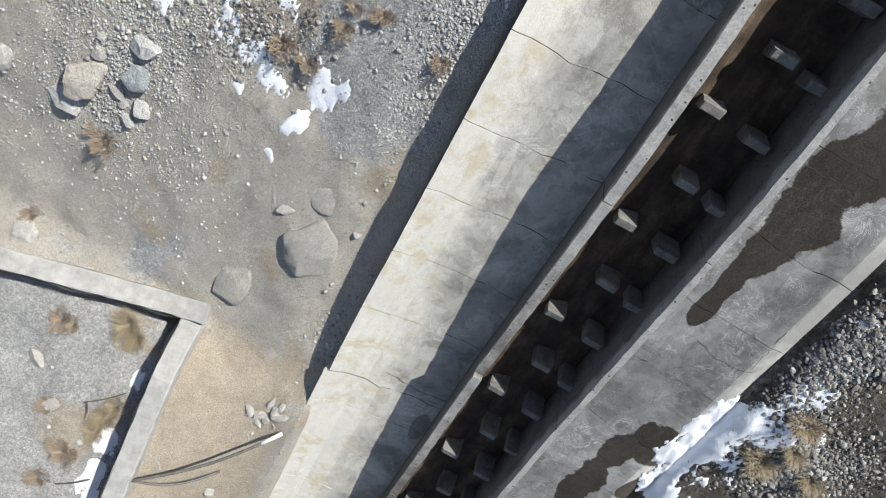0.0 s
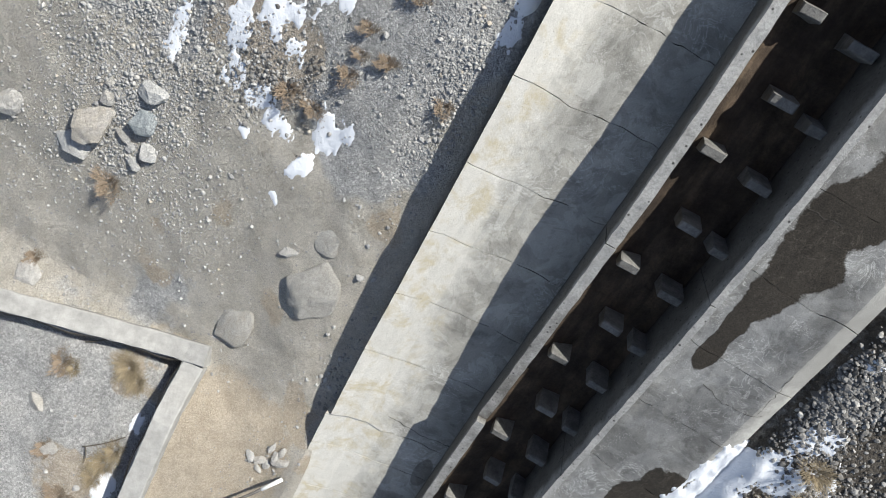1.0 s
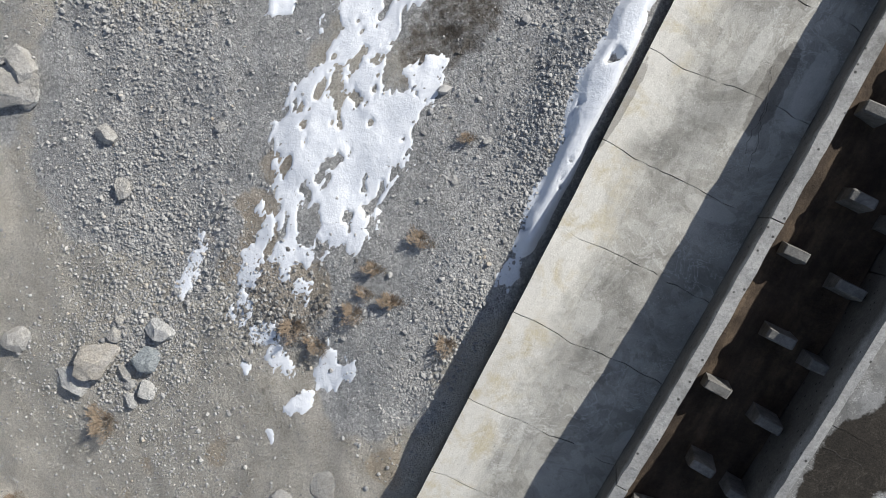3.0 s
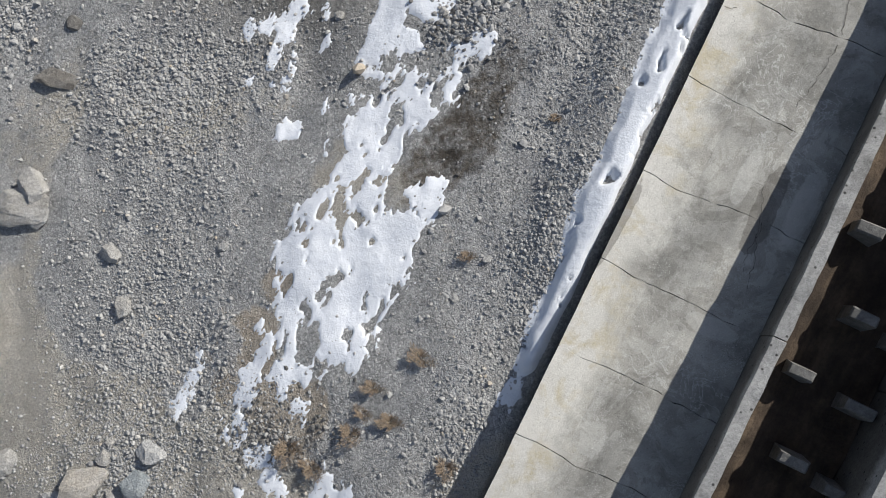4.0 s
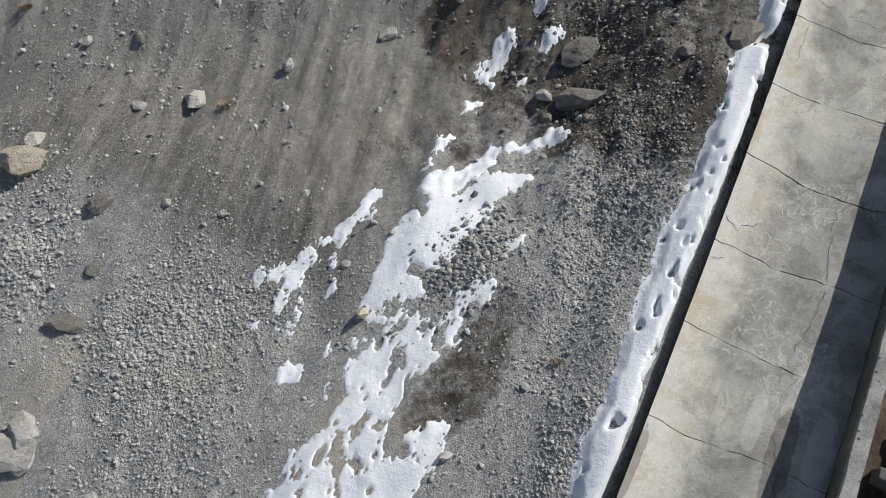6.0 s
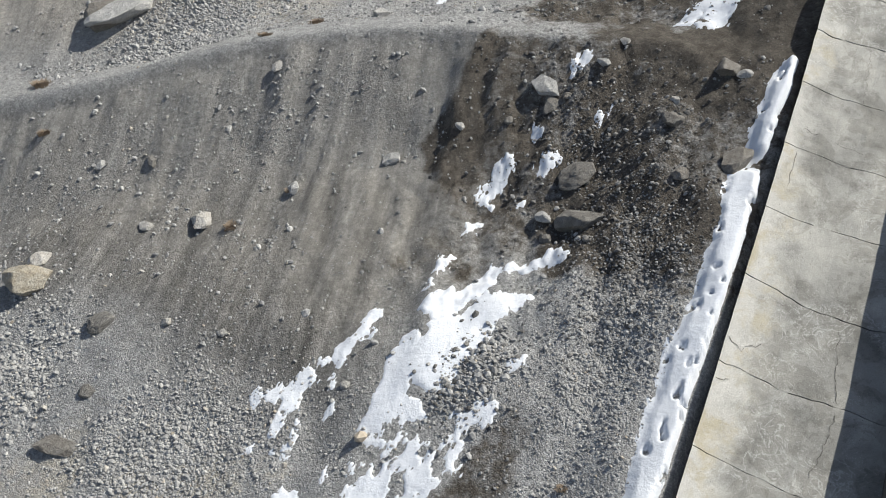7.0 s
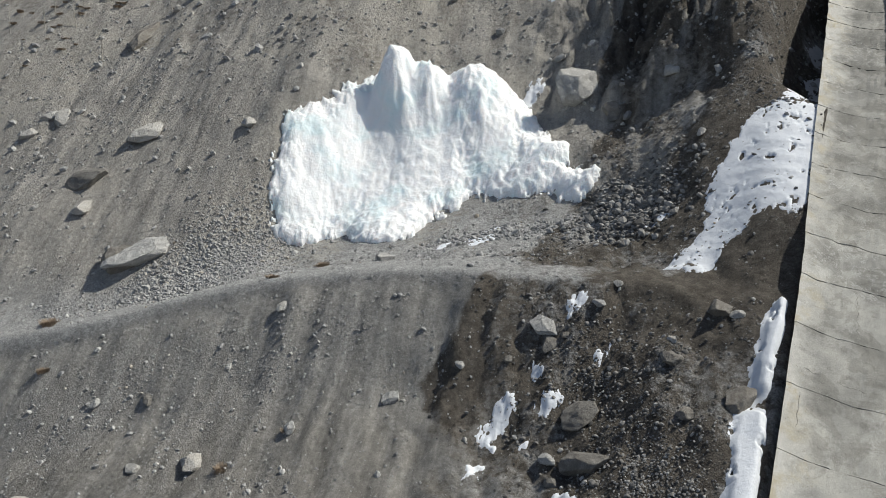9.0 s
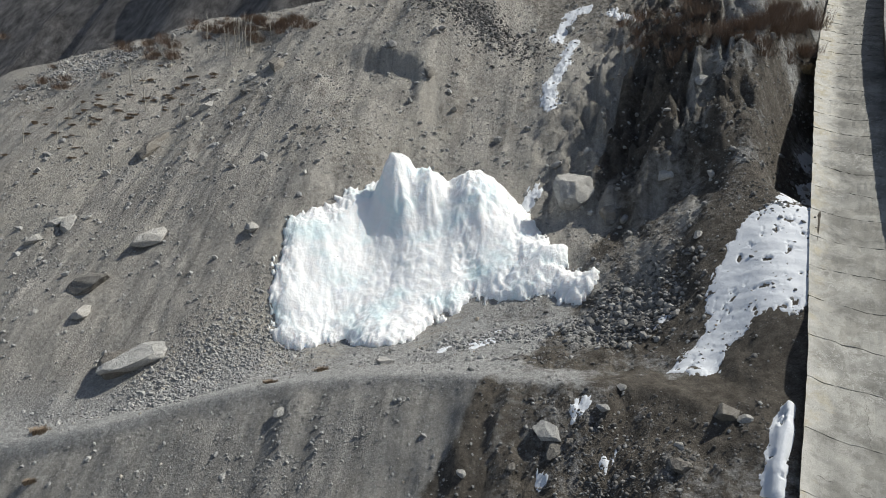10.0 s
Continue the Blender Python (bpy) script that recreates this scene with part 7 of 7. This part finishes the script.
planted(RUST_TUFT, -21.49, 54.25, 0.49, "low russet dry grass cushion on the gravel", "dry grass", "tufts on the far slope")
planted(RUST_TUFT, -19.67, 55.62, 0.61, "low russet dry grass cushion on the gravel", "dry grass", "tufts on the far slope")
planted(RUST_TUFT, -20.72, 54.75, 0.63, "low russet dry grass cushion on the gravel", "dry grass", "tufts on the far slope")
planted(RUST_TUFT, -17.66, 56.04, 0.41, "low russet dry grass cushion on the gravel", "dry grass", "tufts on the far slope")
planted(RUST_TUFT, -24.59, 51.90, 0.59, "low russet dry grass cushion on the gravel", "dry grass", "tufts on the far slope")
planted(RUST_TUFT, -25.13, 52.95, 0.58, "low russet dry grass cushion on the gravel", "dry grass", "tufts on the far slope")
planted(RUST_TUFT, -24.38, 49.46, 0.38, "low russet dry grass cushion on the gravel", "dry grass", "tufts on the far slope")
planted(RUST_TUFT, -22.14, 57.63, 0.65, "low russet dry grass cushion on the gravel", "dry grass", "tufts on the far slope")
planted(RUST_TUFT, -22.32, 52.76, 0.51, "low russet dry grass cushion on the gravel", "dry grass", "tufts on the far slope")
planted(RUST_TUFT, -30.07, 55.65, 0.63, "low russet dry grass cushion on the gravel", "dry grass", "tufts on the far slope")
planted(RUST_TUFT, -20.54, 53.52, 0.48, "low russet dry grass cushion on the gravel", "dry grass", "tufts on the far slope")
planted(RUST_TUFT, -26.30, 49.64, 0.35, "low russet dry grass cushion on the gravel", "dry grass", "tufts on the far slope")
planted(RUST_TUFT, -25.06, 51.86, 0.47, "low russet dry grass cushion on the gravel", "dry grass", "tufts on the far slope")
planted(RUST_TUFT, -26.23, 51.49, 0.62, "low russet dry grass cushion on the gravel", "dry grass", "tufts on the far slope")
planted(RUST_TUFT, -23.99, 53.10, 0.45, "low russet dry grass cushion on the gravel", "dry grass", "tufts on the far slope")
planted(RUST_TUFT, -30.16, 49.85, 0.60, "low russet dry grass cushion on the gravel", "dry grass", "tufts on the far slope")
planted(RUST_TUFT, -29.97, 52.32, 0.62, "low russet dry grass cushion on the gravel", "dry grass", "tufts on the far slope")
planted(RUST_TUFT, -18.74, 54.47, 0.41, "low russet dry grass cushion on the gravel", "dry grass", "tufts on the far slope")
planted(RUST_TUFT, -27.11, 52.45, 0.56, "low russet dry grass cushion on the gravel", "dry grass", "tufts on the far slope")
planted(RUST_TUFT, -27.99, 49.79, 0.35, "low russet dry grass cushion on the gravel", "dry grass", "tufts on the far slope")
planted(RUST_TUFT, -17.36, 52.45, 0.47, "low russet dry grass cushion on the gravel", "dry grass", "tufts on the far slope")
planted(RUST_TUFT, -22.64, 52.45, 0.69, "low russet dry grass cushion on the gravel", "dry grass", "tufts on the far slope")
planted(RUST_TUFT, -22.67, 52.72, 0.52, "low russet dry grass cushion on the gravel", "dry grass", "tufts on the far slope")
planted(RUST_TUFT, -22.37, 55.77, 0.65, "low russet dry grass cushion on the gravel", "dry grass", "tufts on the far slope")
planted(RUST_TUFT, -22.29, 53.91, 0.52, "low russet dry grass cushion on the gravel", "dry grass", "tufts on the far slope")
planted(BRUSH, -25.08, 62.33, 0.79, "tangle of bare brown brushwood on the slope", "brushwood", "brushwood on the ridge")
planted(BRUSH, -24.09, 62.82, 0.74, "tangle of bare brown brushwood on the slope", "brushwood", "brushwood on the ridge")
planted(BRUSH, -21.36, 62.48, 0.71, "tangle of bare brown brushwood on the slope", "brushwood", "brushwood on the ridge")
planted(BRUSH, -19.64, 60.95, 0.63, "tangle of bare brown brushwood on the slope", "brushwood", "brushwood on the ridge")
planted(BRUSH, -21.31, 63.19, 0.83, "tangle of bare brown brushwood on the slope", "brushwood", "brushwood on the ridge")
planted(BRUSH, -19.73, 62.22, 0.87, "tangle of bare brown brushwood on the slope", "brushwood", "brushwood on the ridge")
planted(BRUSH, -20.14, 62.05, 0.63, "tangle of bare brown brushwood on the slope", "brushwood", "brushwood on the ridge")
planted(BRUSH, -15.94, 62.44, 0.81, "tangle of bare brown brushwood on the slope", "brushwood", "brushwood on the ridge")
planted(BRUSH, -15.74, 61.88, 0.89, "tangle of bare brown brushwood on the slope", "brushwood", "brushwood on the ridge")
planted(BRUSH, -17.13, 63.32, 0.67, "tangle of bare brown brushwood on the slope", "brushwood", "brushwood on the ridge")
planted(BRUSH, -18.04, 62.26, 0.79, "tangle of bare brown brushwood on the slope", "brushwood", "brushwood on the ridge")
planted(BRUSH, -13.22, 61.01, 0.95, "tangle of bare brown brushwood on the slope", "brushwood", "brushwood on the ridge")
planted(BRUSH, -12.28, 61.81, 0.64, "tangle of bare brown brushwood on the slope", "brushwood", "brushwood on the ridge")
planted(BRUSH, -17.91, 62.60, 0.89, "tangle of bare brown brushwood on the slope", "brushwood", "brushwood on the ridge")
planted(BRUSH, -13.73, 61.51, 1.06, "tangle of bare brown brushwood on the slope", "brushwood", "brushwood on the ridge")
planted(BRUSH, -18.50, 61.54, 0.72, "tangle of bare brown brushwood on the slope", "brushwood", "brushwood on the ridge")
planted(BRUSH, -13.02, 62.12, 1.06, "tangle of bare brown brushwood on the slope", "brushwood", "brushwood on the ridge")
planted(BRUSH, -13.29, 59.92, 0.89, "tangle of bare brown brushwood on the slope", "brushwood", "brushwood on the ridge")
planted(BRUSH, -17.20, 60.89, 0.83, "tangle of bare brown brushwood on the slope", "brushwood", "brushwood on the ridge")
planted(BRUSH, -18.13, 62.05, 0.85, "tangle of bare brown brushwood on the slope", "brushwood", "brushwood on the ridge")
planted(BRUSH, -15.74, 62.60, 0.68, "tangle of bare brown brushwood on the slope", "brushwood", "brushwood on the ridge")
planted(BRUSH, -34.32, 64.16, 0.56, "tangle of bare brown brushwood on the slope", "brushwood", "brushwood on the ridge")
planted(BRUSH, 15.84, 50.24, 0.91, "tangle of bare brown brushwood on the slope", "brushwood", "brushwood on the ridge")
planted(BRUSH, 13.52, 55.21, 0.82, "tangle of bare brown brushwood on the slope", "brushwood", "brushwood on the ridge")
planted(BRUSH, 13.34, 52.92, 0.97, "tangle of bare brown brushwood on the slope", "brushwood", "brushwood on the ridge")
planted(BRUSH, 15.24, 51.99, 0.72, "tangle of bare brown brushwood on the slope", "brushwood", "brushwood on the ridge")
planted(BRUSH, 14.31, 53.88, 0.96, "tangle of bare brown brushwood on the slope", "brushwood", "brushwood on the ridge")
planted(BRUSH, 16.59, 53.99, 0.91, "tangle of bare brown brushwood on the slope", "brushwood", "brushwood on the ridge")
planted(BRUSH, 16.20, 48.54, 1.05, "tangle of bare brown brushwood on the slope", "brushwood", "brushwood on the ridge")
planted(BRUSH, 16.94, 49.72, 0.76, "tangle of bare brown brushwood on the slope", "brushwood", "brushwood on the ridge")
planted(BRUSH, 15.09, 50.68, 0.80, "tangle of bare brown brushwood on the slope", "brushwood", "brushwood on the ridge")
planted(BRUSH, 16.17, 47.97, 0.86, "tangle of bare brown brushwood on the slope", "brushwood", "brushwood on the ridge")
planted(BRUSH, 15.32, 50.17, 0.98, "tangle of bare brown brushwood on the slope", "brushwood", "brushwood on the ridge")
planted(BRUSH, 14.31, 52.52, 0.72, "tangle of bare brown brushwood on the slope", "brushwood", "brushwood on the ridge")
planted(BRUSH, 20.91, 46.34, 1.12, "tangle of bare brown brushwood on the slope", "brushwood", "brushwood on the ridge")
planted(BRUSH, 21.11, 47.37, 1.01, "tangle of bare brown brushwood on the slope", "brushwood", "brushwood on the ridge")
planted(BRUSH, 25.52, 51.97, 1.17, "tangle of bare brown brushwood on the slope", "brushwood", "brushwood on the ridge")
planted(BRUSH, 24.44, 50.76, 1.00, "tangle of bare brown brushwood on the slope", "brushwood", "brushwood on the ridge")
planted(BRUSH, 21.36, 47.46, 0.94, "tangle of bare brown brushwood on the slope", "brushwood", "brushwood on the ridge")
planted(BRUSH, 22.70, 48.86, 0.83, "tangle of bare brown brushwood on the slope", "brushwood", "brushwood on the ridge")
planted(BRUSH, 19.11, 44.90, 0.84, "tangle of bare brown brushwood on the slope", "brushwood", "brushwood on the ridge")
planted(BRUSH, 22.26, 48.96, 1.11, "tangle of bare brown brushwood on the slope", "brushwood", "brushwood on the ridge")
planted(BRUSH, 20.81, 47.03, 1.10, "tangle of bare brown brushwood on the slope", "brushwood", "brushwood on the ridge")
planted(BRUSH, 22.88, 49.54, 1.14, "tangle of bare brown brushwood on the slope", "brushwood", "brushwood on the ridge")
planted(BRUSH, 21.89, 48.19, 1.18, "tangle of bare brown brushwood on the slope", "brushwood", "brushwood on the ridge")
planted(BRUSH, 25.01, 51.39, 0.82, "tangle of bare brown brushwood on the slope", "brushwood", "brushwood on the ridge")
planted(BRUSH, 25.34, 51.87, 1.11, "tangle of bare brown brushwood on the slope", "brushwood", "brushwood on the ridge")
planted(BRUSH, 21.13, 46.85, 1.10, "tangle of bare brown brushwood on the slope", "brushwood", "brushwood on the ridge")
planted(BRUSH, 21.39, 47.28, 1.09, "tangle of bare brown brushwood on the slope", "brushwood", "brushwood on the ridge")
planted(BRUSH, 26.67, 52.92, 1.09, "tangle of bare brown brushwood on the slope", "brushwood", "brushwood on the ridge")
planted(BRUSH, 19.28, 44.06, 0.83, "tangle of bare brown brushwood on the slope", "brushwood", "brushwood on the ridge")
planted(BRUSH, 19.08, 43.97, 0.91, "tangle of bare brown brushwood on the slope", "brushwood", "brushwood on the ridge")
planted(BRUSH, 24.65, 50.21, 0.60, "tangle of bare brown brushwood on the slope", "brushwood", "brushwood on the ridge")
planted(BRUSH, 22.61, 48.08, 0.82, "tangle of bare brown brushwood on the slope", "brushwood", "brushwood on the ridge")
planted(BRUSH, 20.67, 45.95, 0.93, "tangle of bare brown brushwood on the slope", "brushwood", "brushwood on the ridge")
planted(BRUSH, 24.49, 50.23, 0.71, "tangle of bare brown brushwood on the slope", "brushwood", "brushwood on the ridge")
planted(BRUSH, 15.78, 44.33, 0.64, "tangle of bare brown brushwood on the slope", "brushwood", "brushwood on the ridge")
planted(BRUSH, 15.99, 46.81, 0.51, "tangle of bare brown brushwood on the slope", "brushwood", "brushwood on the ridge")
planted(BRUSH, 15.63, 47.87, 0.58, "tangle of bare brown brushwood on the slope", "brushwood", "brushwood on the ridge")
planted(BRUSH, 14.84, 47.59, 0.52, "tangle of bare brown brushwood on the slope", "brushwood", "brushwood on the ridge")
planted(BRUSH, 15.43, 49.08, 0.54, "tangle of bare brown brushwood on the slope", "brushwood", "brushwood on the ridge")
planted(BRUSH, 15.26, 46.05, 0.45, "tangle of bare brown brushwood on the slope", "brushwood", "brushwood on the ridge")
sapling(-19.09, 59.09, 2.99, 40)
sapling(-17.33, 58.23, 2.37, 41)
sapling(-17.20, 58.56, 1.90, 42)
sapling(-16.57, 58.43, 2.61, 43)
sapling(-16.39, 58.74, 2.86, 44)
sapling(-15.76, 58.40, 3.31, 45)
sapling(-15.43, 58.20, 3.20, 46)
sapling(-16.20, 59.06, 2.39, 47)
sapling(-14.24, 60.14, 2.19, 48)
sapling(-21.78, 53.22, 2.65, 49)
sapling(-18.65, 51.60, 1.69, 50)
sapling(-23.70, 55.28, 1.38, 51)
sapling(-26.91, 50.43, 1.30, 52)
sapling(-29.63, 51.03, 1.57, 53)
sapling(-22.22, 48.28, 2.03, 54)
sapling(-24.82, 50.60, 1.54, 55)
sapling(-26.92, 52.04, 1.33, 56)
rod("pipe", (-10.59, -7.93), (-5.51, -6.48), 0.055, PIPE, "long dark pipe with a white end lying on sand", "pipe", -0.25, 0.03, PIPE_END)
rod("pipe", (-8.02, -8.11), (-10.59, -7.93), 0.045, PIPE, "short dark bent pipe lying on sand", "pipe", 0.3)
rod("stick", (-10.87, -4.99), (-12.40, -5.34), 0.022, WIRE, "thin dark iron stake lying by the wall", "stake", 0.05)
rod("stick", (-12.42, -8.18), (-13.71, -8.36), 0.022, WIRE, "thin dark iron stake lying by the wall", "stake", 0.05)
rod("stick", (-12.30, -5.34), (-12.41, -5.92), 0.022, WIRE, "thin dark iron stake lying by the wall", "stake", 0.05)
rod("stick", (-10.36, -1.39), (-12.16, -1.71), 0.022, WIRE, "thin dark iron stake lying by the wall", "stake", 0.05)
rod("stick", (4.92, 51.01), (6.56, 53.09), 0.03, PALE_BARK, "pale dead branch lying on the slope", "branch", 0.2)
crack([(10.38, 2.44), (9.78, 2.47), (9.06, 2.57), (8.44, 2.72)], lining_h, 0.014, 0.012, 283)
crack([(8.23, 2.74), (7.44, 2.64), (6.48, 2.49)], lining_h, 0.014, 0.012, 284)
crack([(4.48, 2.60), (3.73, 2.86), (2.88, 2.90), (2.50, 3.00)], lining_h, 0.015, 0.012, 285)
crack([(7.89, -0.08), (7.88, 0.21), (7.95, 0.32)], lining_h, 0.014, 0.012, 286)
crack([(9.02, 0.08), (8.82, 0.39), (9.20, 0.80)], lining_h, 0.02, 0.012, 287)
crack([(3.67, 2.91), (3.29, 2.97), (2.69, 3.14), (2.18, 3.24)], lining_h, 0.015, 0.012, 288)
crack([(16.31, 0.43), (16.31, 0.80)], lining_h, 0.016, 0.012, 289)
crack([(20.41, 1.66), (18.91, 1.72), (18.09, 1.76)], lining_h, 0.010, 0.012, 290)
crack([(15.37, 0.35), (14.52, 0.36), (14.11, 0.37)], lining_h, 0.012, 0.012, 291)
crack([(16.25, 1.28), (16.17, 2.06)], lining_h, 0.014, 0.012, 292)
crack([(-15.13, 1.72), (-15.35, 2.93), (-15.27, 4.05)], lining_h, 0.03, 0.012, 293)
crack([(-7.58, 9.57), (-6.69, 9.53), (-6.16, 9.50)], berm_h, 0.02, 0.012, 294)
crack([(-7.66, 8.05), (-7.82, 8.83), (-7.61, 9.86)], berm_h, 0.02, 0.012, 295)
crack([(-2.48, 7.06), (-2.51, 7.99)], berm_h, 0.02, 0.012, 296)
